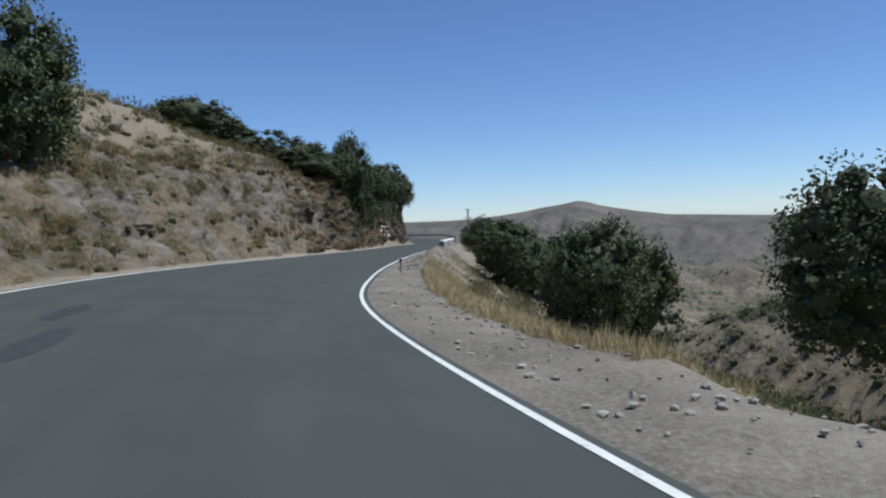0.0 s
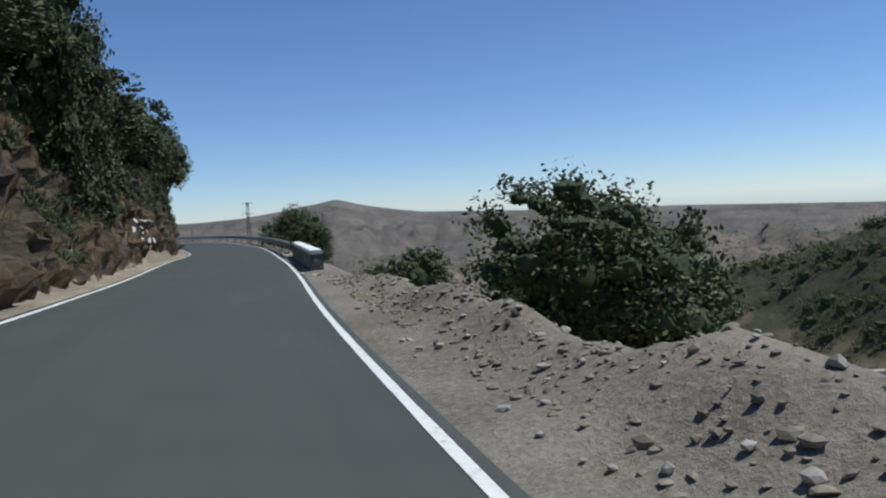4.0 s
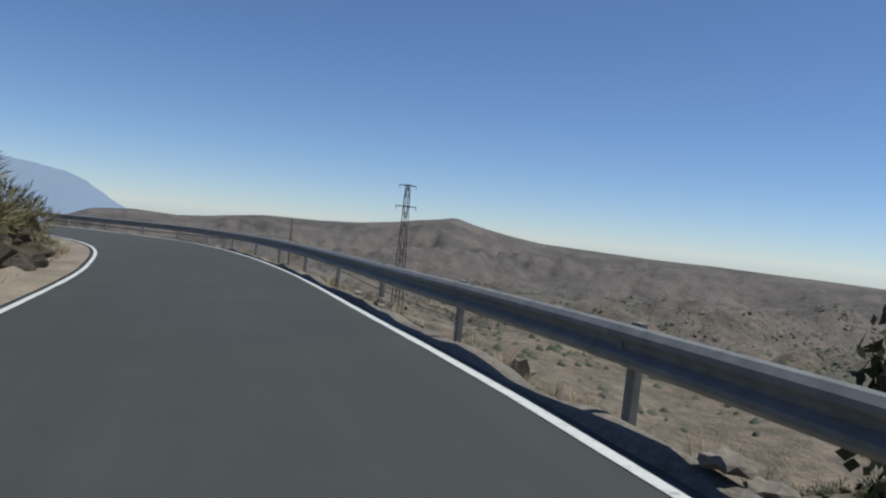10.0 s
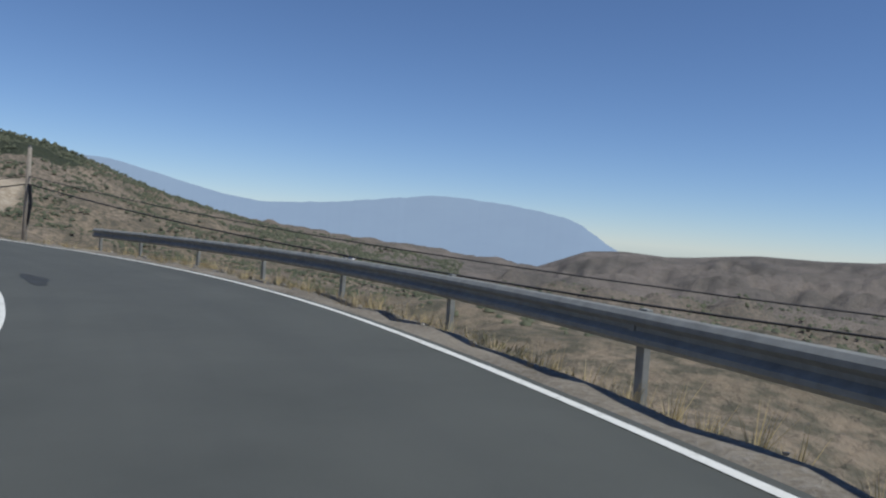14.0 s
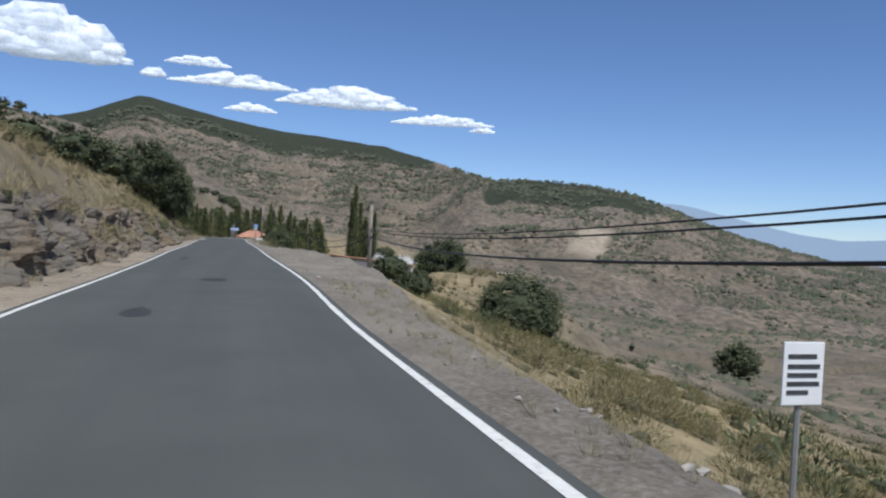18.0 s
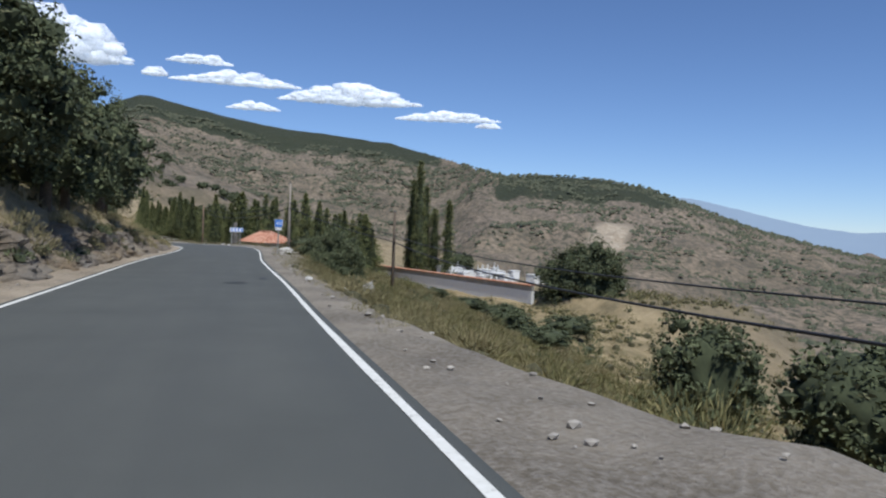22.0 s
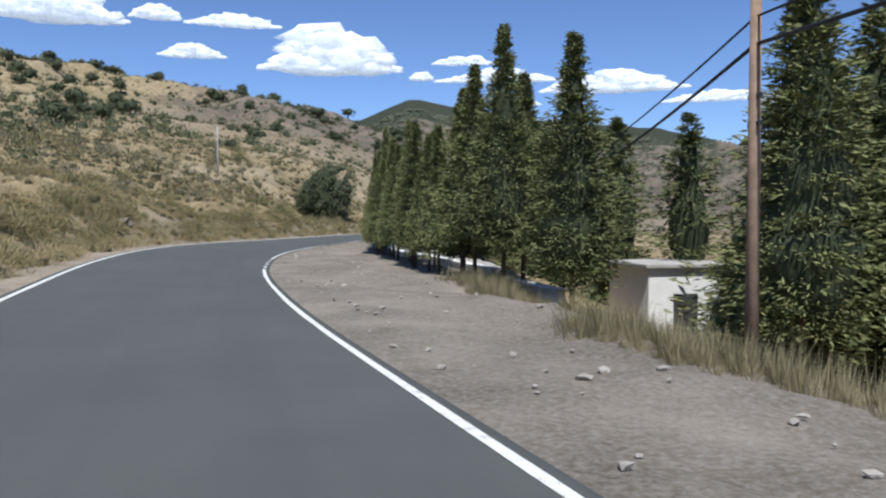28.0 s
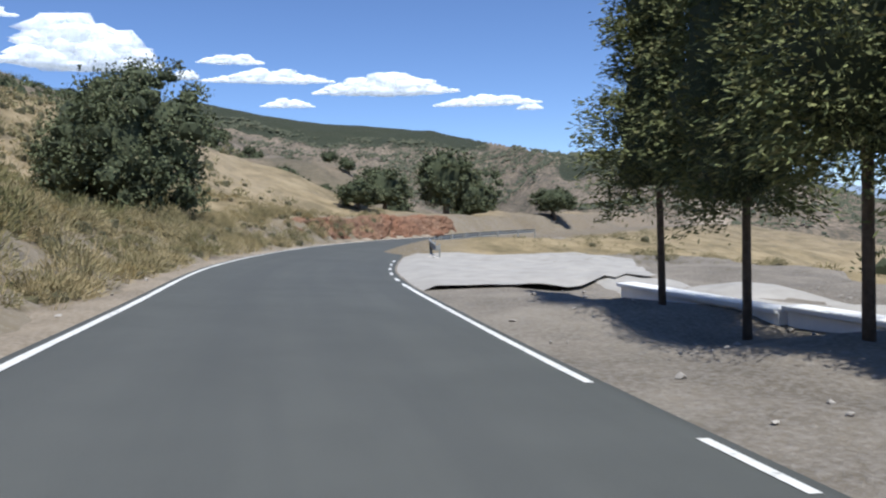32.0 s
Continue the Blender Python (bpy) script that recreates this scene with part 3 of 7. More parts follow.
# ---- ground: one sheet, fine along the road and coarser to the horizon ----
def build_ground():
    step = 1.25
    gx, gy = np.arange(-470, 170, step), np.arange(-130, 470, step)
    X, Y = np.meshgrid(gx, gy, indexing="ij")
    Z = land_z(X, Y)
    # the sheet dips under the rock cuts, which carry the surface there
    s_, d_ = along(X, Y)
    e_ = edge_l(s_) - 0.2 - d_
    dip = np.zeros_like(s_)
    for s0, s1, share, extra in ROCK_CUTS:
        reach = table(BANK_RUN, s_) * share + extra
        dip = np.maximum(dip, smooth(s_, s0 + 3, s0 + 7) * (1 - smooth(s_, s1 - 7, s1 - 3)) * smooth(e_, 0.6, 1.2) * (1 - smooth(e_, reach - 0.9, reach + 0.3)))
    Z = Z - 1.3 * dip.reshape(Z.shape)
    n, m = X.shape
    v1 = np.stack([X, Y, Z], -1).reshape(-1, 3)
    f1 = grid_faces(n, m)
    r = np.hypot(X - HUB[0], Y - HUB[1])
    keep = (r[:-1, :-1] < 300).reshape(-1)
    f1 = f1[keep]
    rad = np.r_[np.linspace(290, 420, 14), np.geomspace(440, 4850, 95)]
    ang = np.radians(np.r_[np.arange(-60, 125, 0.28), np.arange(125, 300, 1.5)])
    R, A = np.meshgrid(rad, ang, indexing="ij")
    PX, PY = HUB[0] - R * np.sin(A), HUB[1] + R * np.cos(A)
    PZ = land_z(PX, PY) - 0.5 * (R < 300)
    v2 = np.stack([PX, PY, PZ], -1).reshape(-1, 3)
    f2 = grid_faces(len(rad), len(ang), len(v1), True)[:, ::-1]
    verts, faces = np.vstack([v1, v2]), np.vstack([f1, f2])
    used = np.unique(faces)
    back = np.full(len(verts), -1)
    back[used] = np.arange(len(used))
    me = mesh_from("ground", verts[used], back[faces], GROUND)
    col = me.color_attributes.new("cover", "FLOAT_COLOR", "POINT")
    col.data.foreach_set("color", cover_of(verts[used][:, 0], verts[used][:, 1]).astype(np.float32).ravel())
    # share of painted haze, growing with distance
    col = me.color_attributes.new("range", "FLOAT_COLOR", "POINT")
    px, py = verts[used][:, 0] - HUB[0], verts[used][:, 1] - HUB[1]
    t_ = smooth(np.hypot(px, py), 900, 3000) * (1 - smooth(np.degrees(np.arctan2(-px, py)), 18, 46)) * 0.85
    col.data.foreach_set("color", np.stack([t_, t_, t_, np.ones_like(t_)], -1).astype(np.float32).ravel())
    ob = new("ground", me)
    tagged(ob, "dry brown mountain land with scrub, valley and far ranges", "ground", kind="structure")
    return ob


build_ground()


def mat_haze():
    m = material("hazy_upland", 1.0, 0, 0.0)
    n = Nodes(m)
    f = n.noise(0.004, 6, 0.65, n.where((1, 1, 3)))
    # air haze painted on: bluish base colour plus a steady glow
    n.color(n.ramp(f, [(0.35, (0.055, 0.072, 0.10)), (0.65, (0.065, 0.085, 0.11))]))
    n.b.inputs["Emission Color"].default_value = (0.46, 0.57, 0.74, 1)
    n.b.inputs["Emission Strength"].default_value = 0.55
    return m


def soft_skyline(rows, az):
    return sum(table(rows, az + o) for o in (-0.9, -0.45, 0, 0.45, 0.9)) / 5


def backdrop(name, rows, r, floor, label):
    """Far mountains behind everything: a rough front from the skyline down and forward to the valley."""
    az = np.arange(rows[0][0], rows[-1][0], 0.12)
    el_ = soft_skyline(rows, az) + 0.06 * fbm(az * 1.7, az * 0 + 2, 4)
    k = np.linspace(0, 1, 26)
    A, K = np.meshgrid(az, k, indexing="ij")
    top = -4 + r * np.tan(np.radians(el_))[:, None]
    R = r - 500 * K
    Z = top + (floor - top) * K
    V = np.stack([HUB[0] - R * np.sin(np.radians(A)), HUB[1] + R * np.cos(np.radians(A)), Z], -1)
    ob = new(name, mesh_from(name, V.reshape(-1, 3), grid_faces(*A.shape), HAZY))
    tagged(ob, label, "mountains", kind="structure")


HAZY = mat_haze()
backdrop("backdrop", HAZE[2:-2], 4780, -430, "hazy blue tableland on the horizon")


def strip(name, s, lanes, mat, ups, thick=0.0):
    """A ribbon along the road: at each s the offsets lanes(s), at the heights ups over the road's plane."""
    rows = []
    for d, u in zip(lanes, ups):
        rows.append(at(s, d, u))
    V = np.stack(rows, 1)
    n, m = V.shape[:2]
    me = mesh_from(name, V.reshape(-1, 3), grid_faces(n, m)[:, ::-1], mat)
    uv = np.stack([np.broadcast_to(s[:, None], (n, m)), np.stack([np.broadcast_to(d, s.shape) for d in lanes], 1)], -1).reshape(-1, 2)
    idx = np.empty(len(me.loops), int)
    me.loops.foreach_get("vertex_index", idx)
    me.uv_layers.new(name="UVMap").data.foreach_set("uv", uv[idx].astype(np.float32).ravel())
    return me


SR = np.arange(-29.5, S_END - 0.5, 1.0)
er, el = edge_r(SR), edge_l(SR)
mid = [el + (er - el) * k for k in (0.0, 0.25, 0.5, 0.75, 1.0)]
road = new("road", strip("road", SR, [el - 0.24, el - 0.16] + mid + [er + 0.16, er + 0.24], ASPHALT,
                         [-0.30, 0.0] + [0.0] * 5 + [0.0, -0.30]))
tagged(road, "worn grey asphalt mountain road with white edge lines", "road", kind="structure")


def paint_line(name, s0, s1, side, width=0.10, gap=None):
    out = []
    if gap is None:
        spans = [(s0, s1)]
    else:
        spans, a = [], s0
        while a < s1:
            spans.append((a, min(a + gap[0], s1)))
            a += gap[0] + gap[1]
    for a, b in spans:
        s = np.linspace(a, b, max(2, int((b - a) / 0.8) + 1))
        c = edge_r(s) if side > 0 else edge_l(s)
        w = width / 2 * (1 + 0.25 * vnoise(s * 3.1, s * 0 + side * 7))
        out.append((name, strip(name, s, [c - w, c + w], PAINT, [0.006, 0.006])))
    return out


for name, me in (paint_line("edge_line", -28, 401.3, 1) + paint_line("edge_line", 402.4, 408.4, 1, gap=(1.0, 1.3)) + paint_line("edge_line", 409.6, 432, 1)
                 + paint_line("edge_line", 433.4, 443.5, 1, gap=(1.1, 1.6)) + paint_line("edge_line", 444.5, 457, 1)
                 + paint_line("edge_line", 458, 470, 1, gap=(1.1, 1.6)) + paint_line("edge_line", -28, S_END - 2, -1)):
    tagged(new(name, me), "white painted edge line, slightly worn", "road marking", kind="structure")


def tar_patch(x, y, ln, wd, seed):
    """A dark mend in the asphalt, ragged at the rim."""
    s0, d0 = along(x, y)
    a = np.linspace(0, 2 * np.pi, 22, endpoint=False)
    k = 1 + 0.5 * vnoise(a * 1.3 + seed, a * 0 + seed * 2.7) + 0.2 * vnoise(a * 4 + seed, a * 0 + 1)
    P = at(s0[0] + np.cos(a) * ln * k, d0[0] + np.sin(a) * wd * k, 0.004)
    me = mesh_from("tar_patch", P, [list(range(22))[::-1]], TAR, False)
    if me.polygons[0].normal.z < 0:
        me.flip_normals()
    tagged(new("tar_patch", me), "dark tar stain on the asphalt", "road stain", "tar stains", "structure")


TAR = mat_plain("tar", (0.042, 0.044, 0.043), 0.8, 0, 0.3, 6)
for i, (x, y, ln, wd) in enumerate(((-64, 180.7, 0.9, 0.3), (-58, 180.0, 1.1, 0.25), (-86, 186.6, 0.6, 0.35), (-78, 184.2, 0.8, 0.2), (-113, 188.0, 0.7, 0.3), (-145, 197.7, 0.55, 0.30),
                                    (-147.2, 198.9, 0.7, 0.12), (-5, 9.5, 1.5, 0.25), (-6.3, 13.0, 1.2, 0.2), (-30, 171.5, 1.4, 0.2), (-100, 187.5, 1.3, 0.15), (-190, 202.3, 1.0, 0.2))):
    tar_patch(x, y, ln, wd, i * 3.1 + 1)


def stray_paint(s0, s1, d0, d1, w):
    """A leftover stroke of paint on the asphalt."""
    q = np.linspace(0, 1, 5)
    sv, dv = s0 + (s1 - s0) * q, d0 + (d1 - d0) * q
    wv = w * (1 - 0.6 * q)
    tagged(new("paint_stroke", strip("paint_stroke", sv, [dv - wv, dv + wv], PAINT, [0.005, 0.005])), "leftover white paint stroke on the asphalt", "road marking", "paint strokes", "structure")


stray_paint(431.6, 433.0, -1.35, -1.2, 0.035)
stray_paint(435.8, 437.0, -2.12, -2.05, 0.03)


from mathutils.bvhtree import BVHTree


# ---- building helpers ----
def add_mesh(name, bm, mat, smooth_shade=False):
    me = bpy.data.meshes.new(name)
    bm.to_mesh(me)
    bm.free()
    if mat is not None:
        me.materials.append(mat)
    if smooth_shade:
        me.shade_smooth()
    return me


def part(name, bm, mat, parent, label="", smooth_shade=False):
    me = bm if isinstance(bm, bpy.types.Mesh) else add_mesh(name, bm, mat, smooth_shade)
    ob = new(name, me)
    ob.parent = parent
    if label:
        ob["label"] = label
    return ob


def thing(name, place, label, category, turn=0.0, group="", kind=""):
    ob = new(name)
    ob.empty_display_size = 0.2
    ob.matrix_basis = pose(place[0], place[1], place[2], 0, 0, turn)
    return tagged(ob, label, category, group, kind)


def box(bm, size, centre, bevel=0.0, rot=None):
    m = Matrix.Translation(centre) @ (rot.to_4x4() if rot is not None else Matrix.Identity(4)) @ Matrix.Diagonal((*size, 1))
    v = bmesh.ops.create_cube(bm, size=1.0, matrix=m)["verts"]
    if bevel:
        e = list({e for q in v for e in q.link_edges})
        bmesh.ops.bevel(bm, geom=e, offset=bevel, segments=2, affect="EDGES", profile=0.6)
    return v


def boxed(size, centre, bevel=0.0, rot=None):
    bm = bmesh.new()
    box(bm, size, centre, bevel, rot)
    return bm


def tube(bm, pts, radii, sides=7, cap=True):
    """A tapered tube along points."""
    rings = []
    n = len(pts)
    for i, p in enumerate(pts):
        p = Vector(p)
        t = (Vector(pts[min(i + 1, n - 1)]) - Vector(pts[max(i - 1, 0)])).normalized()
        u = t.orthogonal().normalized() if i == 0 else (rings_u - t * rings_u.dot(t)).normalized()
        rings_u = u
        w = t.cross(u)
        rings.append([bm.verts.new(p + (u * math.cos(a) + w * math.sin(a)) * radii[i]) for a in
                      [2 * math.pi * k / sides for k in range(sides)]])
    for a, b in zip(rings, rings[1:]):
        for k in range(sides):
            bm.faces.new((a[k], a[(k + 1) % sides], b[(k + 1) % sides], b[k]))
    if cap:
        bm.faces.new(rings[0][::-1])
        bm.faces.new(rings[-1])


def tubed(pts, radii, sides=7):
    bm = bmesh.new()
    tube(bm, pts, radii, sides)
    return bm


def ground_at(x, y):
    return float(land_z(np.array([x]), np.array([y]))[0])


RNG = np.random.RandomState(11)


# ---- more materials ----
def mat_leaf(name, lo, hi, dry, amount=0.12, patch=0.0):
    m = material(name, 0.75, 0, 0.25)
    n = Nodes(m)
    isl = n.add("ShaderNodeNewGeometry").outputs["Random Per Island"]
    c = n.ramp(isl, [(0.0, lo), (0.55, hi), (1 - amount, hi), (1.0, dry)])
    if patch:
        c = n.mix(n.ramp(n.noise(0.55, 4, 0.6), [(0.42, grey(0.0)), (0.60, grey(patch))]), c, dry)
    oi = n.add("ShaderNodeObjectInfo").outputs["Random"]
    c = n.mix(n.ramp(oi, [(0.0, grey(0.0)), (1.0, grey(0.35))]), c, tuple(v * 0.75 for v in lo))
    n.color(c)
    return m


OAK_LEAF = mat_leaf("oak_leaf", (0.048, 0.060, 0.030), (0.122, 0.138, 0.068), (0.19, 0.175, 0.095))
CYP_LEAF = mat_leaf("cypress_leaf", (0.070, 0.088, 0.034), (0.200, 0.212, 0.082), (0.28, 0.25, 0.112), 0.14)
SHRUB_LEAF = mat_leaf("shrub_leaf", (0.10, 0.096, 0.045), (0.245, 0.215, 0.103), (0.36, 0.295, 0.155), 0.15, 0.6)
GRASS_LEAF = mat_leaf("dry_grass", (0.20, 0.165, 0.085), (0.36, 0.29, 0.165), (0.48, 0.40, 0.25), 0.3)
GOLD_GRASS = mat_leaf("golden_grass", (0.33, 0.25, 0.12), (0.52, 0.41, 0.21), (0.62, 0.52, 0.31), 0.3)
SLOPE_GRASS = mat_leaf("greying_grass", (0.150, 0.140, 0.070), (0.265, 0.230, 0.128), (0.37, 0.315, 0.20), 0.25)
BROOM_LEAF = mat_leaf("green_broom", (0.070, 0.076, 0.030), (0.180, 0.170, 0.070), (0.31, 0.25, 0.11), 0.15, 0.35)
STRAW_LEAF = mat_leaf("straw_broom", (0.215, 0.180, 0.088), (0.375, 0.305, 0.160), (0.46, 0.37, 0.20), 0.2, 0.35)
OCHRE_LEAF = mat_leaf("ochre_broom", (0.135, 0.108, 0.038), (0.285, 0.215, 0.085), (0.40, 0.29, 0.12), 0.2, 0.4)
TWIG = mat_leaf("grey_twig", (0.10, 0.09, 0.07), (0.22, 0.20, 0.16), (0.14, 0.14, 0.08), 0.2)
# darker solid dome that fills each shrub behind its blades
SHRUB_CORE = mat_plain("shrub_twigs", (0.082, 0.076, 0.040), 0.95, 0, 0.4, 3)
# dark green filler added inside crowns so they cannot be seen through
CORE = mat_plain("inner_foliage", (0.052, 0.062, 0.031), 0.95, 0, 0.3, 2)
BARK = mat_plain("bark", (0.11, 0.085, 0.062), 0.95, 0, 0.35, 9, 0.8)
BROWN_POLE = mat_plain("brown_pole_wood", (0.27, 0.185, 0.125), 0.9, 0, 0.25, 6, 0.5)
WOODPOLE = mat_plain("weathered_pole_wood", (0.27, 0.235, 0.195), 0.9, 0, 0.25, 6, 0.5)
CONCRETE = mat_plain("concrete", (0.40, 0.385, 0.355), 0.9, 0, 0.15, 2.2, 0.4)
STEEL_DARK = mat_plain("dark_steel", (0.085, 0.085, 0.085), 0.6, 0.5, 0.2, 4)
CABLE = mat_plain("cable", (0.03, 0.03, 0.032), 0.6, 0, 0.1, 4)
SIGN_WHITE = mat_plain("sign_white", (0.80, 0.80, 0.79), 0.45, 0, 0.05, 3)
SIGN_RED = mat_plain("sign_red", (0.55, 0.035, 0.04), 0.45, 0, 0.12, 3)
SIGN_BLUE = mat_plain("sign_blue", (0.03, 0.17, 0.58), 0.45, 0, 0.1, 3)
SIGN_BLACK = mat_plain("sign_black", (0.02, 0.02, 0.02), 0.5, 0, 0.1, 3)
TILE = mat_plain("roof_tile", (0.50, 0.23, 0.13), 0.85, 0, 0.35, 1.7, 0.5)
RENDER_GREY = mat_plain("grey_render", (0.30, 0.285, 0.255), 0.9, 0, 0.2, 1.2, 0.4)
SANDY = mat_gravel("sandy_verge", (1.35, 1.28, 1.18))
BOULDER = mat_plain("brown_boulder", (0.215, 0.185, 0.145), 0.92, 0, 0.4, 4, 0.8)
STONE_MAT = mat_plain("loose_stone", (0.34, 0.31, 0.27), 0.9, 0, 0.35, 5, 0.4)
def mat_cloud():
    """Thin vapour: white, wispy by a noise in its cover."""
    m = material("cloud_white", 1.0, 0, 0.0)
    n = Nodes(m)
    n.b.inputs["Base Color"].default_value = (0.86, 0.87, 0.89, 1)
    wisp = n.ramp(n.noise(0.016, 6, 0.65), [(0.34, grey(0.22)), (0.60, grey(0.58))])
    n.link(wisp, n.b.inputs["Alpha"])
    # faint pale glow added to brighten the vapour beyond its sunlight
    n.b.inputs["Emission Color"].default_value = (0.80, 0.86, 0.95, 1)
    n.b.inputs["Emission Strength"].default_value = 0.24
    return m


CLOUD = mat_cloud()


def mat_parapet():
    """Whitewash gone grey and stained, darker in runs below the coping."""
    m = material("stained_whitewash", 0.9)
    n = Nodes(m)
    run = n.noise(1.5, 7, 0.75, n.where((1.6, 1.6, 0.9)), 0.8)
    fine = n.noise(6, 5, 0.7)
    c = n.ramp(run, [(0.36, (0.075, 0.070, 0.060)), (0.46, (0.17, 0.16, 0.135)), (0.54, (0.40, 0.385, 0.35)), (0.62, (0.60, 0.59, 0.56))])
    c = n.mix(n.ramp(n.noise(0.7, 4, 0.6), [(0.48, grey(0.0)), (0.62, grey(0.7))]), c, (0.17, 0.165, 0.115))
    c = n.mix(n.ramp(fine, [(0.5, grey(0)), (0.7, grey(0.5))]), c, (0.22, 0.21, 0.18))
    n.color(c)
    n.bump(fine, 0.4, 0.02)
    return m


PARAPET = mat_parapet()


# ---- verges ----
def verge(name, s, e0, wide, side, mat, label, lift=0.0, rough=0.05, cols=9):
    """A ribbon of loose ground from e0 metres outside an edge line, wide metres across, its outer rim sunk into the land."""
    s = np.asarray(s, float)
    k = np.linspace(0, 1, cols)
    d = []
    for q in k:
        w = wide(s) if callable(wide) else np.full_like(s, wide)
        jag = 1 + 0.12 * vnoise(s * 0.7, s * 0 + 3.3) * (q > 0.9)
        d.append((edge_r(s) + e0 + w * q * jag) if side > 0 else (edge_l(s) - e0 - w * q * jag))
    D = np.stack(d, 1)
    S = np.repeat(s[:, None], cols, 1)
    P = at(S, D)
    x, y = P[..., 0], P[..., 1]
    s2, d2 = along(x, y)
    z = near_z(S.ravel(), D.ravel(), x.ravel(), y.ravel(), 0.0).reshape(S.shape)
    q = np.repeat(k[None], len(s), 0)
    z = np.where(q < 0.02, P[..., 2] - 0.01, z + 0.02 + lift)
    z = z + rough * fbm(x * 1.3, y * 1.3, 4, 0.6) * smooth(q, 0.0, 0.2)
    z = z - 0.35 * smooth(q, 0.86, 1.0)
    P = np.stack([x, y, z], -1)
    f = grid_faces(*S.shape)
    ob = new(name, mesh_from(name, P.reshape(-1, 3), f[:, ::-1] if side > 0 else f, mat))
    return tagged(ob, label, "verge", kind="structure")


verge("verge_right", np.arange(-28, S_END - 2, 0.6), 0.13, lambda s: table(SHOULDER, s) + table([(78, 1.0), (100, 0.7), (112, 0.45), (166, 0.45), (182, 1.0)], s), 1, GRAVEL,
      "loose grey gravel shoulder along the asphalt edge", 0.0, 0.10, 14)
def apron():
    """The pale concrete of the turning place."""
    sv = np.arange(455.0, 476.0, 0.5)
    k = np.linspace(0, 1, 12)
    far = table([(455, 6.6), (459, 10.5), (470, 12.8), (476, 9.0)], sv)
    D = edge_r(sv)[:, None] + 0.20 + (far - edge_r(sv) - 0.2)[:, None] * k[None]
    S = np.repeat(sv[:, None], 12, 1)
    P = at(S, D)
    P[..., 2] = np.where(k[None] < 0.01, P[..., 2] - 0.012, near_z(S.ravel(), D.ravel(), P[..., 0].ravel(), P[..., 1].ravel(), 0.0).reshape(S.shape) + 0.11)
    ob = new("apron", mesh_from("apron", P.reshape(-1, 3), grid_faces(*S.shape)[:, ::-1], PALE_CONCRETE))
    tagged(ob, "pale dusty concrete apron of the turning place", "pavement", kind="structure")


def drive():
    """The pale track behind the row of cypresses, from the turning place to the graveyard."""
    sv = np.arange(404.0, 458.0, 0.8)
    k = np.linspace(0, 1, 9)
    D = (8.75 - 0.022 * (sv - 394))[:, None] + (3.4 + 0.5 * vnoise(sv * 0.3, sv * 0))[:, None] * k[None]
    S = np.repeat(sv[:, None], 9, 1)
    P = at(S, D)
    P[..., 2] = near_z(S.ravel(), D.ravel(), P[..., 0].ravel(), P[..., 1].ravel(), 0.0).reshape(S.shape) + 0.05 - 0.25 * (np.abs(k[None] - 0.5) > 0.45)
    ob = new("track", mesh_from("track", P.reshape(-1, 3), grid_faces(*S.shape)[:, ::-1], PALE_CONCRETE))
    tagged(ob, "pale dusty track behind the cypress trunks", "track", kind="structure")


PALE_CONCRETE = mat_plain("pale_concrete", (0.37, 0.345, 0.305), 0.9, 0, 0.16, 1.4, 0.5)
apron()
drive()
verge("verge_left", np.arange(-28, S_END - 2, 0.6), 0.13, lambda s: 0 * s + 1.25, -1, SANDY,
      "pale sandy gutter between asphalt and bank", 0.02, 0.05, 7)


def rock_face(name, s0, s1, share, extra, label, mat, jag=0.5):
    """A broken rock cut along the left edge: the bank's profile, pushed in and out in ledges and blocks."""
    s = np.arange(s0, s1, 0.22)
    cols = 50
    k = np.linspace(0, 1, cols)
    S = np.repeat(s[:, None], cols, 1)
    run, b = table(BANK_RUN, S), table(BANK, S)
    E = 0.75 + (run * share + extra) * k[None]
    D = edge_l(S) - 0.20 - E
    P = at(S, D)
    x, y = P[..., 0], P[..., 1]
    z = near_z(S.ravel(), D.ravel(), x.ravel(), y.ravel()).reshape(S.shape)
    up = z - road_z(S, D)
    blocks = fbm(S * 0.55, up * 1.1 + 3, 5, 0.6)
    ledge = np.floor((up + 1.5 * vnoise(S * 0.25, up * 0.3)) * 1.6) / 1.6 - up
    cracks = -np.abs(fbm(S * 0.9 + 40, up * 0.7, 4, 0.6)) * 0.9
    face = smooth(k[None], 0.0, 0.08) * (1 - smooth(k[None], 0.82, 1.0))
    streak = fbm(S * 1.9 + 7, up * 0.35, 4, 0.6)
    grit = fbm(S * 3.7, up * 4.1 + 11, 3, 0.6)
    push = jag * (blocks * 1.0 + cracks + 0.35 * streak + 0.28 * grit + 0.25) * face
    D2 = D + push
    P2 = at(S, D2)
    Z = z + face * (0.12 + 0.16 * ledge * jag + 0.25 * blocks) - 0.5 * smooth(k[None], 0.9, 1.0) - 0.25 * (1 - smooth(k[None], 0, 0.05))
    fade = smooth(S, s0, s0 + 6) * (1 - smooth(S, s1 - 5, s1))
    Z = Z - (1 - fade) * 0.7
    V = np.stack([P2[..., 0], P2[..., 1], Z], -1)
    ob = new(name, mesh_from(name, V.reshape(-1, 3), grid_faces(len(s), cols), mat, False))
    return tagged(ob, label, "rock face", kind="structure")


rock_face("rock_face_1", *ROCK_CUTS[0], "grey-brown broken rock bank beside the road", ROCK_PALE, 0.45)
rock_face("rock_face_2", *ROCK_CUTS[1], "steep dark rock cutting with rust-coloured stains", ROCK, 0.9)
rock_face("rock_face_3", *ROCK_CUTS[2], "weathered rock cutting with dark overhangs", ROCK_PALE, 0.75)
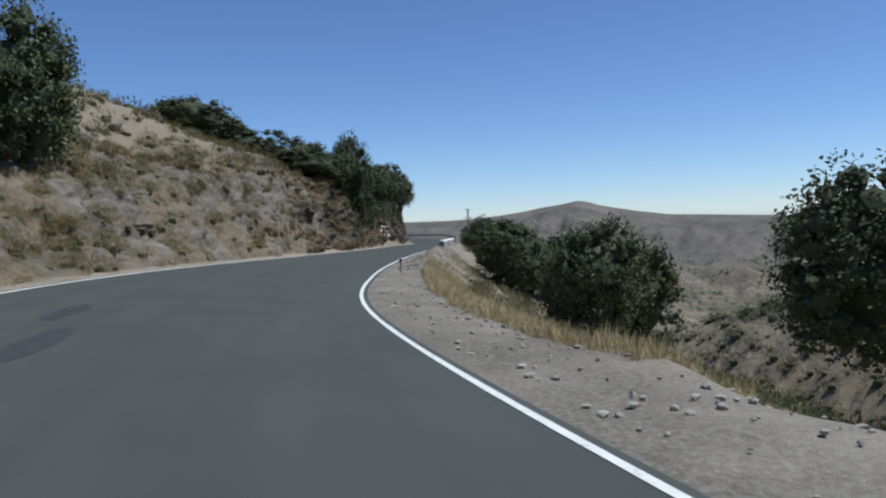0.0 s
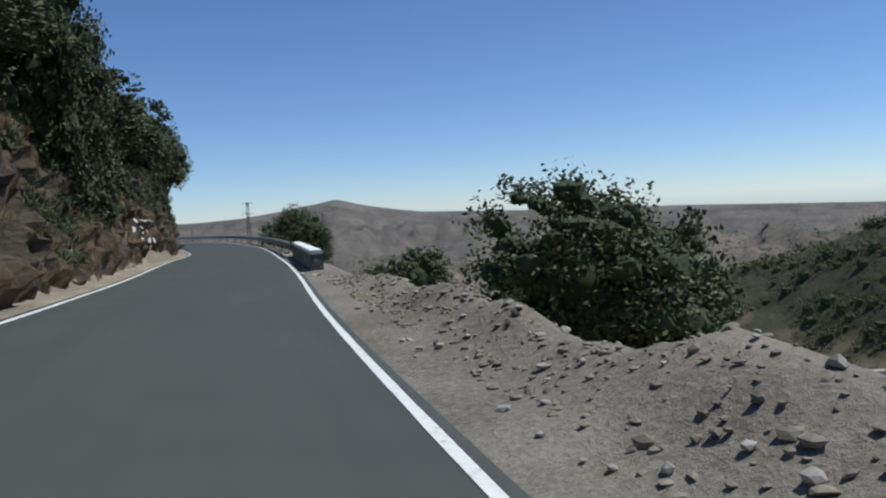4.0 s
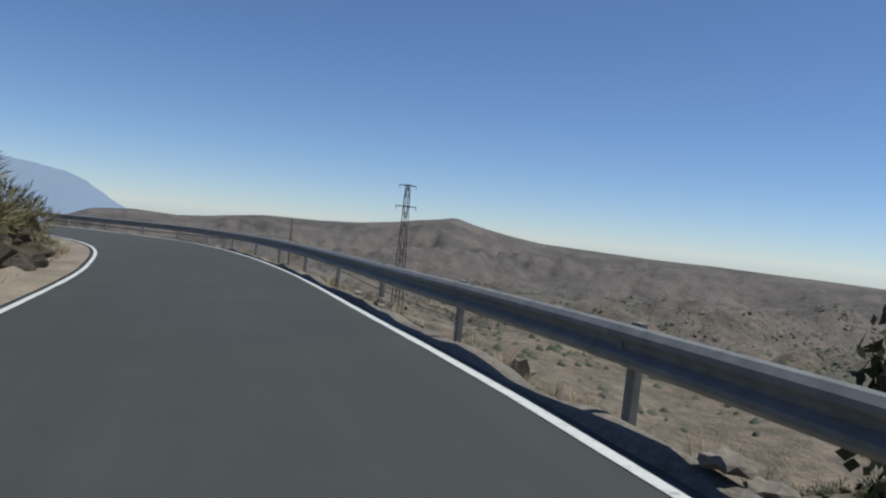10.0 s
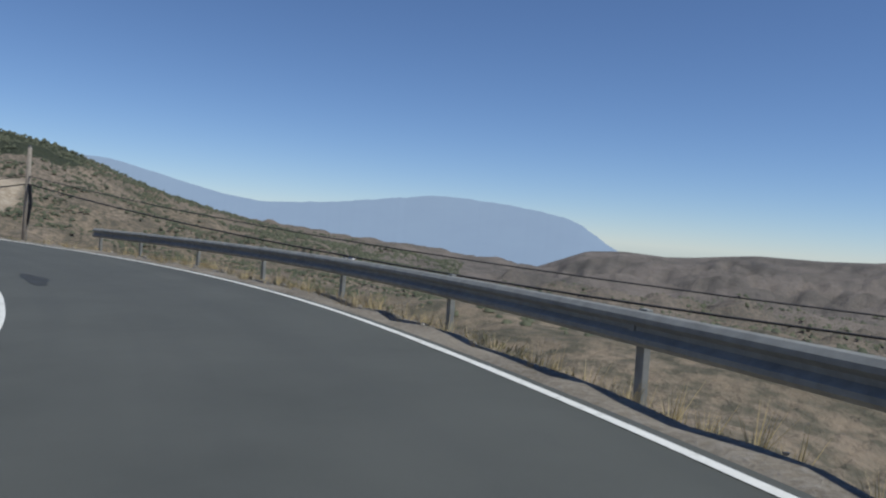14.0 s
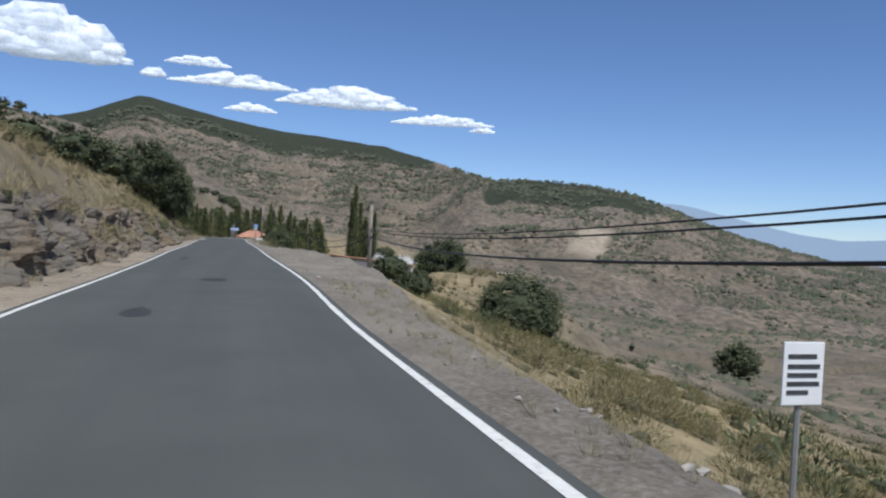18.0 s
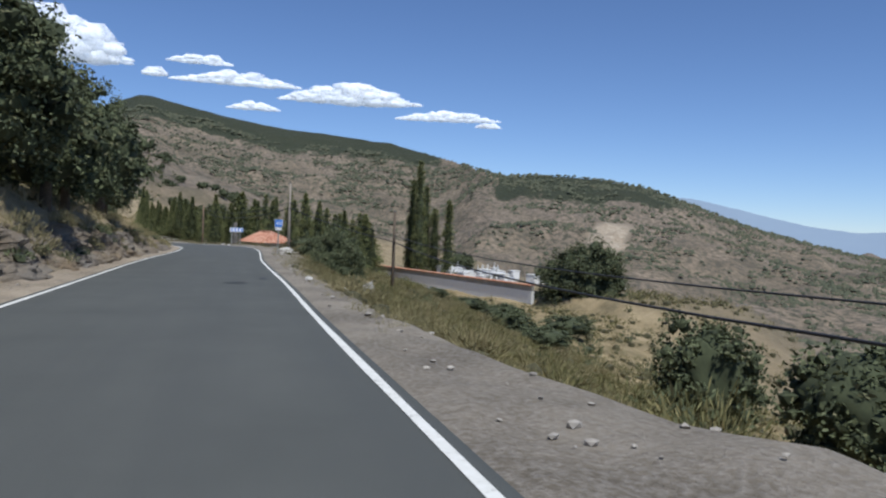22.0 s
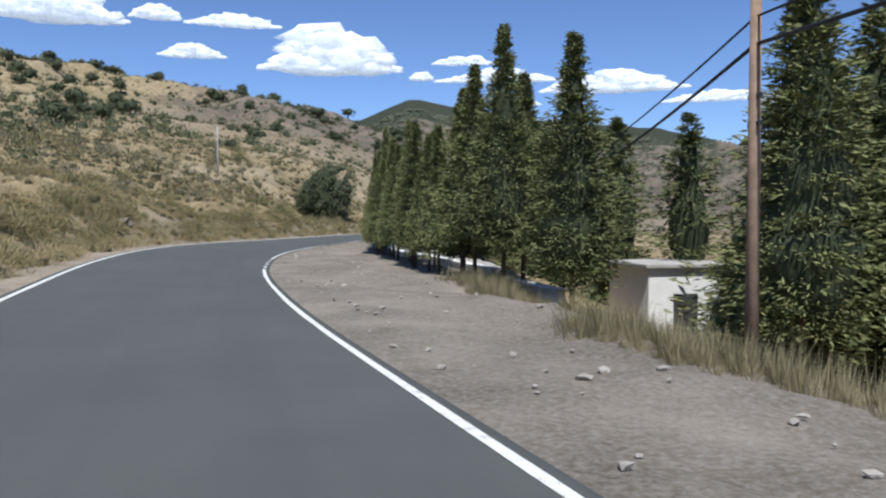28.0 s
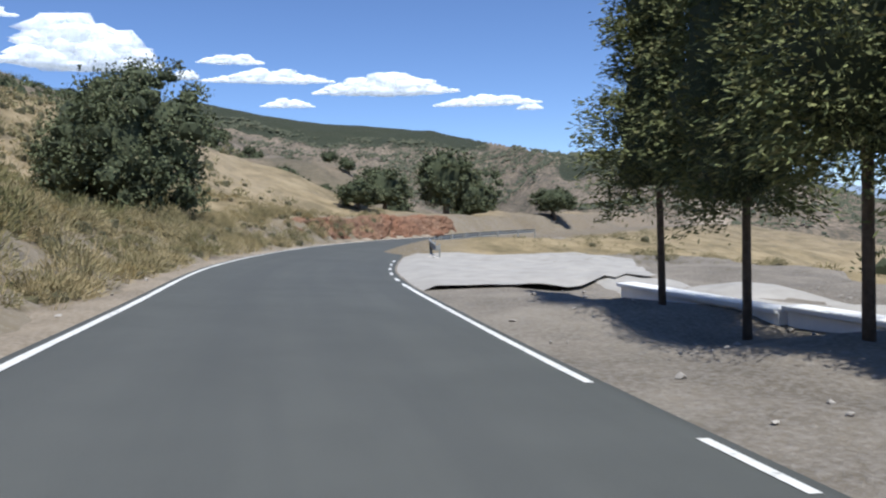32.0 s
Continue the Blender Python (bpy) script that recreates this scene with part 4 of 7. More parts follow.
rock_face("rock_face_4", *ROCK_CUTS[3], "red earth bank at the outside of the bend", ROCK_RED, 0.4)


# the upper surface of cuts and verges, on which plants and stones rest
def surface_tree(prefixes):
    vs, fs = [], []
    for ob in scene.collection.all_objects:
        if ob.type == "MESH" and ob.name.startswith(prefixes):
            k = len(vs)
            vs += [v.co[:] for v in ob.data.vertices]
            fs += [tuple(i + k for i in p.vertices) for p in ob.data.polygons]
    return BVHTree.FromPolygons(vs, fs)


SURFACE = surface_tree(("rock_face", "verge"))


def settle(P):
    """Raise places to the surface of the cuts and verges where it lies above the sheet of the ground."""
    for p in P:
        hit = SURFACE.ray_cast(Vector((p[0], p[1], p[2] + 9.0)), Vector((0, 0, -1)), 9.6)[0]
        if hit is not None and hit.z > p[2]:
            p[2] = hit.z
    return P


# ---- parapet and crash barriers ----
def parapet():
    a, b = np.array([-0.20, 64.9]), np.array([0.85, 78.3])
    n = 7
    t = thing("parapet_wall", (a[0], a[1], 0), "low masonry parapet, whitewashed coping, stained grey sides", "wall")
    body, cope = bmesh.new(), bmesh.new()
    ln = float(np.hypot(*(b - a)))
    turn = math.degrees(math.atan2(b[1] - a[1], b[0] - a[0]))
    zs = [float(road_z(65 + ln * i / n, 2.2)) for i in range(n + 1)]
    for bm, prof in ((body, [(-0.22, -0.35), (-0.18, 0.56), (0.18, 0.56), (0.22, -0.7)]),
                     (cope, [(-0.20, 0.55), (-0.20, 0.65), (-0.17, 0.68), (0.17, 0.68), (0.20, 0.65), (0.20, 0.55)])):
        rings = []
        for i in range(n * 4 + 1):
            u = i / (n * 4)
            j = min(int(u * n), n - 1)
            z = zs[j] + (zs[j + 1] - zs[j]) * (u * n - j)
            rings.append([bm.verts.new((ln * u, -y + 0.005 * math.sin(i * 2.1 + y * 9), z + q + 0.006 * math.sin(i * 1.3 + q * 5))) for y, q in prof])
        for p, q in zip(rings, rings[1:]):
            for k in range(len(prof)):
                m = (k + 1) % len(prof)
                bm.faces.new((p[k], q[k], q[m], p[m]))
        bm.faces.new(rings[0])
        bm.faces.new(rings[-1][::-1])
        bmesh.ops.recalc_face_normals(bm, faces=bm.faces)
    t.matrix_basis = pose(a[0], a[1], 0, 0, 0, turn)
    part("body", body, PARAPET, t)
    part("coping", cope, WHITEWASH, t, "bright whitewashed flat coping")
    fb = boxed((1.5, 1.2, 0.5), (-0.5, 0.05, zs[0] - 0.22), 0.05)
    part("footing", fb, CONCRETE, t, "pale concrete footing")


parapet()

W_PROFILE = [(0.00, 0.155), (0.035, 0.145), (0.075, 0.105), (0.075, 0.065), (0.015, 0.02), (0.015, -0.02), (0.075, -0.065), (0.075, -0.105), (0.035, -0.145), (0.0, -0.155)]


def guardrail(s0, s1, offs, label, step=4.0, name="guardrail"):
    root = at(s0, edge_r(s0) + table(offs, s0))
    t = thing(name, root, label, "crash barrier")
    inv = t.matrix_basis.inverted()
    i, s = 0, s0
    post_me = add_mesh("post", boxed((0.12, 0.07, 1.22), (0, 0, 0.10), 0.008), GALV)
    sp_me = add_mesh("spacer", boxed((0.09, 0.16, 0.2), (0, 0.07, 0.535), 0.01), GALV)
    while s < s1 - 0.1:
        e = min(s + step, s1)
        ss = np.linspace(s, e + 0.06, 5)
        d = edge_r(ss) + table(offs, ss)
        V = []
        for dd, u in W_PROFILE:
            V.append(at(ss, d - dd + 0.008 * (i % 2), 0.55 + u))
        for dd, u in W_PROFILE[::-1]:
            V.append(at(ss, d - dd + 0.006 + 0.008 * (i % 2), 0.55 + u))
        V = np.stack(V, 1)
        n, m = V.shape[:2]
        me = mesh_from("beam", V.reshape(-1, 3), grid_faces(n, m, 0, True), GALV, False)
        me.transform(inv)
        part("beam", me, None, t)
        q = at(s + 0.2, edge_r(s + 0.2) + table(offs, s + 0.2) + 0.13)
        m4 = inv @ pose(q[0], q[1], q[2], 0, 0, math.degrees(heading(s)))
        p = part("post", post_me, None, t)
        p.matrix_basis = m4 @ pose(0, 0, 0, random.uniform(-1.5, 1.5), random.uniform(-1, 1), 0)
        k = part("spacer", sp_me, None, t)
        k.matrix_basis = m4
        s, i = e, i + 1
    q = at(s1 - 0.2, edge_r(s1) + table(offs, s1) + 0.13)
    p = part("post", post_me, None, t)
    p.matrix_basis = inv @ pose(q[0], q[1], q[2], 0, 0, math.degrees(heading(s1)))
    return t


guardrail(77.6, 193.0, [(77, 0.52), (80, 0.54), (112, 0.52), (126, 0.50), (136, 0.46), (152, 0.48), (166, 0.7), (182, 1.0), (200, 1.1)], "long galvanised steel crash barrier on the outer edge")
guardrail(471, 511, [(471, 1.7), (485, 0.9), (515, 0.7)], "galvanised crash barrier where the road bends away")


# ---- poles, pylon and cables ----
def pole(x, y, top, label, mat=WOODPOLE, r0=0.15, r1=0.10, lean=0.0, box_at=None):
    z = ground_at(x, y)
    t = thing("utility_pole", (x, y, z), label, "utility pole", 0, "poles of the overhead line")
    h = top - z
    part("shaft", tubed([(0, 0, -0.6), (0, lean * 0.5, h * 0.5), (0, lean, h)], [r0, (r0 + r1) / 2, r1], 9), mat, t, "", True)
    part("cap", tubed([(0, lean, h), (0, lean, h + 0.09)], [r1 + 0.01, r1 * 0.5], 9), STEEL_DARK, t)
    for k in (1.5, 1.9):
        part("bracket", boxed((0.34, 0.05, 0.06), (0, lean, h - k)), STEEL_DARK, t)
    if box_at:
        bm = bmesh.new()
        for j in range(3):
            tube(bm, [(0.14 + 0.05 * j, 0, h - 1.9), (0.22 + 0.06 * j, 0.04, h - 2.8), (0.16 + 0.03 * j, 0, h - 3.9)], [0.035, 0.045, 0.03], 6)
        part("cable_loop", bm, CABLE, t, "black cable loops strapped to the pole")
    return Vector((x, y, top))


P2 = pole(-3.9, 177.4, -2.2, "old dark wooden pole on the slope below the road", BARK, 0.10, 0.07)
P5 = pole(-51.9, 187.5, -0.2, "pale wooden pole with hanging black cable loops", WOODPOLE, 0.14, 0.10, 0.0, True)
P3 = pole(-107.6, 198.6, -1.8, "weathered wooden utility pole on the shoulder", WOODPOLE, 0.125, 0.09)
P4 = pole(-168.4, 211.3, -2.5, "brown wooden pole on the slope above the graveyard", BARK, 0.12, 0.085)
P40 = pole(-181.7, 207.9, -0.4, "grey wooden utility pole beside a speed sign", WOODPOLE, 0.115, 0.085)
PF = pole(-229.7, 208.0, -1.4, "brown wooden utility pole in front of the cypresses", BROWN_POLE, 0.11, 0.08)
PD = pole(-319.8, 183.9, 7.1, "thin pale pole on the hillside", CONCRETE, 0.11, 0.08)
P_LOW = Vector((14, 186, -8.5))
P_HID = Vector((-262.0, 212.0, -1.0))
P_OVER = Vector((-300.0, 215.0, 5.5))


def cable(a, b, sag, r=0.018, drop=0.0):
    pts, n = [], 14
    for i in range(n + 1):
        u = i / n
        p = a.lerp(b, u)
        pts.append((p.x, p.y, p.z - 4 * sag * u * (1 - u) - drop))
    ob = new("overhead_cable", add_mesh("overhead_cable", tubed(pts, [r] * (n + 1), 5), CABLE, True))
    tagged(ob, "black overhead cable sagging between poles", "cable", "cables of the overhead line")


for a, b, sg in ((P5, P3, 0.8), (P3, P4, 0.9), (P4, P40, 0.15), (P40, PF + Vector((0, 0, 1.1)), 0.7), (PF + Vector((0, 0, 1.1)), P_HID, 0.5), (P2, P5, 0.7), (P2, P_LOW, 0.5)):
    cable(a, b, sg, 0.02, 1.45)
    cable(a, b, sg * 1.15, 0.032, 1.85)
cable(PD, P_OVER, 0.6, 0.012)
cable(P5, P3, 0.75, 0.018, 1.35)


def pylon(x, y, top):
    z = ground_at(x, y)
    h = top - z
    t = thing("lattice_pylon", (x, y, z), "slender steel lattice pylon on the slope", "pylon", 20)
    half = lambda q: 0.62 * (1 - q / h) + 0.16 * q / h
    for sx, sy in ((1, 1), (1, -1), (-1, 1), (-1, -1)):
        part("leg", tubed([(sx * half(0), sy * half(0), -0.4), (sx * half(h), sy * half(h), h)], [0.05, 0.035], 4), STEEL_DARK, t)
    n = 13
    for i in range(n):
        a, b = h * i / n, h * (i + 1) / n
        for f in range(4):
            c, s = ((1, 0), (0, 1), (-1, 0), (0, -1))[f]
            d = 1 if (i + f) % 2 else -1
            p = lambda q, e: (half(q) * (c + e * s), half(q) * (s - e * c), q)
            part("brace", tubed([p(a, -d), p(b, d)], [0.022, 0.022], 4), STEEL_DARK, t)
    for q, w in ((h - 0.15, 0.85), (h - 2.1, 1.05)):
        part("crossarm", boxed((2 * w, 0.09, 0.09), (0, 0, q)), STEEL_DARK, t)
        for sx in (-1, 1):
            part("insulator", tubed([(sx * w, 0, q), (sx * w, 0, q - 0.32)], [0.05, 0.03], 6), SIGN_WHITE, t)


pylon(6.0, 188.7, 2.1)


# ---- road signs ----
def lettering(txt, size, mat_, parent, loc, rot=(90, 0, 90), name="lettering"):
    cu = bpy.data.curves.new("text", "FONT")
    cu.body, cu.size, cu.align_x, cu.align_y, cu.extrude = txt, size, "CENTER", "CENTER", 0.002
    tmp = bpy.data.objects.new("text", cu)
    scene.collection.objects.link(tmp)
    bpy.context.view_layer.update()
    me = bpy.data.meshes.new_from_object(tmp.evaluated_get(bpy.context.evaluated_depsgraph_get()))
    bpy.data.objects.remove(tmp)
    me.materials.clear()
    me.materials.append(mat_)
    ob = part(name, me, None, parent)
    ob.matrix_basis = pose(*loc, *rot)
    return ob


def plate(poly, thick, x, mat_):
    """A flat plate in the y-z plane facing +x."""
    bm = bmesh.new()
    v = [bm.verts.new((x, p[0], p[1])) for p in poly]
    f = bm.faces.new(v)
    r = bmesh.ops.extrude_face_region(bm, geom=[f])
    bmesh.ops.translate(bm, verts=[q for q in r["geom"] if isinstance(q, bmesh.types.BMVert)], vec=(-thick, 0, 0))
    bmesh.ops.recalc_face_normals(bm, faces=bm.faces)
    return bm


def rounded(w, h, r, cz=0.0, n=4):
    out = []
    for cx, cy, a0 in ((w / 2 - r, h / 2 - r, 0), (-w / 2 + r, h / 2 - r, 90), (-w / 2 + r, -h / 2 + r, 180), (w / 2 - r, -h / 2 + r, 270)):
        for k in range(n + 1):
            a = radians(a0 + 90 * k / n)
            out.append((cx + r * math.cos(a), cz + cy + r * math.sin(a)))
    return out


def small_panel(t, z, txt):
    part("panel", plate(rounded(0.46, 0.17, 0.02, z), 0.012, 0.0, SIGN_WHITE), SIGN_WHITE, t, "small white distance panel")
    lettering(txt, 0.115, SIGN_BLACK, t, (0.003, 0.0, z))
    for sy in (-0.195, 0.195):
        part("arrow", plate([(sy - 0.008, z - 0.05), (sy + 0.008, z - 0.05), (sy + 0.008, z + 0.02), (sy + 0.024, z + 0.02), (sy, z + 0.055), (sy - 0.024, z + 0.02), (sy - 0.008, z + 0.02)], 0.002, 0.004, SIGN_BLACK), SIGN_BLACK, t)


def warning_sign(x, y, top, face):
    z = ground_at(x, y)
    t = thing("warning_sign", (x, y, z), "red-rimmed triangular double-bend warning sign on a steel post", "road sign", face)
    h = top - z
    tri = lambda k, cz: [(-0.40 * k, cz - 0.233 * k), (0.40 * k, cz - 0.233 * k), (0.0, cz + 0.467 * k)]
    cz = h - 0.45
    part("post", boxed((0.05, 0.085, h + 0.2), (-0.045, 0, h / 2 - 0.2), 0.01), GALV, t)
    part("rim", plate(tri(1.0, cz), 0.02, -0.004, SIGN_RED), SIGN_RED, t, "red rim")
    part("face", plate(tri(0.74, cz), 0.004, 0.0, SIGN_WHITE), SIGN_WHITE, t)
    bm = bmesh.new()
    for a, b in (((0.055, -0.17), (0.055, 0.0)), ((0.08, 0.0), (-0.08, 0.0)), ((-0.055, 0.0), (-0.055, 0.12))):
        mx, mz = (a[0] + b[0]) / 2, (a[1] + b[1]) / 2
        wide, tall = abs(a[0] - b[0]) + 0.06 * (a[0] == b[0]), abs(a[1] - b[1]) + 0.06 * (a[1] == b[1])
        box(bm, (0.004, wide, tall), (0.004, mx, cz + mz - 0.02))
    v = [bm.verts.new((0.0065, q[0], cz + q[1] - 0.02)) for q in ((-0.125, 0.11), (0.015, 0.11), (-0.055, 0.215))]
    bm.faces.new(v)
    part("bend_arrow", bm, SIGN_BLACK, t)
    small_panel(t, h - 0.80, "1,5 Km")


warning_sign(-58.95, 185.2, -2.2, -8)


def speed_sign(x, y, top, face):
    z = ground_at(x, y)
    t = thing("speed_sign", (x, y, z), "square blue advisory speed sign on a grey steel post", "road sign", face)
    h = top - z
    part("post", boxed((0.05, 0.085, h + 0.2), (-0.045, 0, h / 2 - 0.2), 0.01), GALV, t)
    part("border", plate(rounded(0.52, 0.52, 0.04, h - 0.26), 0.015, -0.003, SIGN_WHITE), SIGN_WHITE, t)
    part("face", plate(rounded(0.49, 0.49, 0.035, h - 0.26), 0.004, 0.001, SIGN_BLUE), SIGN_BLUE, t)
    lettering("40", 0.36, SIGN_WHITE, t, (0.004, 0, h - 0.27), name="numerals")
    small_panel(t, h - 0.63, "1,5 Km")
    # dark bar on the ground, shaped as the shadow of the sign plate
    part("base_plate", boxed((0.12, 0.5, 0.05), (-0.05, 0, 0.07), 0.01), STEEL_DARK, t)


speed_sign(-176.35, 205.9, -3.2, -10)


def chevron_board(face):
    x, y0, y1, zt, zb = -209.3, 208.1, 209.5, -4.0, -4.46
    t = thing("chevron_board", (x, (y0 + y1) / 2, 0), "blue and white chevron board on two steel posts", "road sign", face)
    w, h, cz = y1 - y0, zt - zb, (zt + zb) / 2
    part("board", plate(rounded(w, h, 0.02, cz), 0.02, 0.0, SIGN_WHITE), SIGN_WHITE, t)
    n = 4
    for i in range(n):
        c = -w / 2 + w * (i + 0.5) / n
        q = w / n * 0.46
        k = q * 0.55
        lo, hi = cz - h / 2 + 0.01, cz + h / 2 - 0.01
        part("chevron", plate([(c - k, cz), (c + k * 0.55, lo), (c + k * 0.55 + q * 0.95, lo), (c - k + q * 0.95, cz), (c + k * 0.55 + q * 0.95, hi), (c + k * 0.55, hi)], 0.003, 0.004, SIGN_BLUE), SIGN_BLUE, t)
    for dy in (-w * 0.36, w * 0.28):
        gz = ground_at(x - 0.05, (y0 + y1) / 2 + dy)
        part("post", boxed((0.06, 0.09, zt - gz + 0.3), (-0.06, dy, (zt + gz) / 2 - 0.15), 0.01), GALV, t)


chevron_board(-2)


def marker_post(x, y, h, label, dark=False):
    z = ground_at(x, y)
    t = thing("marker_post", (x, y, z), label, "marker post", 0)
    if dark:
        part("pole", tubed([(0, 0, -0.2), (0, 0, h)], [0.028, 0.028], 7), GALV, t)
        part("panel", boxed((0.04, 0.24, 0.42), (0.03, 0, h - 0.2), 0.01), STEEL_DARK, t, "dark panel")
        part("foot", boxed((0.2, 0.24, 0.12), (0, 0, 0.02), 0.02), CONCRETE, t)
    else:
        part("pole", boxed((0.09, 0.11, h + 0.2), (0, 0, h / 2 - 0.1), 0.015), CONCRETE, t)
        part("band", boxed((0.094, 0.114, 0.1), (0, 0, h - 0.12), 0.01), SIGN_BLACK, t)


marker_post(-13.3, 22.6, 1.35, "small sign panel on a thin post at the bank", True)
marker_post(-1.75, 31.1, 0.72, "short pale kilometre marker post on the gravel")


def tipped_plate(x, y, size, label, tilt):
    z = ground_at(x, y)
    t = thing("tipped_sign", (x, y, z), label, "old sign", 20)
    part("stake", tubed([(0, 0, -0.2), (0.05, 0.1, 0.7)], [0.025, 0.025], 6), GALV, t)
    p = part("plate", boxed((0.02, size, size * 1.15), (0, 0, 0), 0.01), CONCRETE, t, "bare grey metal back")
    p.matrix_basis = pose(0.05, 0.1, 0.75, tilt, 0, 0)


tipped_plate(-149.4, 203.0, 0.48, "bent sign seen from its grey back", 18)


def notice_board(x, y, up):
    """A small white notice on a stake; its writing cannot be read."""
    z = ground_at(x, y)
    t = thing("notice_board", (x, y, z), "small white notice board with grey lines among the weeds", "sign", -8)
    part("stake", tubed([(-0.03, 0, -0.2), (-0.03, 0, up)], [0.022, 0.022], 6), GALV, t)
    part("plate", boxed((0.015, 0.34, 0.44), (0, 0, up - 0.1), 0.006), SIGN_WHITE, t)
    for k, (w, q) in enumerate(((0.24, 0.02), (0.27, -0.05), (0.25, -0.11), (0.27, -0.17), (0.18, -0.23))):
        part("line", boxed((0.004, w, 0.03), (0.010, (0.27 - w) / 2 * -1, up - q * -1)), STEEL_DARK, t)


notice_board(-68.5, 187.9, 1.2)


# ---- trees ----
def quads(centres, sizes, seed, squash=1.0, mat=None, name="leaves", up=0.0, grain=None):
    """Small leaf blades, turned at random, as one mesh. up draws the blades upright."""
    r = np.random.RandomState(seed)
    n = len(centres)
    a = r.normal(size=(n, 3))
    a[:, 2] += up * 3
    if grain is not None:
        a = a * 0.42 + grain * 1.3
    a /= np.linalg.norm(a, axis=1)[:, None]
    b = np.cross(a, r.normal(size=(n, 3)))
    b /= np.linalg.norm(b, axis=1)[:, None]
    s = np.asarray(sizes)[:, None]
    c = np.asarray(centres)
    V = np.stack([c - a * s, c - b * s * 0.42 * squash, c + a * s, c + b * s * 0.42 * squash], 1).reshape(-1, 3)
    F = np.arange(4 * n).reshape(-1, 4)
    return mesh_from(name, V, F, mat, False)


def lump(bm, centre, radii, seed, sub=2, rough=0.25):
    v = bmesh.ops.create_icosphere(bm, subdivisions=sub, radius=1.0)["verts"]
    for q in v:
        k = 1 + rough * noise.noise(q.co * 2.1 + Vector((seed * 3.7, seed * 1.3, 0)))
        q.co = Vector((q.co.x * radii[0] * k, q.co.y * radii[1] * k, q.co.z * radii[2] * k)) + Vector(centre)
    return v


def oak_parts(seed, clumps, per, leaf, low):
    """A holm oak of crown radius 1 and height 2, its crown down to low: leaves on lobes, inner mass, trunk and limbs."""
    r = np.random.RandomState(seed)
    pts, sz = [], []
    bumps = r.normal(size=(16, 3))
    bumps /= np.linalg.norm(bumps, axis=1)[:, None]
    amp = r.uniform(-0.20, 0.26, 16)
    core = bmesh.new()
    mz, hz = (2.0 + low) / 2, (2.0 - low) / 2
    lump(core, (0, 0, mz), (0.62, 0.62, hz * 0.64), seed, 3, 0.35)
    lobes = bmesh.new()
    for i in range(clumps):
        d = r.normal(size=3)
        d /= np.linalg.norm(d)
        if d[2] < -0.8:
            d[2] *= -0.6
        k = 0.84 + (np.exp((bumps @ d - 1) * 7) * amp).sum() + r.uniform(-0.18, 0.08)
        c = np.array([d[0] * k, d[1] * k, mz + d[2] * k * hz])
        rad = r.uniform(0.11, 0.25)
        q = r.normal(size=(per, 3))
        q /= np.linalg.norm(q, axis=1)[:, None]
        q *= rad * r.uniform(0.4, 1.08, (per, 1))
        pts.append(c + q)
        sz.append(r.uniform(0.6, 1.25, per) * leaf)
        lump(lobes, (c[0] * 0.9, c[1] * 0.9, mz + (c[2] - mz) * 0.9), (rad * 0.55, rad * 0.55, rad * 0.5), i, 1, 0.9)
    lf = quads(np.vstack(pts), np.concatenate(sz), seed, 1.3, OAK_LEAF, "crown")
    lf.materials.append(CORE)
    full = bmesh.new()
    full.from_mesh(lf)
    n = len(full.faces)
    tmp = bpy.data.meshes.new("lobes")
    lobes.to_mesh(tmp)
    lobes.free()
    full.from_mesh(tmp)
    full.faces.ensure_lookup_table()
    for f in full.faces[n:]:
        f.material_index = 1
    full.to_mesh(lf)
    full.free()
    bpy.data.meshes.remove(tmp)
    trunk = tubed([(0, 0, -0.25), (0.02, 0.01, 0.25), (0.05, -0.02, 0.9)], [0.10, 0.08, 0.06], 8)
    limbs = []
    for i in range(4):
        a = i * 1.57 + r.uniform(-0.4, 0.4)
        limbs.append([(0.03, 0, 0.45), (0.3 * math.cos(a), 0.3 * math.sin(a), 0.85), (0.62 * math.cos(a), 0.62 * math.sin(a), 1.2)])
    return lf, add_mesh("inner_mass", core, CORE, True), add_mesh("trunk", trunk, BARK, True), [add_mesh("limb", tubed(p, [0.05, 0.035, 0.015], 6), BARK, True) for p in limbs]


OAKS_FINE = [oak_parts(40 + i, 130, 40, 0.036, 0.42) for i in range(3)]
OAKS_BUSH = [oak_parts(50 + i, 110, 30, 0.046, 0.02) for i in range(3)]
OAKS_NEAR = [oak_parts(56 + i, 260, 78, 0.026, 0.02) for i in range(2)]
OAKS_FAR = [oak_parts(60 + i, 60, 16, 0.06, 0.12) for i in range(3)]
_oak_kind = [0]


def oak(x, y, radius, top, label, group="holm oaks", base=None, squeeze=1.0, kind=None):
    z = float(settle(np.array([[x, y, ground_at(x, y)]]))[0, 2]) if base is None else base
    kind = kind or OAKS_FINE
    i = _oak_kind[0] = _oak_kind[0] + 1
    leaf, core, trunk, limbs = kind[i % len(kind)]
    t = thing("holm_oak", (x, y, z), label, "tree", 0, group)
    h = (top - z) / 2.05
    m = pose(0, 0, 0, 0, 0, (x * 37 + y * 91) % 360) @ Matrix.Diagonal((radius, radius * squeeze, h, 1))
    names = [("crown", leaf), ("inner_mass", core), ("trunk", trunk)]
    if kind is OAKS_FINE:
        names += [("limb", q) for q in limbs]
    for nm, me in names:
        part(nm, me, None, t).matrix_basis = m
    return t


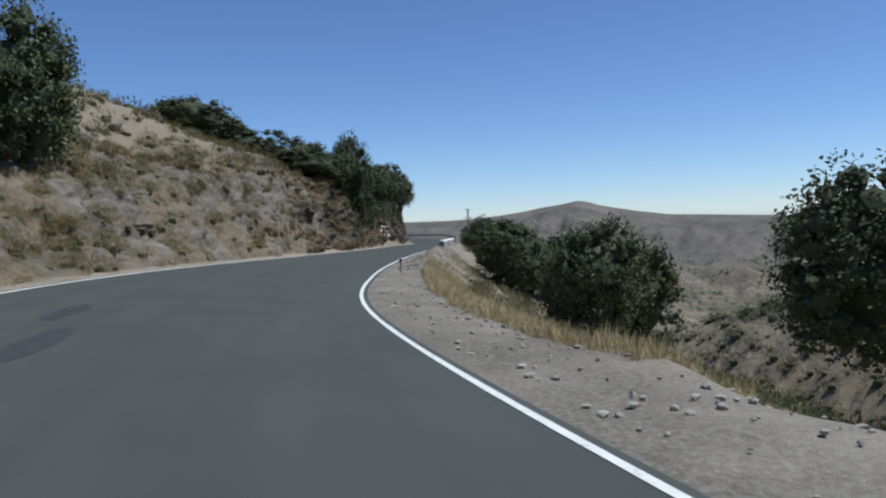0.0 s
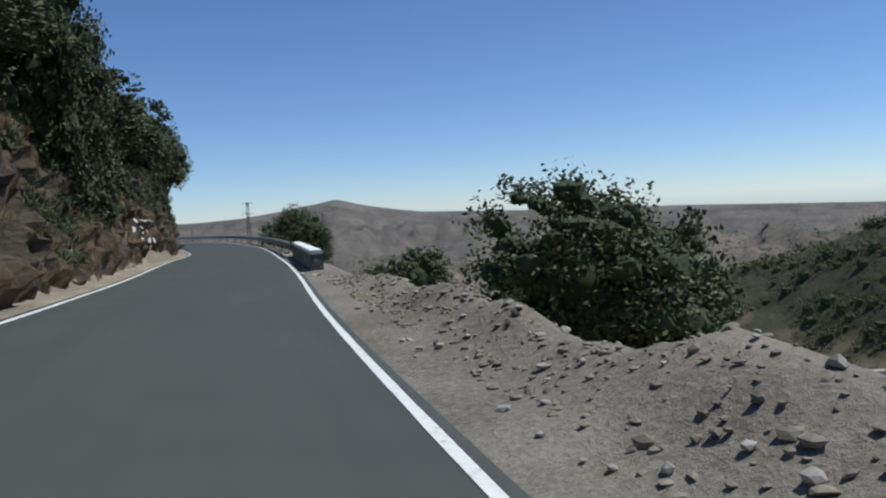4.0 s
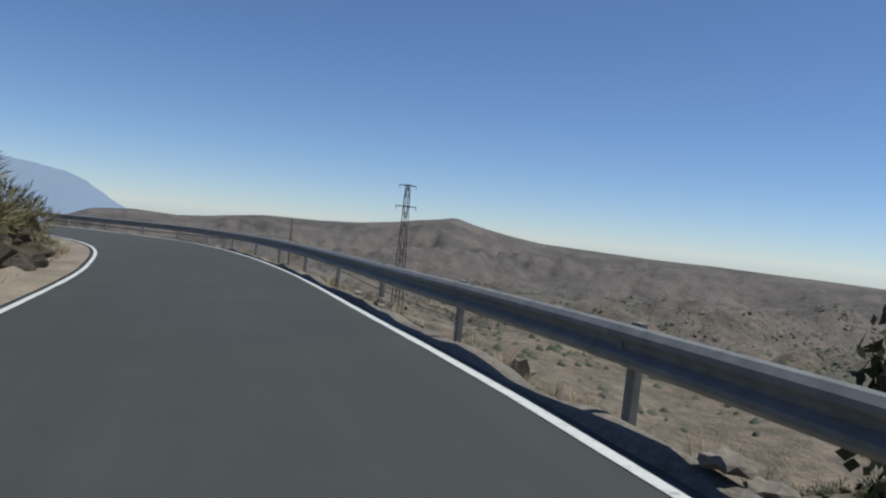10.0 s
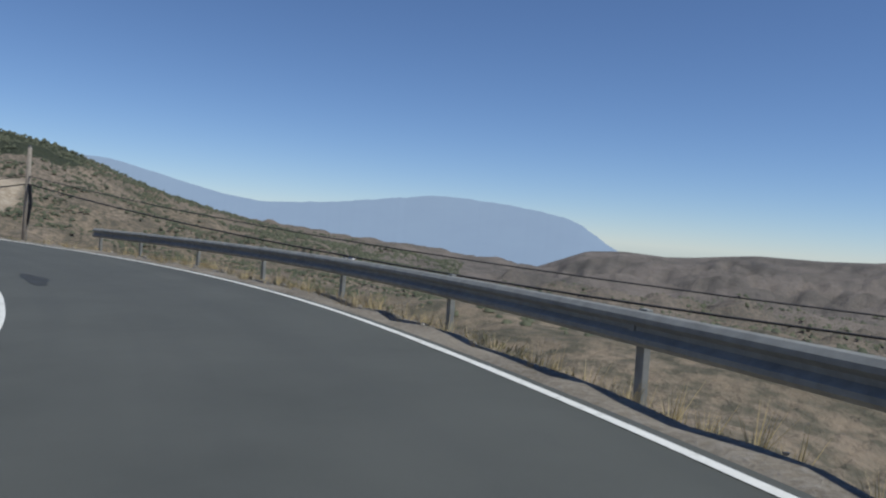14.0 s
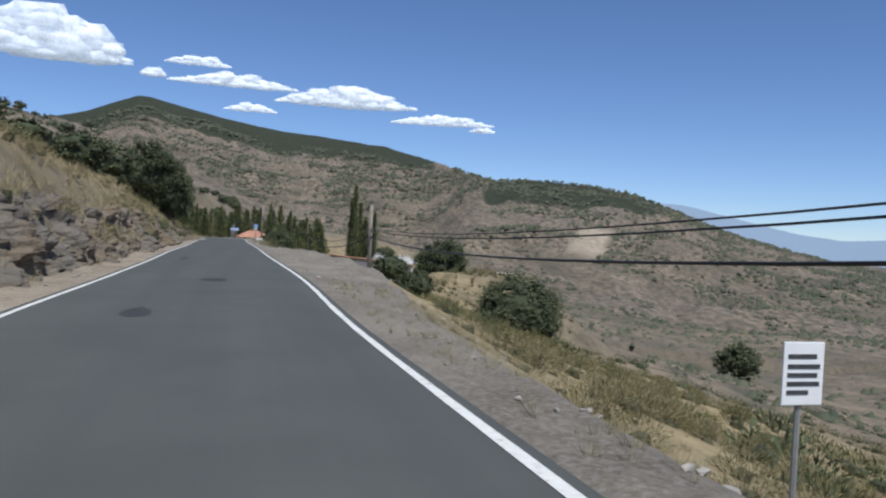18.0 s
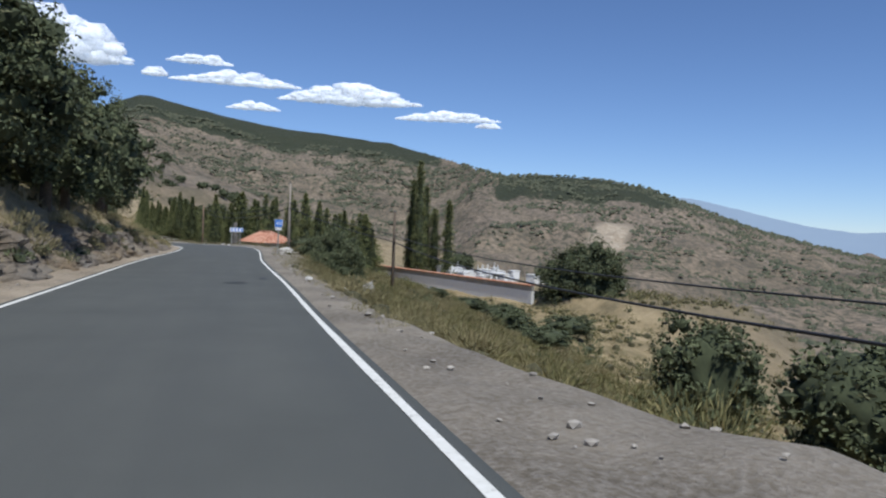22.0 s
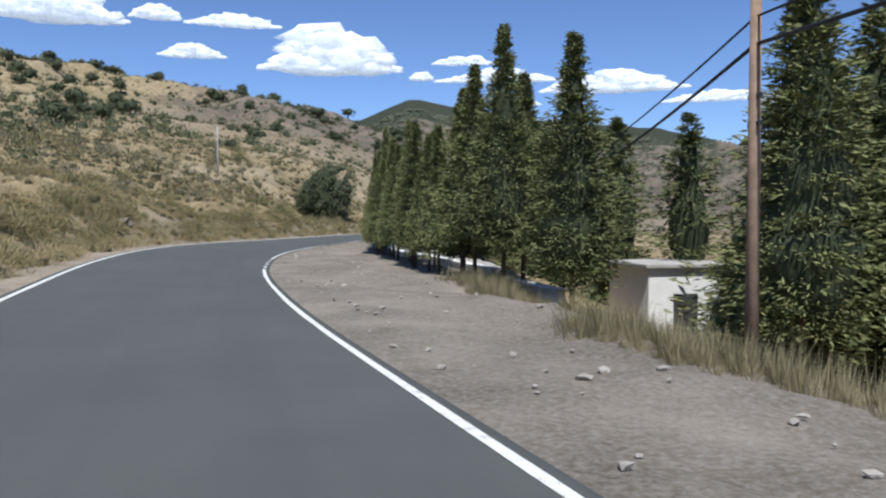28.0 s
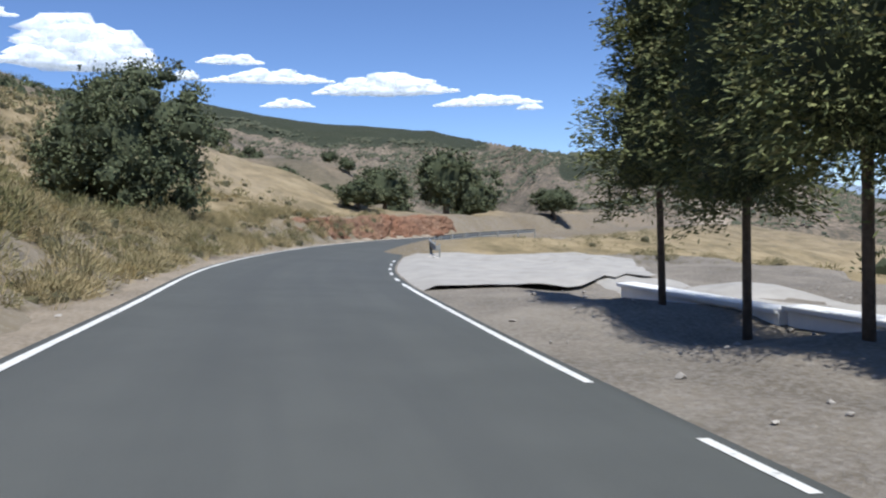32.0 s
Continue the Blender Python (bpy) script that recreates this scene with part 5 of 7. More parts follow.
def cypress_parts(seed, tall=10.0, bare=1.5, wide=1.35, branches=400, per=26, leaf=0.088, taper=0.98, heart=0.5):
    """A dense ragged cypress: thin trunk, dark heart, and drooping sprays that hide it, wide below and drawn to a point."""
    r = np.random.RandomState(seed)
    pts, sz, way = [], [], []
    lop = np.interp(np.linspace(0, 1, 60), np.linspace(0, 1, 13), r.uniform(0.72, 1.18, 13))
    side = r.uniform(0.82, 1.15, 8)

    def reach_at(q, a):
        flank = np.interp((a / (2 * math.pi)) % 1 * 8, np.arange(9), np.r_[side, side[:1]])
        return wide * 1.35 * (1 - q) ** taper * min(1.0, 0.66 + q * 3.0) * lop[int(min(q, 0.999) * 60)] * flank + 0.06

    core = bmesh.new()
    rings = []
    for i in range(16):
        q = i / 15 * 0.93
        z = bare + 0.35 + (tall - bare - 0.6) * q
        ring = []
        for k in range(11):
            a = k * 2 * math.pi / 11
            rad = reach_at(q, a) * heart * r.uniform(0.8, 1.25)
            ring.append(core.verts.new((math.cos(a) * rad, math.sin(a) * rad, z + r.uniform(-0.2, 0.2))))
        rings.append(ring)
    for a, b in zip(rings, rings[1:]):
        for k in range(11):
            core.faces.new((a[k], a[(k + 1) % 11], b[(k + 1) % 11], b[k]))
    core.faces.new(rings[0][::-1])
    for i in range(branches):
        q = r.uniform(0, 1) ** 1.15
        z = bare + (tall - bare) * q
        a = r.uniform(0, 2 * math.pi)
        reach = reach_at(q, a) * r.uniform(0.72, 1.12)
        u = 1 - 0.62 * r.uniform(0, 1, per) ** 1.3
        lift = r.uniform(-0.35, 0.42) + 0.35 * q
        spread = r.normal(size=per) * 0.16 * reach
        c = np.stack([np.cos(a) * reach * u - np.sin(a) * spread, np.sin(a) * reach * u + np.cos(a) * spread, z + lift * reach * u ** 1.5 - 0.10 * reach * u], 1)
        c += r.normal(size=(per, 3)) * np.array([0.07, 0.07, 0.07])
        pts.append(c)
        way.append(np.tile((math.cos(a), math.sin(a), lift * 0.8 - 0.15), (per, 1)))
        sz.append(r.uniform(0.6, 1.3, per) * leaf)
    lf = quads(np.vstack(pts), np.concatenate(sz), seed, 0.62, CYP_LEAF, "crown", 0.0, np.vstack(way))
    trunk = tubed([(0, 0, -0.3), (0.03, 0.0, tall * 0.3), (0, 0.02, tall * 0.9)], [0.085, 0.065, 0.02], 8)
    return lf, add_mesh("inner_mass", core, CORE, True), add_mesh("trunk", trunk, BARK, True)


CYPS = [cypress_parts(70, 10, 1.9, 1.2, 560, 34, 0.085), cypress_parts(71, 10, 1.7, 1.3, 580, 34, 0.085), cypress_parts(72, 10, 2.0, 1.05, 520, 34, 0.085), cypress_parts(73, 10, 1.8, 1.4, 600, 34, 0.085)]
CYPS_FAR = [cypress_parts(74, 10, 0.4, 1.9, 300, 26, 0.125, 0.8, 0.42), cypress_parts(75, 10, 0.3, 2.2, 320, 26, 0.130, 0.9, 0.42), cypress_parts(76, 10, 0.5, 1.3, 260, 26, 0.115, 0.7, 0.42)]
CYPS_NEAR = [cypress_parts(77, 10, 2.2, 1.3, 700, 56, 0.062), cypress_parts(78, 10, 2.0, 1.5, 720, 56, 0.062)]
SLIM = cypress_parts(79, 10, 0.4, 0.62, 420, 24, 0.085, 0.48, 0.55)


def cypress(x, y, height, k, label, group, wide=1.0, kind=None):
    z = ground_at(x, y)
    t = thing("cypress", (x, y, z), label, "tree", 0, group)
    m = pose(0, 0, 0, 0, 0, (x * 53 + y * 17) % 360) @ Matrix.Diagonal((wide, wide, height / 10, 1))
    for nm, me in zip(("crown", "inner_mass", "trunk"), kind or CYPS[k % 4]):
        part(nm, me, None, t).matrix_basis = m


# oaks below and above the first bend
oak(7.7, 13.2, 2.1, 0.55, "dark holm oak beside the gravel lay-by", base=-3.2, kind=OAKS_NEAR)
oak(6.4, 34.9, 2.5, -0.5, "round dark holm oak below the shoulder", kind=OAKS_NEAR)
oak(9.4, 38.5, 2.2, -0.9, "holm oak on the slope under the road", kind=OAKS_BUSH)
oak(5.6, 57.6, 3.1, -0.4, "broad holm oak growing beside the road", kind=OAKS_NEAR)
oak(9.0, 61.5, 2.6, -1.2, "holm oak lower on the slope", kind=OAKS_BUSH)
oak(4.0, 68.9, 1.4, -2.0, "small oak bush behind the parapet", kind=OAKS_BUSH)
oak(9.6, 99.8, 1.7, -4.3, "olive bush on the slope behind the parapet", kind=OAKS_BUSH)
oak(4.5, 121.6, 1.9, -1.3, "low oak branches beside the crash barrier", kind=OAKS_BUSH)
oak(6.0, 119.6, 3.5, -0.15, "wide holm oak leaning over the crash barrier", kind=OAKS_NEAR)
oak(7.8, 124.0, 2.6, -1.0, "holm oak below the crash barrier", kind=OAKS_BUSH)
oak(-16.6, 29.5, 3.1, 8.6, "tall holm oak on top of the bank", base=1.6, kind=OAKS_NEAR)
for x, y, r, top in ((-17.8, 56, 2.9, 9.5), (-15.6, 56.6, 2.5, 8.3), (-13.5, 56, 2.6, 6.9), (-11.8, 57.2, 2.4, 5.8), (-10.2, 57.5, 2.5, 4.9), (-9.2, 60, 2.2, 5.1), (-8.8, 62.5, 2.3, 5.7), (-8.3, 68.5, 2.5, 6.0), (-7.7, 73, 2.4, 5.1), (-7.4, 78.5, 2.4, 5.4),
                     (-7.1, 84, 2.6, 6.3), (-7.1, 89, 2.6, 6.6), (-6.8, 95, 2.5, 6.4), (-5.9, 99.0, 2.2, 6.3), (-5.4, 102.9, 1.9, 5.9), (-8.8, 106.5, 2.2, 4.4), (-13, 90, 3, 7.5), (-12.5, 70, 2.8, 7.6), (-13, 80, 2.8, 7.6)):
    oak(x, y, r, top, "dense dark holm oak on the crest of the rock cutting", "oaks on the cutting", None, 1.0, OAKS_FINE if y > 97 else OAKS_NEAR if y > 93 else OAKS_BUSH)
oak(-7.9, 65.8, 2.3, 7.1, "large holm oak hanging over the rock cutting to the road", base=-1.2, kind=OAKS_NEAR)
for x, y, r, top, base in ((-7.3, 68.6, 1.5, 2.4, -1.6), (-7.6, 71.5, 1.7, 3.0, -0.6), (-7.2, 79.0, 1.5, 2.8, -0.6), (-6.7, 88.5, 1.5, 3.0, -1.2), (-6.4, 93.5, 1.5, 2.6, -1.4), (-6.2, 99.5, 1.4, 2.2, -2.0)):
    oak(x, y, r, top, "holm oak rooted in the face of the rock cutting", "oaks on the rock face", base, kind=OAKS_BUSH)
# oaks along the straight
oak(-152.5, 190.6, 3.8, 4.6, "large holm oak hanging over the rock cutting", kind=OAKS_NEAR)
oak(-158.2, 192.4, 2.7, 2.4, "holm oak leaning from the cutting over the road", kind=OAKS_BUSH)
oak(-163.6, 193.0, 2.5, 2.7, "dense holm oak shading the bend of the bank", kind=OAKS_NEAR)
oak(-132.4, 184.8, 2.7, 2.8, "holm oak on the crest of the bank", kind=OAKS_BUSH)
oak(-126.2, 183.2, 2.6, 3.0, "holm oak on the bank beside the road", kind=OAKS_BUSH)
oak(-174.6, 194.6, 3.4, 3.6, "tall holm oak on the cutting's edge", kind=OAKS_BUSH)
oak(-194.5, 195.4, 2.3, 0.8, "round holm oak standing on the bank", kind=OAKS_BUSH)
oak(-169.0, 191.5, 3.0, 3.0, "holm oak above the rock bank", kind=OAKS_BUSH)
for x, y, r, top in ((-95, 172, 2.6, 3.2), (-104, 174, 3.0, 3.6), (-113, 177, 2.6, 3.4), (-120, 180, 2.7, 2.8), (-141, 183, 2.6, 3.2), (-150, 184, 2.8, 3.5), (-160, 186, 2.6, 3.6)):
    oak(x, y, r, top, "dark holm oak on the hillside above the road", "oaks above the straight", kind=OAKS_FAR)
oak(-171.6, 208.6, 1.95, -3.6, "grey-green oak bush at the road edge", base=-8.9, kind=OAKS_NEAR)
oak(-177.2, 209.2, 1.9, -4.0, "loose olive oak bush behind the denser one", base=-7.6, kind=OAKS_BUSH)
oak(-188.5, 211.0, 2.3, -4.5, "oak bush beside the graveyard wall", kind=OAKS_BUSH)
oak(-193.5, 213.5, 2.2, -4.4, "bushy young oak above the graveyard", kind=OAKS_BUSH)
oak(-194.4, 243.6, 5.2, -4.2, "round dark tree at the end of the graveyard wall", base=-13.6, kind=OAKS_NEAR)
for x, y, r, top in ((-136.0, 211.2, 2.2, -5.4), (-143.5, 213.5, 2.0, -6.1), (-150.5, 220.0, 2.2, -7.3)):
    oak(x, y, r, top, "grey-green oak bush on the slope below the road", "oak bushes on the slope", kind=OAKS_BUSH)
oak(-102.2, 197.9, 1.15, -4.3, "low olive oak bush on the rim of the gravel", kind=OAKS_BUSH)
oak(-114.0, 212.8, 3.4, -6.2, "loose grey-green oak bush on the slope", kind=OAKS_NEAR)
oak(-202.8, 326.3, 6.4, -24.5, "large round dark tree low on the slope", kind=OAKS_BUSH)
oak(-120.5, 216.0, 2.2, -8.2, "low oak bush on the slope below", kind=OAKS_BUSH)
for x, y, r, top in ((-166.0, 218.5, 1.6, -8.2), (-171.5, 221.0, 1.9, -8.4), (-176.0, 217.5, 1.4, -7.6), (-180.5, 222.5, 1.8, -8.8), (-160.5, 217.5, 1.7, -8.6), (-186.0, 226.0, 1.6, -9.4), (-174.0, 228.0, 2.2, -9.6)):
    oak(x, y, r, top, "grey-green oak bush on the slope above the graveyard", "oak bushes above the graveyard", kind=OAKS_BUSH)
def sapling_parts(seed):
    """A young tree with many thin upright twigs and few leaves, one metre high."""
    r = np.random.RandomState(seed)
    twigs, pts = [], []
    for i in range(11):
        a, lean, h = r.uniform(0, 6.283), r.uniform(0.05, 0.34), r.uniform(0.6, 1.0)
        z0 = r.uniform(0.0, 0.35)
        mid = Vector((math.cos(a) * lean * 0.45, math.sin(a) * lean * 0.45, z0 + (h - z0) * 0.5))
        tip = Vector((math.cos(a) * lean, math.sin(a) * lean, h))
        twigs.append(add_mesh("twig", tubed([(0, 0, z0), mid, tip], [0.013, 0.009, 0.003], 5), TWIG, True))
        for k in range(80):
            u = r.uniform(0.25, 1.0)
            p = mid.lerp(tip, u * 2 - 1) if u > 0.5 else Vector((0, 0, z0)).lerp(mid, u * 2)
            pts.append(np.array(p) + r.normal(size=3) * 0.04)
    stem = tubed([(0, 0, -0.06), (0.01, 0, 0.2), (0, 0.01, 0.45)], [0.022, 0.018, 0.012], 7)
    leaves = quads(np.array(pts), r.uniform(0.6, 1.3, len(pts)) * 0.014, seed, 0.7, BROOM_LEAF, "leaves")
    return [("leaves", leaves), ("trunk", add_mesh("trunk", stem, BARK, True))] + [("twig", q) for q in twigs]


SAPLINGS = [sapling_parts(90 + i) for i in range(3)]
for i, (x, y, h) in enumerate(((-315.7, 183.6, 2.6), (-313.8, 186.4, 2.1), (-314.6, 190.2, 1.6), (-320.3, 186.0, 2.4), (-310.4, 182.3, 2.0), (-305.0, 180.4, 2.2), (-299.0, 178.0, 2.6), (-312.1, 165.0, 3.2), (-315.6, 168.6, 2.8), (-324.5, 186.2, 1.9), (-296.0, 183.5, 1.8), (-302.2, 187.6, 1.5), (-328.0, 180.0, 2.4))):
    t = thing("sapling", (x, y, ground_at(x, y)), "sparse grey-green sapling on the dry hillside", "tree", i * 47, "saplings on the hillside")
    for nm, me in SAPLINGS[i % 3]:
        part(nm, me, None, t).matrix_basis = Matrix.Diagonal((h * 1.05, h * 1.05, h, 1))
# oaks of the last bend
oak(-319.2, 196.9, 4.0, 2.2, "round dark holm oak alone on the dry hillside", base=-5.4, kind=OAKS_NEAR)
oak(-359.5, 229.0, 4.2, 3.6, "large holm oak beyond the bend", kind=OAKS_BUSH)
oak(-356.0, 221.0, 3.0, 0.6, "holm oak above the red bank", kind=OAKS_BUSH)
oak(-349.5, 216.5, 2.4, -1.0, "oak at the roadside beyond the bend", kind=OAKS_BUSH)
oak(-366.0, 246.0, 3.4, -0.8, "low spreading oak past the turning place", kind=OAKS_BUSH)
oak(-372.0, 238.0, 3.6, 1.6, "oak standing behind the bend", kind=OAKS_BUSH)
r_ = np.random.RandomState(5)
for i in range(64):
    a, q = radians(r_.uniform(82, 119)), r_.uniform(95, 340)
    x, y = -250 - q * math.sin(a), 170 + q * math.cos(a) * 1.0 - 6
    s_, d_ = along(x, y)
    if d_[0] > -16:
        continue
    g = ground_at(x, y)
    rr = r_.uniform(1.3, 3.0)
    oak(x, y, rr, g + rr * r_.uniform(1.4, 2.0), "small dark holm oak on the far hillside", "scattered hillside oaks", kind=OAKS_FAR)
for i in range(56):
    b = r_.uniform(82, 122)
    q = table(HILL_R, b) * r_.uniform(0.62, 1.02)
    x, y = FOOT[0] - q * math.sin(radians(b)), FOOT[1] + q * math.cos(radians(b))
    rr = r_.uniform(2.4, 6.8)
    oak(x, y, rr, ground_at(x, y) + rr * r_.uniform(1.1, 1.7), "dark holm oak on the crest of the hill", "oaks on the hill crest", kind=OAKS_FAR)
for i in range(40):
    b, q = r_.uniform(72.5, 87), r_.uniform(130, 330)
    x, y = FOOT[0] - q * math.sin(radians(b)), FOOT[1] + q * math.cos(radians(b))
    rr = r_.uniform(1.6, 4.2)
    oak(x, y, rr, ground_at(x, y) + rr * r_.uniform(1.2, 1.9), "green tree on the slope behind the bend", "trees behind the bend", kind=OAKS_FAR)
# cypresses: the row by the gravel, the grove round the house
r_ = np.random.RandomState(8)
s_ = 395.4
while s_ < 452:
    u = (s_ - 385.5) / 66
    q = at(s_, 7.0 - 0.9 * max(0.0, u - 0.6) / 0.4 + r_.uniform(-0.35, 0.45))
    tall = r_.uniform(0.80, 1.14) * np.interp(s_, [395, 400, 410, 422, 430, 437, 452], [6.4, 6.0, 5.5, 5.6, 7.2, 9.0, 9.8])
    cypress(q[0], q[1], tall, int(r_.randint(4)), "dark ragged cypress in a row beside the gravel", "cypress row", r_.uniform(0.85, 1.15) * np.interp(s_, [395, 402, 426, 434, 452], [0.85, 0.66, 0.64, 0.78, 0.86]), CYPS_NEAR[int(s_ * 7) % 2] if s_ > 437 else None)
    s_ += r_.uniform(1.5, 2.7) if s_ > 430 else r_.uniform(0.9, 1.7)
for s_ in np.arange(392, 448, 4.6):
    q = at(s_, 14.2 + r_.uniform(-0.8, 0.8))
    cypress(q[0], q[1], r_.uniform(5.5, 7.0), 0, "dark cypress in the second row", "second cypress row", 1.0, CYPS_FAR[int(r_.randint(3))])
for i, az_ in enumerate(np.arange(47.5, 79, 1.05)):
    q = r_.uniform(36, 50) - (6 if az_ < 56 else 0)
    a = radians(az_ + r_.uniform(-0.4, 0.4))
    x, y = -196.2 - q * math.sin(a), 204.1 + q * math.cos(a)
    e_ = np.interp(az_, [47, 51, 55, 58, 62, 66, 70, 79], [3.6, 4.4, 4.6, 5.4, 6.2, 7.6, 8.0, 7.6]) + r_.uniform(-2.2, 0.5)
    cypress(x, y, -4.5 + q * math.tan(radians(e_)) - ground_at(x, y), 0, "dark cypress in the grove round the house", "cypress grove", r_.uniform(0.8, 1.15), CYPS_FAR[i % 3])
for s_, d_, h in ((397.2, 8.6, 6.3), (393.1, 8.4, 7.3)):
    q = at(s_, d_)
    cypress(q[0], q[1], h, int(s_), "tall pointed cypress at the end of the row", "cypress row", 0.95)
for x, y, h in ((-233.2, 210.2, 4.4), (-231.4, 209.8, 8.2), (-231.6, 212.0, 7.4), (-236.6, 212.2, 6.2), (-231.8, 213.5, 8.0), (-233.8, 215.6, 8.4), (-240.0, 215.4, 8.0), (-242.5, 217.0, 8.4)):
    cypress(x, y, h, 1, "dense cypress beside the stone pillar", "cypress grove", 1.0)
for x, y, h in ((-225.2, 236.8, 16.0), (-228.6, 237.2, 13.6), (-227.0, 238.6, 12.5), (-223.0, 240.4, 10.6), (-231.5, 238.2, 9.0), (-225.6, 239.4, 9.5)):
    cypress(x, y, h, 0, "tall slender cypress among the graves", "slender cypresses", 1.45, SLIM)
oak(-229.5, 245.7, 2.6, -6.1, "small round tree among the tombs", kind=OAKS_BUSH)


# ---- house, pillar and graveyard ----
def house():
    cx, cy, w, l = -225.0, 215.5, 7.4, 4.4
    g = ground_at(cx, cy)
    ez, az = -5.95, -4.5
    t = thing("house", (cx, cy, 0), "low house with a faded terracotta tile roof", "house", 10)
    part("wall", boxed((w - 0.7, l - 0.7, ez - g + 1.2), (0, 0, (ez + g) / 2 - 0.6), 0.02), RENDER_GREY, t)
    roof = part("roof", boxed((w + 0.1, l + 0.1, 0.14), (0, 0, ez), 0.02), RENDER_GREY, t, "grey eaves slab")
    X, Y = w / 2 + 0.2, l / 2 + 0.2
    r0, r1 = Vector((-2.2, 0, az)), Vector((1.4, 0, az))
    z0 = ez + 0.08
    c = [Vector((X, Y, z0)), Vector((-X, Y, z0)), Vector((-X, -Y, z0)), Vector((X, -Y, z0))]
    bm = bmesh.new()
    tl, tw = 0.40, 0.20
    prof = [(math.cos(x) * 0.095, math.sin(x) * 0.075) for x in (0, 0.8, 1.57, 2.34, 3.14)]
    for y, k in ((0.0, 1.0), (tl + 0.05, 0.85)):
        for px, pz in prof:
            bm.verts.new((px * k, y, pz * k + (0.03 if y == 0 else 0.0)))
    bm.verts.ensure_lookup_table()
    for j in range(4):
        bm.faces.new([bm.verts[q] for q in (j, j + 1, j + 6, j + 5)])
    bm.faces.new([bm.verts[q] for q in range(5)])
    tile = add_mesh("roof_tile", bm, TILE_VAR)
    base = bmesh.new()
    vs = [base.verts.new(q) for q in c + [r0, r1]]
    for f in ((0, 1, 4, 5), (2, 3, 5, 4), (1, 2, 4), (3, 0, 5)):
        base.faces.new([vs[q] for q in f])
    part("roof_deck", base, TILE_VAR, roof)
    rr = np.random.RandomState(4)
    for a, b, p, q in ((c[0], c[1], r0, r1), (c[2], c[3], r1, r0), (c[1], c[2], r0, r0), (c[3], c[0], r1, r1)):
        run = (b - a).normalized()
        up = ((p + q) / 2 - (a + b) / 2)
        up = (up - run * up.dot(run))
        height = up.length
        up = up.normalized()
        nrm = run.cross(up)
        nrm = nrm if nrm.z > 0 else -nrm
        across = up.cross(nrm)
        ln = (b - a).length
        lo, hi = min((p - a).dot(run), (q - a).dot(run)), max((p - a).dot(run), (q - a).dot(run))
        n = int(ln / tw)
        for i in range(n):
            u = (i + 0.5) * ln / n
            top = height * min(1.0, u / max(lo, 0.01), (ln - u) / max(ln - hi, 0.01))
            for j in range(int(top / tl)):
                o = part("roof_tile", tile, None, roof)
                pt = a + run * u + up * (j * tl) + nrm * (0.01 + rr.uniform(0, 0.012))
                o.matrix_basis = Matrix(((across.x, up.x, nrm.x, pt.x), (across.y, up.y, nrm.y, pt.y), (across.z, up.z, nrm.z, pt.z), (0, 0, 0, 1)))
    for k, q in ((0, r1), (1, r0), (2, r0), (3, r1)):
        part("hip_ridge", tubed([c[k] + Vector((0, 0, 0.04)), q + Vector((0, 0, 0.06))], [0.10, 0.10], 7), TILE_VAR, roof, "", True)
    part("ridge_cap", tubed([r0 + Vector((0, 0, 0.06)), r1 + Vector((0, 0, 0.06))], [0.11, 0.11], 7), TILE_VAR, roof, "", True)


def mat_tiles():
    m = material("faded_tiles", 0.88)
    n = Nodes(m)
    f = n.noise(2.4, 5, 0.7)
    c = n.ramp(f, [(0.3, (0.36, 0.13, 0.08)), (0.48, (0.50, 0.22, 0.14)), (0.6, (0.58, 0.36, 0.26)), (0.75, (0.64, 0.50, 0.38))])
    o = n.add("ShaderNodeObjectInfo").outputs["Random"]
    c = n.mix(n.ramp(o, [(0.3, grey(0.0)), (1.0, grey(0.55))]), c, (0.60, 0.36, 0.24))
    n.color(c)
    n.bump(n.noise(9, 4, 0.6), 0.6, 0.03)
    return m


TILE_VAR = mat_tiles()
house()


PILLAR_STONE = mat_rock("pillar_stone", (0.075, 0.073, 0.068), (0.30, 0.29, 0.265), (0.19, 0.175, 0.15))


def stone_pillar(x, y, top):
    z = ground_at(x, y)
    t = thing("stone_pillar", (x, y, z), "tapering rough dry-stone pillar beside the house", "pillar", 15)
    h = top - z
    r = np.random.RandomState(3)
    # core added so that no gaps show between the stones
    part("heart", tubed([(0, 0, -0.3), (0, 0, h * 0.97)], [0.52, 0.20], 6), PILLAR_STONE, t, "solid core of the same stone behind the courses")
    n = 22
    for i in range(n):
        q = (i + 0.5) / n
        half = 0.56 - 0.37 * q
        count = 10 if q < 0.55 else 8
        for k in range(count):
            a = 2 * math.pi * (k + 0.5 * (i % 2) + r.uniform(-0.15, 0.15)) / count
            m = max(abs(math.cos(a)), abs(math.sin(a)))
            rad = half / m * 0.86 * r.uniform(0.86, 1.06)
            wd = 2 * math.pi * rad / count
            bm = boxed((wd * r.uniform(0.5, 0.75), wd * r.uniform(0.85, 1.1), h / n * r.uniform(0.82, 1.0)), (math.cos(a) * rad * 0.92, math.sin(a) * rad * 0.92, h * q + r.uniform(-0.02, 0.02)), 0.0,
                       Euler((r.uniform(-0.12, 0.12), r.uniform(-0.12, 0.12), a + r.uniform(-0.15, 0.15))).to_matrix())
            part("stone", bm, PILLAR_STONE, t)


stone_pillar(-228.7, 212.0, -3.4)


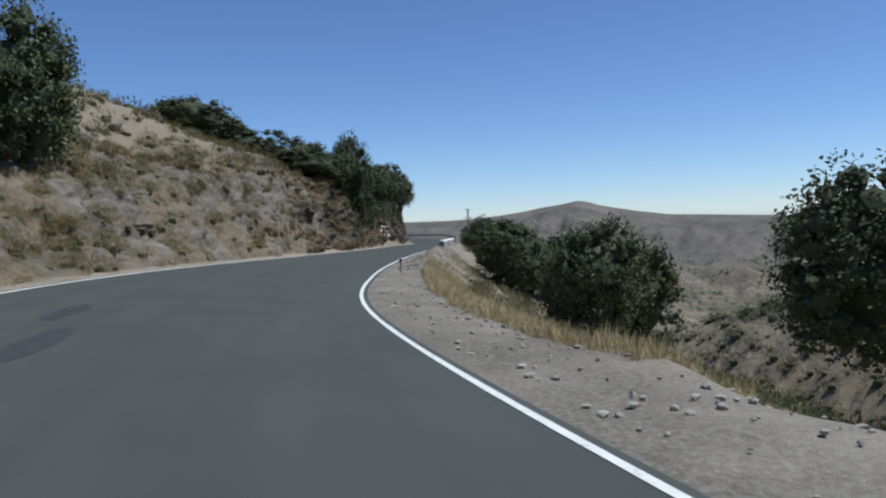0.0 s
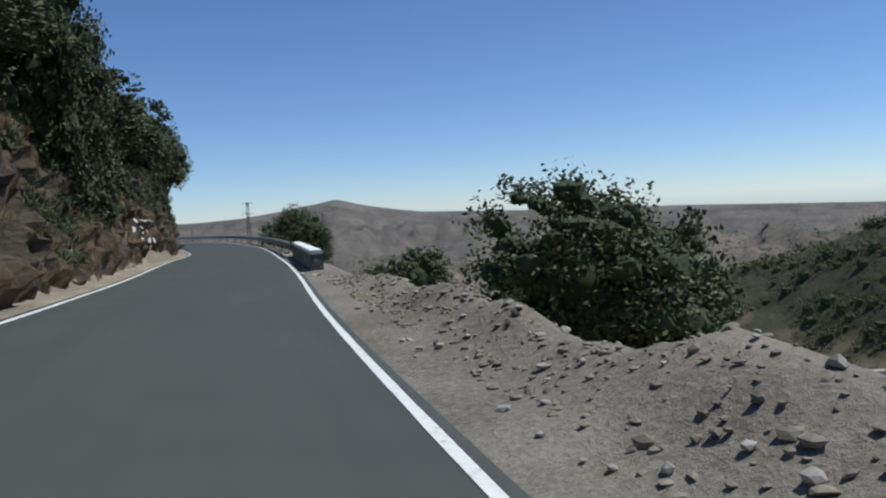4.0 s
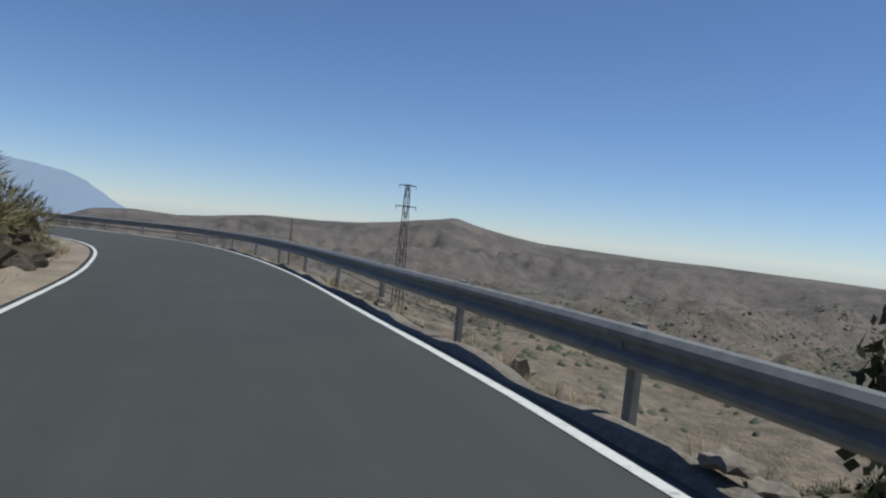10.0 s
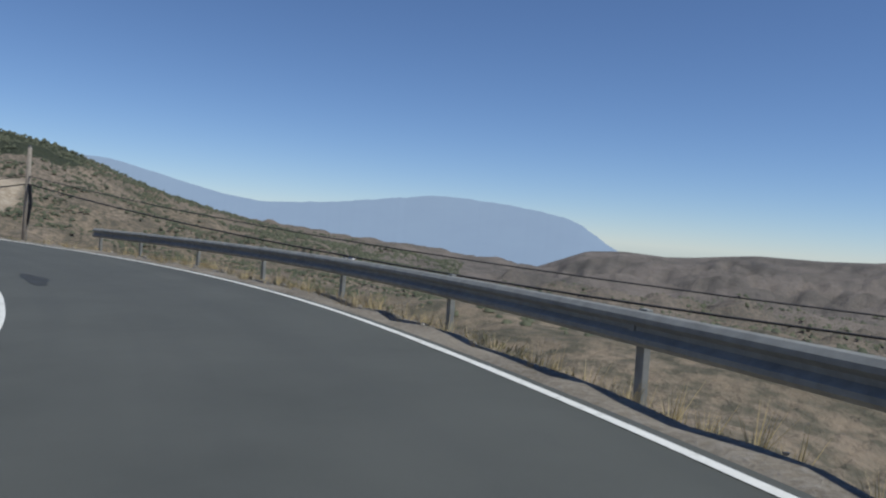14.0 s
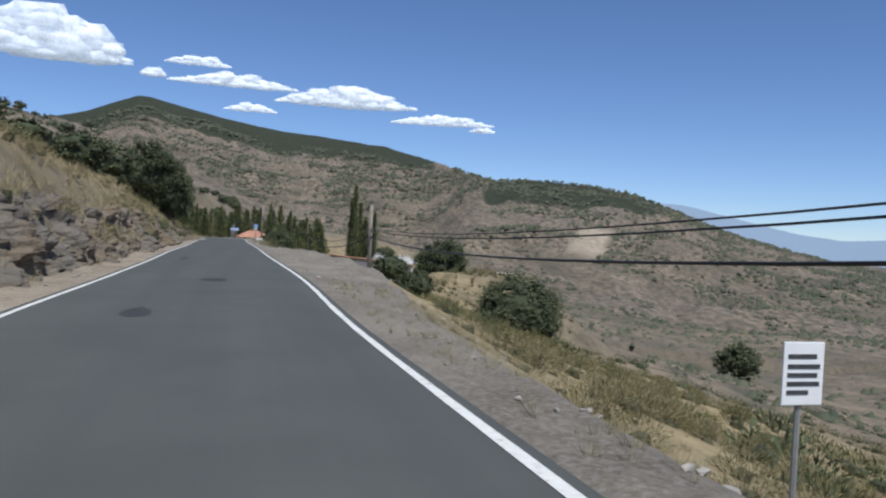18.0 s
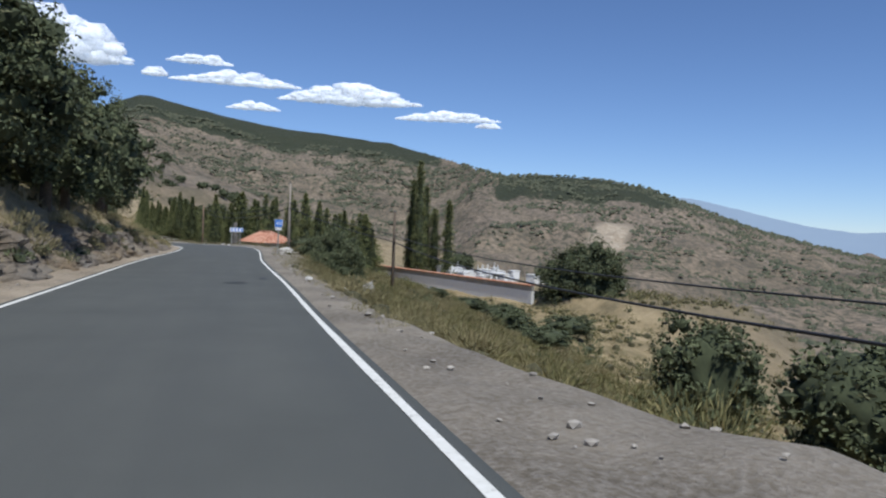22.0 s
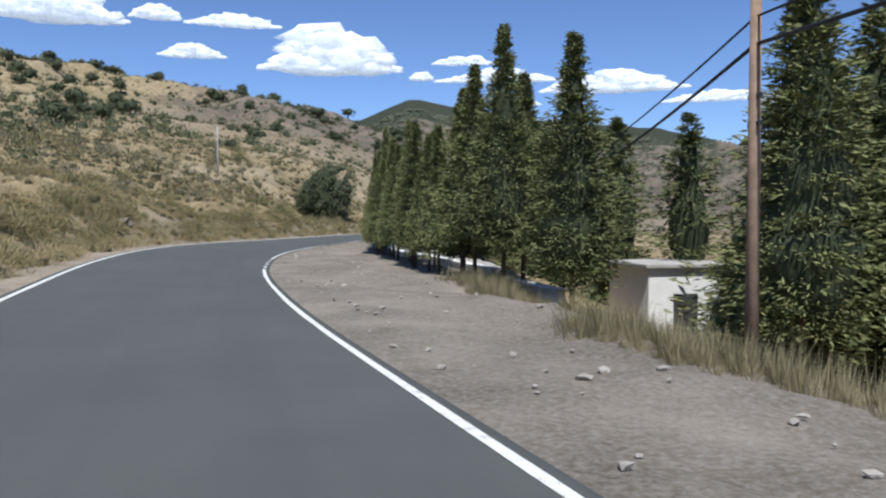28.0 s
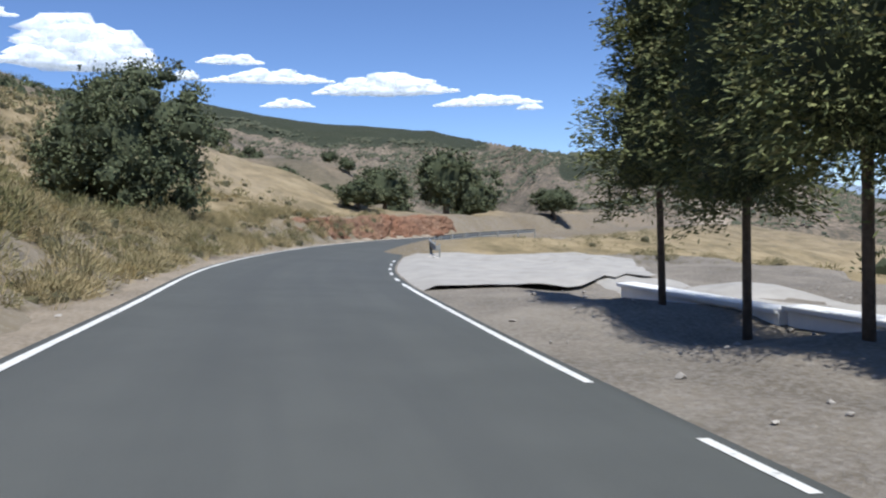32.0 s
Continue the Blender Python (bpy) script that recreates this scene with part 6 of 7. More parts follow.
def graveyard_wall():
    pts = [(-255.0, 232.3), (-241.0, 233.9), (-226.4, 235.5), (-211.7, 237.2), (-197.0, 238.8)]
    tops = [-8.9, -8.95, -8.97, -9.0, -9.05]
    for (a, b), (za, zb) in zip(zip(pts, pts[1:]), zip(tops, tops[1:])):
        ln = math.hypot(b[0] - a[0], b[1] - a[1])
        turn = math.degrees(math.atan2(b[1] - a[1], b[0] - a[0]))
        t = thing("graveyard_wall", (a[0], a[1], 0), "whitewashed graveyard wall with a red tile coping", "wall", turn, "graveyard wall lengths")
        for name, w, lo, hi, mt in (("body", 0.36, -3.2, -0.72, WHITEWASH), ("upper_band", 0.30, -0.72, -0.12, RENDER_GREY)):
            bm = bmesh.new()
            v = [bm.verts.new((x, y, (za if x == 0 else zb) + q)) for x in (0, ln) for y in (-w / 2, w / 2) for q in (lo, hi)]
            for f in ((0, 1, 3, 2), (4, 6, 7, 5), (0, 4, 5, 1), (2, 3, 7, 6), (1, 5, 7, 3), (0, 2, 6, 4)):
                bm.faces.new([v[k] for k in f])
            bmesh.ops.recalc_face_normals(bm, faces=bm.faces)
            part(name, bm, mt, t)
        n = int(ln / 0.42)
        me = add_mesh("coping_tile", tubed([(-0.24, 0, 0.05), (0.24, 0, -0.02)], [0.1, 0.1], 6), TILE_VAR, True)
        for i in range(n):
            u = (i + 0.5) / n
            for sy in (-1, 1):
                p = part("coping_tile", me, None, t)
                p.matrix_basis = pose(ln * u, sy * 0.14, za + (zb - za) * u - 0.08, 0, 0, 90 * sy) @ Matrix.Diagonal((0.7, 2.0, 0.8, 1))


graveyard_wall()


def tomb(x, y, w, d, h, turn, cross=False):
    z = ground_at(x, y)
    t = thing("tomb", (x, y, z), "whitewashed tomb in the graveyard", "tomb", turn, "graveyard tombs")
    part("block", boxed((w, d, h), (0, 0, h / 2 - 0.2), 0.04), WHITEWASH, t)
    part("top", boxed((w + 0.12, d + 0.12, 0.1), (0, 0, h - 0.17), 0.03), WHITEWASH, t)
    if cross:
        part("cross", boxed((0.1, 0.08, 0.8), (0, 0, h + 0.2)), WHITEWASH, t)
        part("cross_arm", boxed((0.45, 0.08, 0.1), (0, 0, h + 0.32)), WHITEWASH, t)


r_ = np.random.RandomState(21)
for i in range(46):
    x, y = r_.uniform(-236, -204), r_.uniform(240, 251)
    tomb(x, y, r_.uniform(0.7, 1.5), r_.uniform(0.7, 1.2), r_.uniform(0.7, 1.5), r_.uniform(-10, 25), r_.uniform() < 0.3)
for i in range(14):
    x, y = r_.uniform(-236, -200), r_.uniform(239.8, 243)
    tomb(x, y, r_.uniform(0.7, 1.3), r_.uniform(0.7, 1.2), r_.uniform(0.8, 1.6), r_.uniform(0, 30), r_.uniform() < 0.6)


def low_wall(s0, s1, d, h, label):
    a, b = at(s0, d), at(s1, d)
    z = (ground_at(a[0], a[1]) + ground_at(b[0], b[1])) / 2 + 0.05
    ln = float(np.hypot(*(b - a)[:2]))
    t = thing("low_wall", (a[0], a[1], z), label, "wall", math.degrees(math.atan2(b[1] - a[1], b[0] - a[0])), "low white walls")
    part("body", boxed((ln - 0.02, 0.22, h + 0.5), (ln / 2, 0, h / 2 - 0.25), 0.02), WHITEWASH, t)
    part("cap", boxed((ln - 0.02, 0.42, 0.08), (ln / 2, 0, h + 0.03), 0.02), WHITEWASH, t)


for k in range(11):
    low_wall(394 + k * 5.4, 394 + k * 5.4 + 5.4, 8.5 - 0.12 * k, 0.30, "low whitewashed kerb wall behind the cypress trunks")


def white_hut(x, y, w, l, h, turn):
    z = ground_at(x, y)
    t = thing("white_hut", (x, y, z), "small whitewashed outbuilding between the cypresses", "hut", turn)
    part("wall", boxed((w, l, h), (0, 0, h / 2 - 0.1), 0.03), WHITEWASH, t)
    part("roof", boxed((w + 0.3, l + 0.3, 0.12), (0, 0, h - 0.04), 0.03), CONCRETE, t)
    part("door", boxed((0.06, 0.75, 1.6), (w / 2 + 0.01, -0.2, 0.7), 0.01), STEEL_DARK, t)
    part("step", boxed((0.5, 1.1, 0.18), (w / 2 + 0.3, -0.2, 0.0), 0.02), CONCRETE, t)


white_hut(-241.4, 211.4, 2.5, 2.7, -5.95 - ground_at(-241.4, 211.4), 8)


# ---- village and far houses ----
def far_house(x, y, w, l, h, turn, tiled):
    z = ground_at(x, y)
    t = thing("village_house", (x, y, z), "white village house far down the slope", "house", turn, "village houses")
    part("wall", boxed((w, l, h + 3), (0, 0, h / 2 - 1.5)), WHITEWASH, t)
    part("roof", boxed((w + 0.5, l + 0.5, 0.4), (0, 0, h + 0.1), 0.1), TILE if tiled else WHITEWASH, t)
    for k in (-0.25, 0.25):
        part("window", boxed((0.15, 0.9, 1.2), (w / 2 + 0.02, l * k, h * 0.55)), STEEL_DARK, t)


r_ = np.random.RandomState(33)
for i in range(11):
    a, q = radians(61.8 + 0.42 * i + r_.uniform(-0.2, 0.2)), r_.uniform(232, 275)
    x, y = -37 - q * math.sin(a), 176 + q * math.cos(a)
    top = -3.0 - q * math.tan(radians(2.35 + r_.uniform(0, 0.45)))
    far_house(x, y, r_.uniform(3, 5), r_.uniform(3, 5), max(1.6, top - ground_at(x, y)), r_.uniform(-20, 20), False)
for i in range(9):
    a, q = radians(r_.uniform(27.5, 29.6)), r_.uniform(1750, 1900)
    x, y = HUB[0] - q * math.sin(a), HUB[1] + q * math.cos(a)
    far_house(x, y, r_.uniform(7, 13), r_.uniform(7, 13), r_.uniform(3, 5), r_.uniform(-20, 20), False)


# ---- clouds, far behind the ridge ----
def cloud(az, el, w, h, seed):
    r = np.random.RandomState(seed)
    R = 4550.0
    bm = bmesh.new()
    h, el = h * 1.4, el + 0.55
    n = int(56 + w * 13)
    for i in range(n):
        u = r.uniform(-1, 1)
        env = max(0.12, (1 - abs(u) ** 1.7) * r.uniform(0.6, 1.0))
        ca = radians(az + u * w / 2)
        size = R * radians(h) * r.uniform(0.18, 0.42) * env + R * radians(0.10)
        rise = R * radians(h) * (r.uniform(0, 1) ** 1.3) * 0.55 * env
        c = Vector((HUB[0] - R * math.sin(ca), HUB[1] + R * math.cos(ca), -4 + R * math.tan(radians(el)) - R * radians(h) * 0.3 + rise))
        tang = Vector((-math.cos(ca), -math.sin(ca), 0))
        v = bmesh.ops.create_icosphere(bm, subdivisions=2, radius=1.0)["verts"]
        for q in v:
            k = 1 + 0.5 * noise.noise(q.co * 1.7 + Vector((seed, i, 0))) + 0.25 * noise.noise(q.co * 4.3 + Vector((i, seed, 3)))
            p = q.co * k
            zz = p.z * size * 0.72
            q.co = c + tang * p.x * size * 1.5 + Vector((math.sin(ca), -math.cos(ca), 0)) * p.y * size * 0.6 + Vector((0, 0, zz if zz > 0 else zz * 0.4))
    ob = new("cloud", add_mesh("cloud", bm, CLOUD, True))
    tagged(ob, "small white fair-weather cloud", "cloud", "clouds", "structure")


for i, (az, el, w, h) in enumerate(((92.0, 11.0, 9.6, 2.9), (72.2, 9.0, 10.0, 1.5), (65.2, 7.75, 7.4, 0.75), (82.7, 10.65, 4.2, 0.7), (80.2, 9.5, 9.0, 0.85), (79.0, 7.75, 3.4, 0.55),
                                    (85.6, 9.55, 1.4, 0.6), (98.6, 12.9, 6.2, 0.9), (101.3, 10.75, 4.2, 0.9), (110.0, 13.2, 9.0, 2.6), (103.6, 13.1, 3.0, 1.0), (118, 14, 8, 1.6), (62.2, 7.2, 1.6, 0.35))):
    cloud(az, el, w, h, 100 + i)


# ---- undergrowth: uncountable, one object a kind ----
def scatter(n, s_rng, e_rng, side, seed, power=1.4, clump=0.0):
    """Places beside the road: along it within s_rng, e_rng metres outside its edge."""
    r = np.random.RandomState(seed)
    s = r.uniform(*s_rng, n)
    e = e_rng[0] + (e_rng[1] - e_rng[0]) * r.uniform(0, 1, n) ** power
    d = edge_r(s) + e if side > 0 else edge_l(s) - e
    P = at(s, d)
    if clump:
        keep = fbm(P[:, 0] / 6, P[:, 1] / 6, 3) > r.uniform(-clump, clump, n) * 0.5
        P, s, d = P[keep], s[keep], d[keep]
    s2, d2 = along(P[:, 0], P[:, 1])
    ok = (d2 > edge_r(s2) + 0.45) | (d2 < edge_l(s2) - 0.55)
    P = P[ok]
    P[:, 2] = land_z(P[:, 0], P[:, 1])
    return settle(P)


def tufts(name, P, height, blades, seed, mat, label, spread=0.5, wide=0.07):
    """Many tufts of blades as one mesh."""
    r = np.random.RandomState(seed)
    n = len(P)
    h = height * r.uniform(0.55, 1.35, n)
    a = r.uniform(0, 2 * np.pi, (n, blades))
    lean = r.uniform(0.1, spread, (n, blades))
    hh = h[:, None] * r.uniform(0.6, 1.1, (n, blades))
    base = P[:, None, :] + np.stack([np.cos(a), np.sin(a), 0 * a], -1) * (0.28 * h[:, None] * r.uniform(0, 1, (n, blades)))[..., None]
    base[..., 2] -= 0.05
    tip = base + np.stack([np.cos(a) * lean * hh, np.sin(a) * lean * hh, hh], -1)
    w = (wide * hh)[..., None] * np.stack([-np.sin(a + 0.6), np.cos(a + 0.6), 0 * a], -1)
    V = np.stack([base - w, base + w, tip], 2).reshape(-1, 3)
    F = np.arange(n * blades * 3).reshape(-1, 3)
    ob = new(name, mesh_from(name, V, F, mat, False))
    return tagged(ob, label, "plants", kind="stuff")


DOME = np.array([(0.8, 0, -0.35), (0.4, 0.7, -0.35), (-0.4, 0.7, -0.35), (-0.8, 0, -0.35), (-0.4, -0.7, -0.35), (0.4, -0.7, -0.35), (0.62, 0.36, 0.62), (0, 0.7, 0.6), (-0.62, 0.36, 0.66), (-0.62, -0.36, 0.6), (0, -0.7, 0.66), (0.62, -0.36, 0.6), (0, 0, 0.9)])
DOME_F = [(0, 1, 6), (1, 7, 6), (1, 2, 7), (2, 8, 7), (2, 3, 8), (3, 9, 8), (3, 4, 9), (4, 10, 9), (4, 5, 10), (5, 11, 10), (5, 0, 11), (0, 6, 11),
          (6, 7, 12), (7, 8, 12), (8, 9, 12), (9, 10, 12), (10, 11, 12), (11, 6, 12)]


def shrubs(name, P, radius, leaves, seed, mat, label, blade=0.05, length=(0.16, 0.42), heart=0.78):
    """Many rounded broom-like shrubs as one mesh: a rough dome, bristling with short blades."""
    r = np.random.RandomState(seed)
    n = len(P)
    R = (radius * r.uniform(0.45, 1.4, n))[:, None, None]
    squat = r.uniform(0.7, 1.1, (n, 1, 1)) * np.array([0, 0, 1]) + np.array([1, 1, 0])
    q = r.normal(size=(n, leaves, 3))
    q[..., 2] = np.abs(q[..., 2]) * 1.0 - 0.12
    q /= np.linalg.norm(q, axis=2)[..., None]
    k = r.uniform(0.5, 0.88, (n, leaves, 1))
    grow = q + r.normal(size=(n, leaves, 3)) * 0.35 + np.array([0, 0, 0.35])
    root = P[:, None, :] + q * k * R * squat
    tip = root + grow * R * r.uniform(*length, (n, leaves, 1))
    mid = root * 0.5 + tip * 0.5
    side = np.cross(grow, r.normal(size=(n, leaves, 3)))
    side *= blade * R / (np.linalg.norm(side, axis=2)[..., None] + 1e-6)
    V = np.stack([root, mid - side, tip, mid + side], 2).reshape(-1, 3)
    F = np.arange(len(V)).reshape(-1, 4).tolist()
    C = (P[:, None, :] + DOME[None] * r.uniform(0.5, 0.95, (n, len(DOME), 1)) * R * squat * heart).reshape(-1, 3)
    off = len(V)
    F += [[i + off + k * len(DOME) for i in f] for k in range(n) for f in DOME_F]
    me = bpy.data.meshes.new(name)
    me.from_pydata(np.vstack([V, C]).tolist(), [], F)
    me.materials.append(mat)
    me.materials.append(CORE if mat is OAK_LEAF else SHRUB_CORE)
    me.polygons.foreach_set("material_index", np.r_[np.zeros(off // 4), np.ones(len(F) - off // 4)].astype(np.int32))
    ob = new(name, me)
    return tagged(ob, label, "shrubs", kind="stuff")


def both(*sets):
    return np.vstack(sets)


def near_far(P, reach):
    """Split places by their distance from the road's edge."""
    s, d = along(P[:, 0], P[:, 1])
    e = np.where(d > 0, d - edge_r(s), edge_l(s) - d)
    return P[e < reach], P[e >= reach]


def shrub_set(name, P, radius, seed, mat, label, reach=10.0):
    a, b = near_far(P, reach)
    shrubs(name, a, radius, 520, seed, mat, label, 0.013, (0.08, 0.20), 0.54)
    shrubs(name, b, radius, 72, seed + 1, mat, label, 0.04, (0.12, 0.30), 0.66)


shrub_set("broom_shrubs", both(scatter(900, (-20, 62), (1.6, 26), -1, 1, 1.0), scatter(60, (62, 142), (2.6, 14), -1, 2), scatter(130, (142, 215), (1.4, 24), -1, 3), scatter(700, (205, 360), (1.6, 34), -1, 4)),
          0.58, 3, SHRUB_LEAF, "low olive and ochre broom shrubs on the banks")
shrub_set("ochre_shrubs", both(scatter(620, (-20, 66), (1.3, 26), -1, 301, 1.0), scatter(520, (-5, 60), (1.2, 9), -1, 304, 1.0), scatter(420, (365, 490), (1.2, 16), -1, 302, 1.2)), 0.40, 303, OCHRE_LEAF, "ochre and rust-coloured broom clumps on the stony bank", 14.0)
shrub_set("hillside_broom", both(scatter(190, (368, 484), (1.6, 26), -1, 311, 1.1), scatter(60, (372, 470), (1.4, 5), -1, 312, 1.0)), 0.80, 313, BROOM_LEAF, "large olive-green broom bushes on the roadside bank", 16.0)
shrub_set("dry_shrubs", both(scatter(1000, (345, 500), (1.4, 110), -1, 5, 1.7), scatter(2600, (345, 500), (8, 150), -1, 55, 1.1), scatter(160, (372, 490), (1.1, 4.5), -1, 6, 1.0)), 0.66, 14, SHRUB_LEAF, "dry olive shrubs covering the hillside")
shrub_set("straw_shrubs", both(scatter(1000, (345, 500), (1.4, 110), -1, 321, 1.7), scatter(2400, (345, 500), (8, 150), -1, 322, 1.1), scatter(620, (372, 490), (1.0, 6.5), -1, 323, 1.0)), 0.52, 324, STRAW_LEAF, "pale straw-coloured broom clumps covering the hillside")
shrub_set("green_scrub", both(scatter(420, (352, 500), (16, 150), -1, 331, 1.0), scatter(40, (380, 480), (4, 16), -1, 332, 1.0)), 1.15, 333, BROOM_LEAF, "olive-green bushes dotted over the hillside", 30.0)
SHRUB_R = both(scatter(150, (-10, 85), (6.0, 34), 1, 7), scatter(60, (22, 60), (3.5, 7), 1, 70, 1.0), scatter(260, (85, 205), (1.7, 30), 1, 8, 1.0), scatter(330, (194, 245), (0.9, 55), 1, 9, 1.6), scatter(420, (200, 262), (2.5, 40), 1, 93, 1.1), scatter(240, (245, 290), (6.5, 55), 1, 91, 1.2), scatter(330, (288, 345), (1.6, 50), 1, 92, 1.5),
               scatter(170, (288, 336), (2.6, 12), 1, 71, 1.0), scatter(110, (316, 350), (8, 13.5), 1, 72, 1.0), scatter(140, (345, 388), (4.6, 24), 1, 10), scatter(800, (140, 300), (16, 140), 1, 75, 1.0), scatter(170, (316, 358), (5, 30), 1, 73, 1.0), scatter(220, (312, 356), (16, 52), 1, 74, 1.0), scatter(60, (462, 512), (9, 26), 1, 19))
SHRUB_R = SHRUB_R[~((np.abs(SHRUB_R[:, 0] + 223.4) < 6) & (np.abs(SHRUB_R[:, 1] - 215.9) < 6))]
RIM = [(185, 0.0), (192, 3.4), (240, 4.2), (246, 9.0), (286, 9.0), (292, 0.0)]
u_, v_ = along(SHRUB_R[:, 0], SHRUB_R[:, 1])
SHRUB_R = SHRUB_R[v_ - edge_r(u_) >= table(RIM, u_)]
shrub_set("slope_broom", both(scatter(700, (286, 352), (3.0, 46), 1, 341, 1.1), scatter(260, (225, 286), (9, 38), 1, 342, 1.1)), 0.75, 343, BROOM_LEAF, "olive-green broom bushes on the slope below the road", 20.0)
shrub_set("slope_shrubs", SHRUB_R, 0.62, 24, SHRUB_LEAF, "mixed green and straw-coloured shrubs on the slope below the road", 20.0)
shrub_set("evergreen_shrubs", both(scatter(80, (0, 80), (7, 34), 1, 31), scatter(900, (0, 130), (24, 200), 1, 310, 1.0), scatter(260, (140, 300), (16, 150), 1, 311, 1.0), scatter(90, (90, 200), (4, 30), 1, 32), scatter(330, (205, 340), (8, 110), 1, 33, 1.0), scatter(40, (345, 470), (14, 40), 1, 34)),
          1.05, 34, OAK_LEAF, "dark evergreen shrubs on the lower slope")
SPUR = np.random.RandomState(15).uniform((48, 95), (140, 220), (420, 2))
shrubs("spur_bushes", np.c_[SPUR, land_z(SPUR[:, 0], SPUR[:, 1])], 2.3, 190, 345, OAK_LEAF, "dark oak bushes crowding the spur below the road", 0.022, (0.10, 0.24), 0.66)
shrub_set("spur_scrub", both(scatter(500, (0, 130), (30, 190), 1, 38, 1.0), scatter(900, (100, 215), (60, 150), 1, 39, 1.0)), 1.7, 36, BROOM_LEAF, "olive scrub over the spur beside the valley")
shrub_set("evergreen_scrub", both(scatter(26, (0, 50), (9, 30), -1, 35), scatter(70, (215, 360), (8, 60), -1, 36), scatter(120, (360, 500), (12, 150), -1, 37)), 0.95, 44, OAK_LEAF,
          "dark evergreen scrub on the upper hillside")
shrubs("ivy", both(scatter(260, (60, 112), (1.0, 2.3), -1, 81, 1.0), scatter(60, (270, 345), (1.2, 3.0), -1, 82, 1.0)), 0.34, 120, 83, OAK_LEAF, "ivy and small evergreen bushes clinging to the rock")
BROOM_P = np.array([at(s_, edge_l(np.array([s_]))[0] - e_) for s_, e_ in ((128.5, 1.7), (130.2, 1.9), (131.5, 1.6), (133.0, 1.8), (134.2, 1.5), (136.0, 1.7), (137.4, 1.4), (139.5, 1.6), (132.4, 2.6), (135.2, 2.5))])
BROOM_P[:, 2] = land_z(BROOM_P[:, 0], BROOM_P[:, 1])
shrubs("roadside_broom", settle(BROOM_P), 1.0, 700, 85, SHRUB_LEAF, "yellow-green broom growing over the end of the rock cutting", 0.012, (0.10, 0.26))
# the saplings and dead brush that stand up from the last hillside
shrub_set("bare_saplings", scatter(60, (385, 470), (8, 36), -1, 39, 1.0), 0.9, 54, TWIG, "thin grey leafless saplings on the hillside")
GRASS_P = both(scatter(1300, (-20, 62), (1.0, 22), -1, 11), scatter(160, (62, 145), (0.8, 1.3), -1, 111), scatter(2600, (205, 365), (1.0, 26), -1, 12, 1.1), scatter(2600, (225, 345), (2.2, 8), -1, 112, 1.0), scatter(8000, (345, 500), (0.9, 90), -1, 13, 1.3))
tufts("golden_grass", scatter(5200, (366, 486), (0.9, 16), -1, 314, 1.2, 0.6), 0.46, 20, 315, GOLD_GRASS, "golden dry grass standing on the roadside bank", 0.7, 0.014)
tufts("dry_grass_bank", GRASS_P, 0.34, 18, 21, GRASS_LEAF, "pale dry grass on the banks", 0.8, 0.024)
GRASS_ROW = both(scatter(1400, (384, 394), (4.6, 6.6), 1, 170, 1.0), scatter(3400, (364, 385), (3.2, 5.8), 1, 171, 1.0))
GRASS_R = both(scatter(700, (22, 64), (2.6, 8), 1, 14), scatter(2600, (80, 196), (0.9, 7), 1, 15, 1.1), scatter(1900, (193, 240), (0.45, 9), 1, 16, 1.2), scatter(900, (245, 290), (5.6, 16), 1, 160, 1.2), scatter(1500, (288, 332), (0.7, 9), 1, 161, 1.1),
               scatter(3000, (338, 384), (3.2, 6.5), 1, 17, 1.0), GRASS_ROW, scatter(1500, (466, 512), (5.5, 16), 1, 18))
tufts("tall_grass_strip", both(scatter(2600, (358, 386), (3.3, 6.0), 1, 173, 1.0), scatter(700, (386, 396), (4.6, 6.8), 1, 174, 1.0)), 0.42, 16, 23, SLOPE_GRASS, "tall brownish grass along the rim before the house", 0.6, 0.014)
tufts("rim_grass", both(scatter(2600, (8, 38), (1.9, 3.6), 1, 181, 1.0), scatter(5200, (100, 196), (0.55, 5.0), 1, 182, 1.0)), 0.28, 18, 25, GOLD_GRASS, "golden dry grass along the rim of the road", 0.8, 0.016)
tufts("dry_grass_slope", GRASS_R, 0.17, 30, 22, SLOPE_GRASS, "pale dry grass along the outer edge", 0.9, 0.016)


# ---- loose stones ----
def stones(name, P, size, seed, mat, label, sub=1):
    r = np.random.RandomState(seed)
    base = bmesh.new()
    bmesh.ops.create_icosphere(base, subdivisions=sub, radius=1.0)
    bv = np.array([v.co[:] for v in base.verts])
    bf = np.array([[v.index for v in f.verts] for f in base.faces])
    base.free()
    n = len(P)
    s = size * r.uniform(0.35, 1.0, n) ** 1.6
    k = r.uniform(0.55, 1.3, (n, len(bv), 1)) if sub == 1 else (1 + 0.30 * np.cos(bv @ r.normal(size=(3, n)) * 2.4 + r.uniform(0, 6, n)).T + r.uniform(-0.10, 0.10, (n, len(bv))))[..., None]
    sc = r.uniform(0.6, 1.3, (n, 1, 3)) * np.array([1.1, 1.1, 0.6])
    V = bv[None] * k * sc * s[:, None, None] + P[:, None, :]
    V[..., 2] += s[:, None] * 0.15
    F = (bf[None] + (np.arange(n) * len(bv))[:, None, None]).reshape(-1, 3)
    ob = new(name, mesh_from(name, V.reshape(-1, 3), F, mat, False))
    return tagged(ob, label, "stones", kind="stuff")


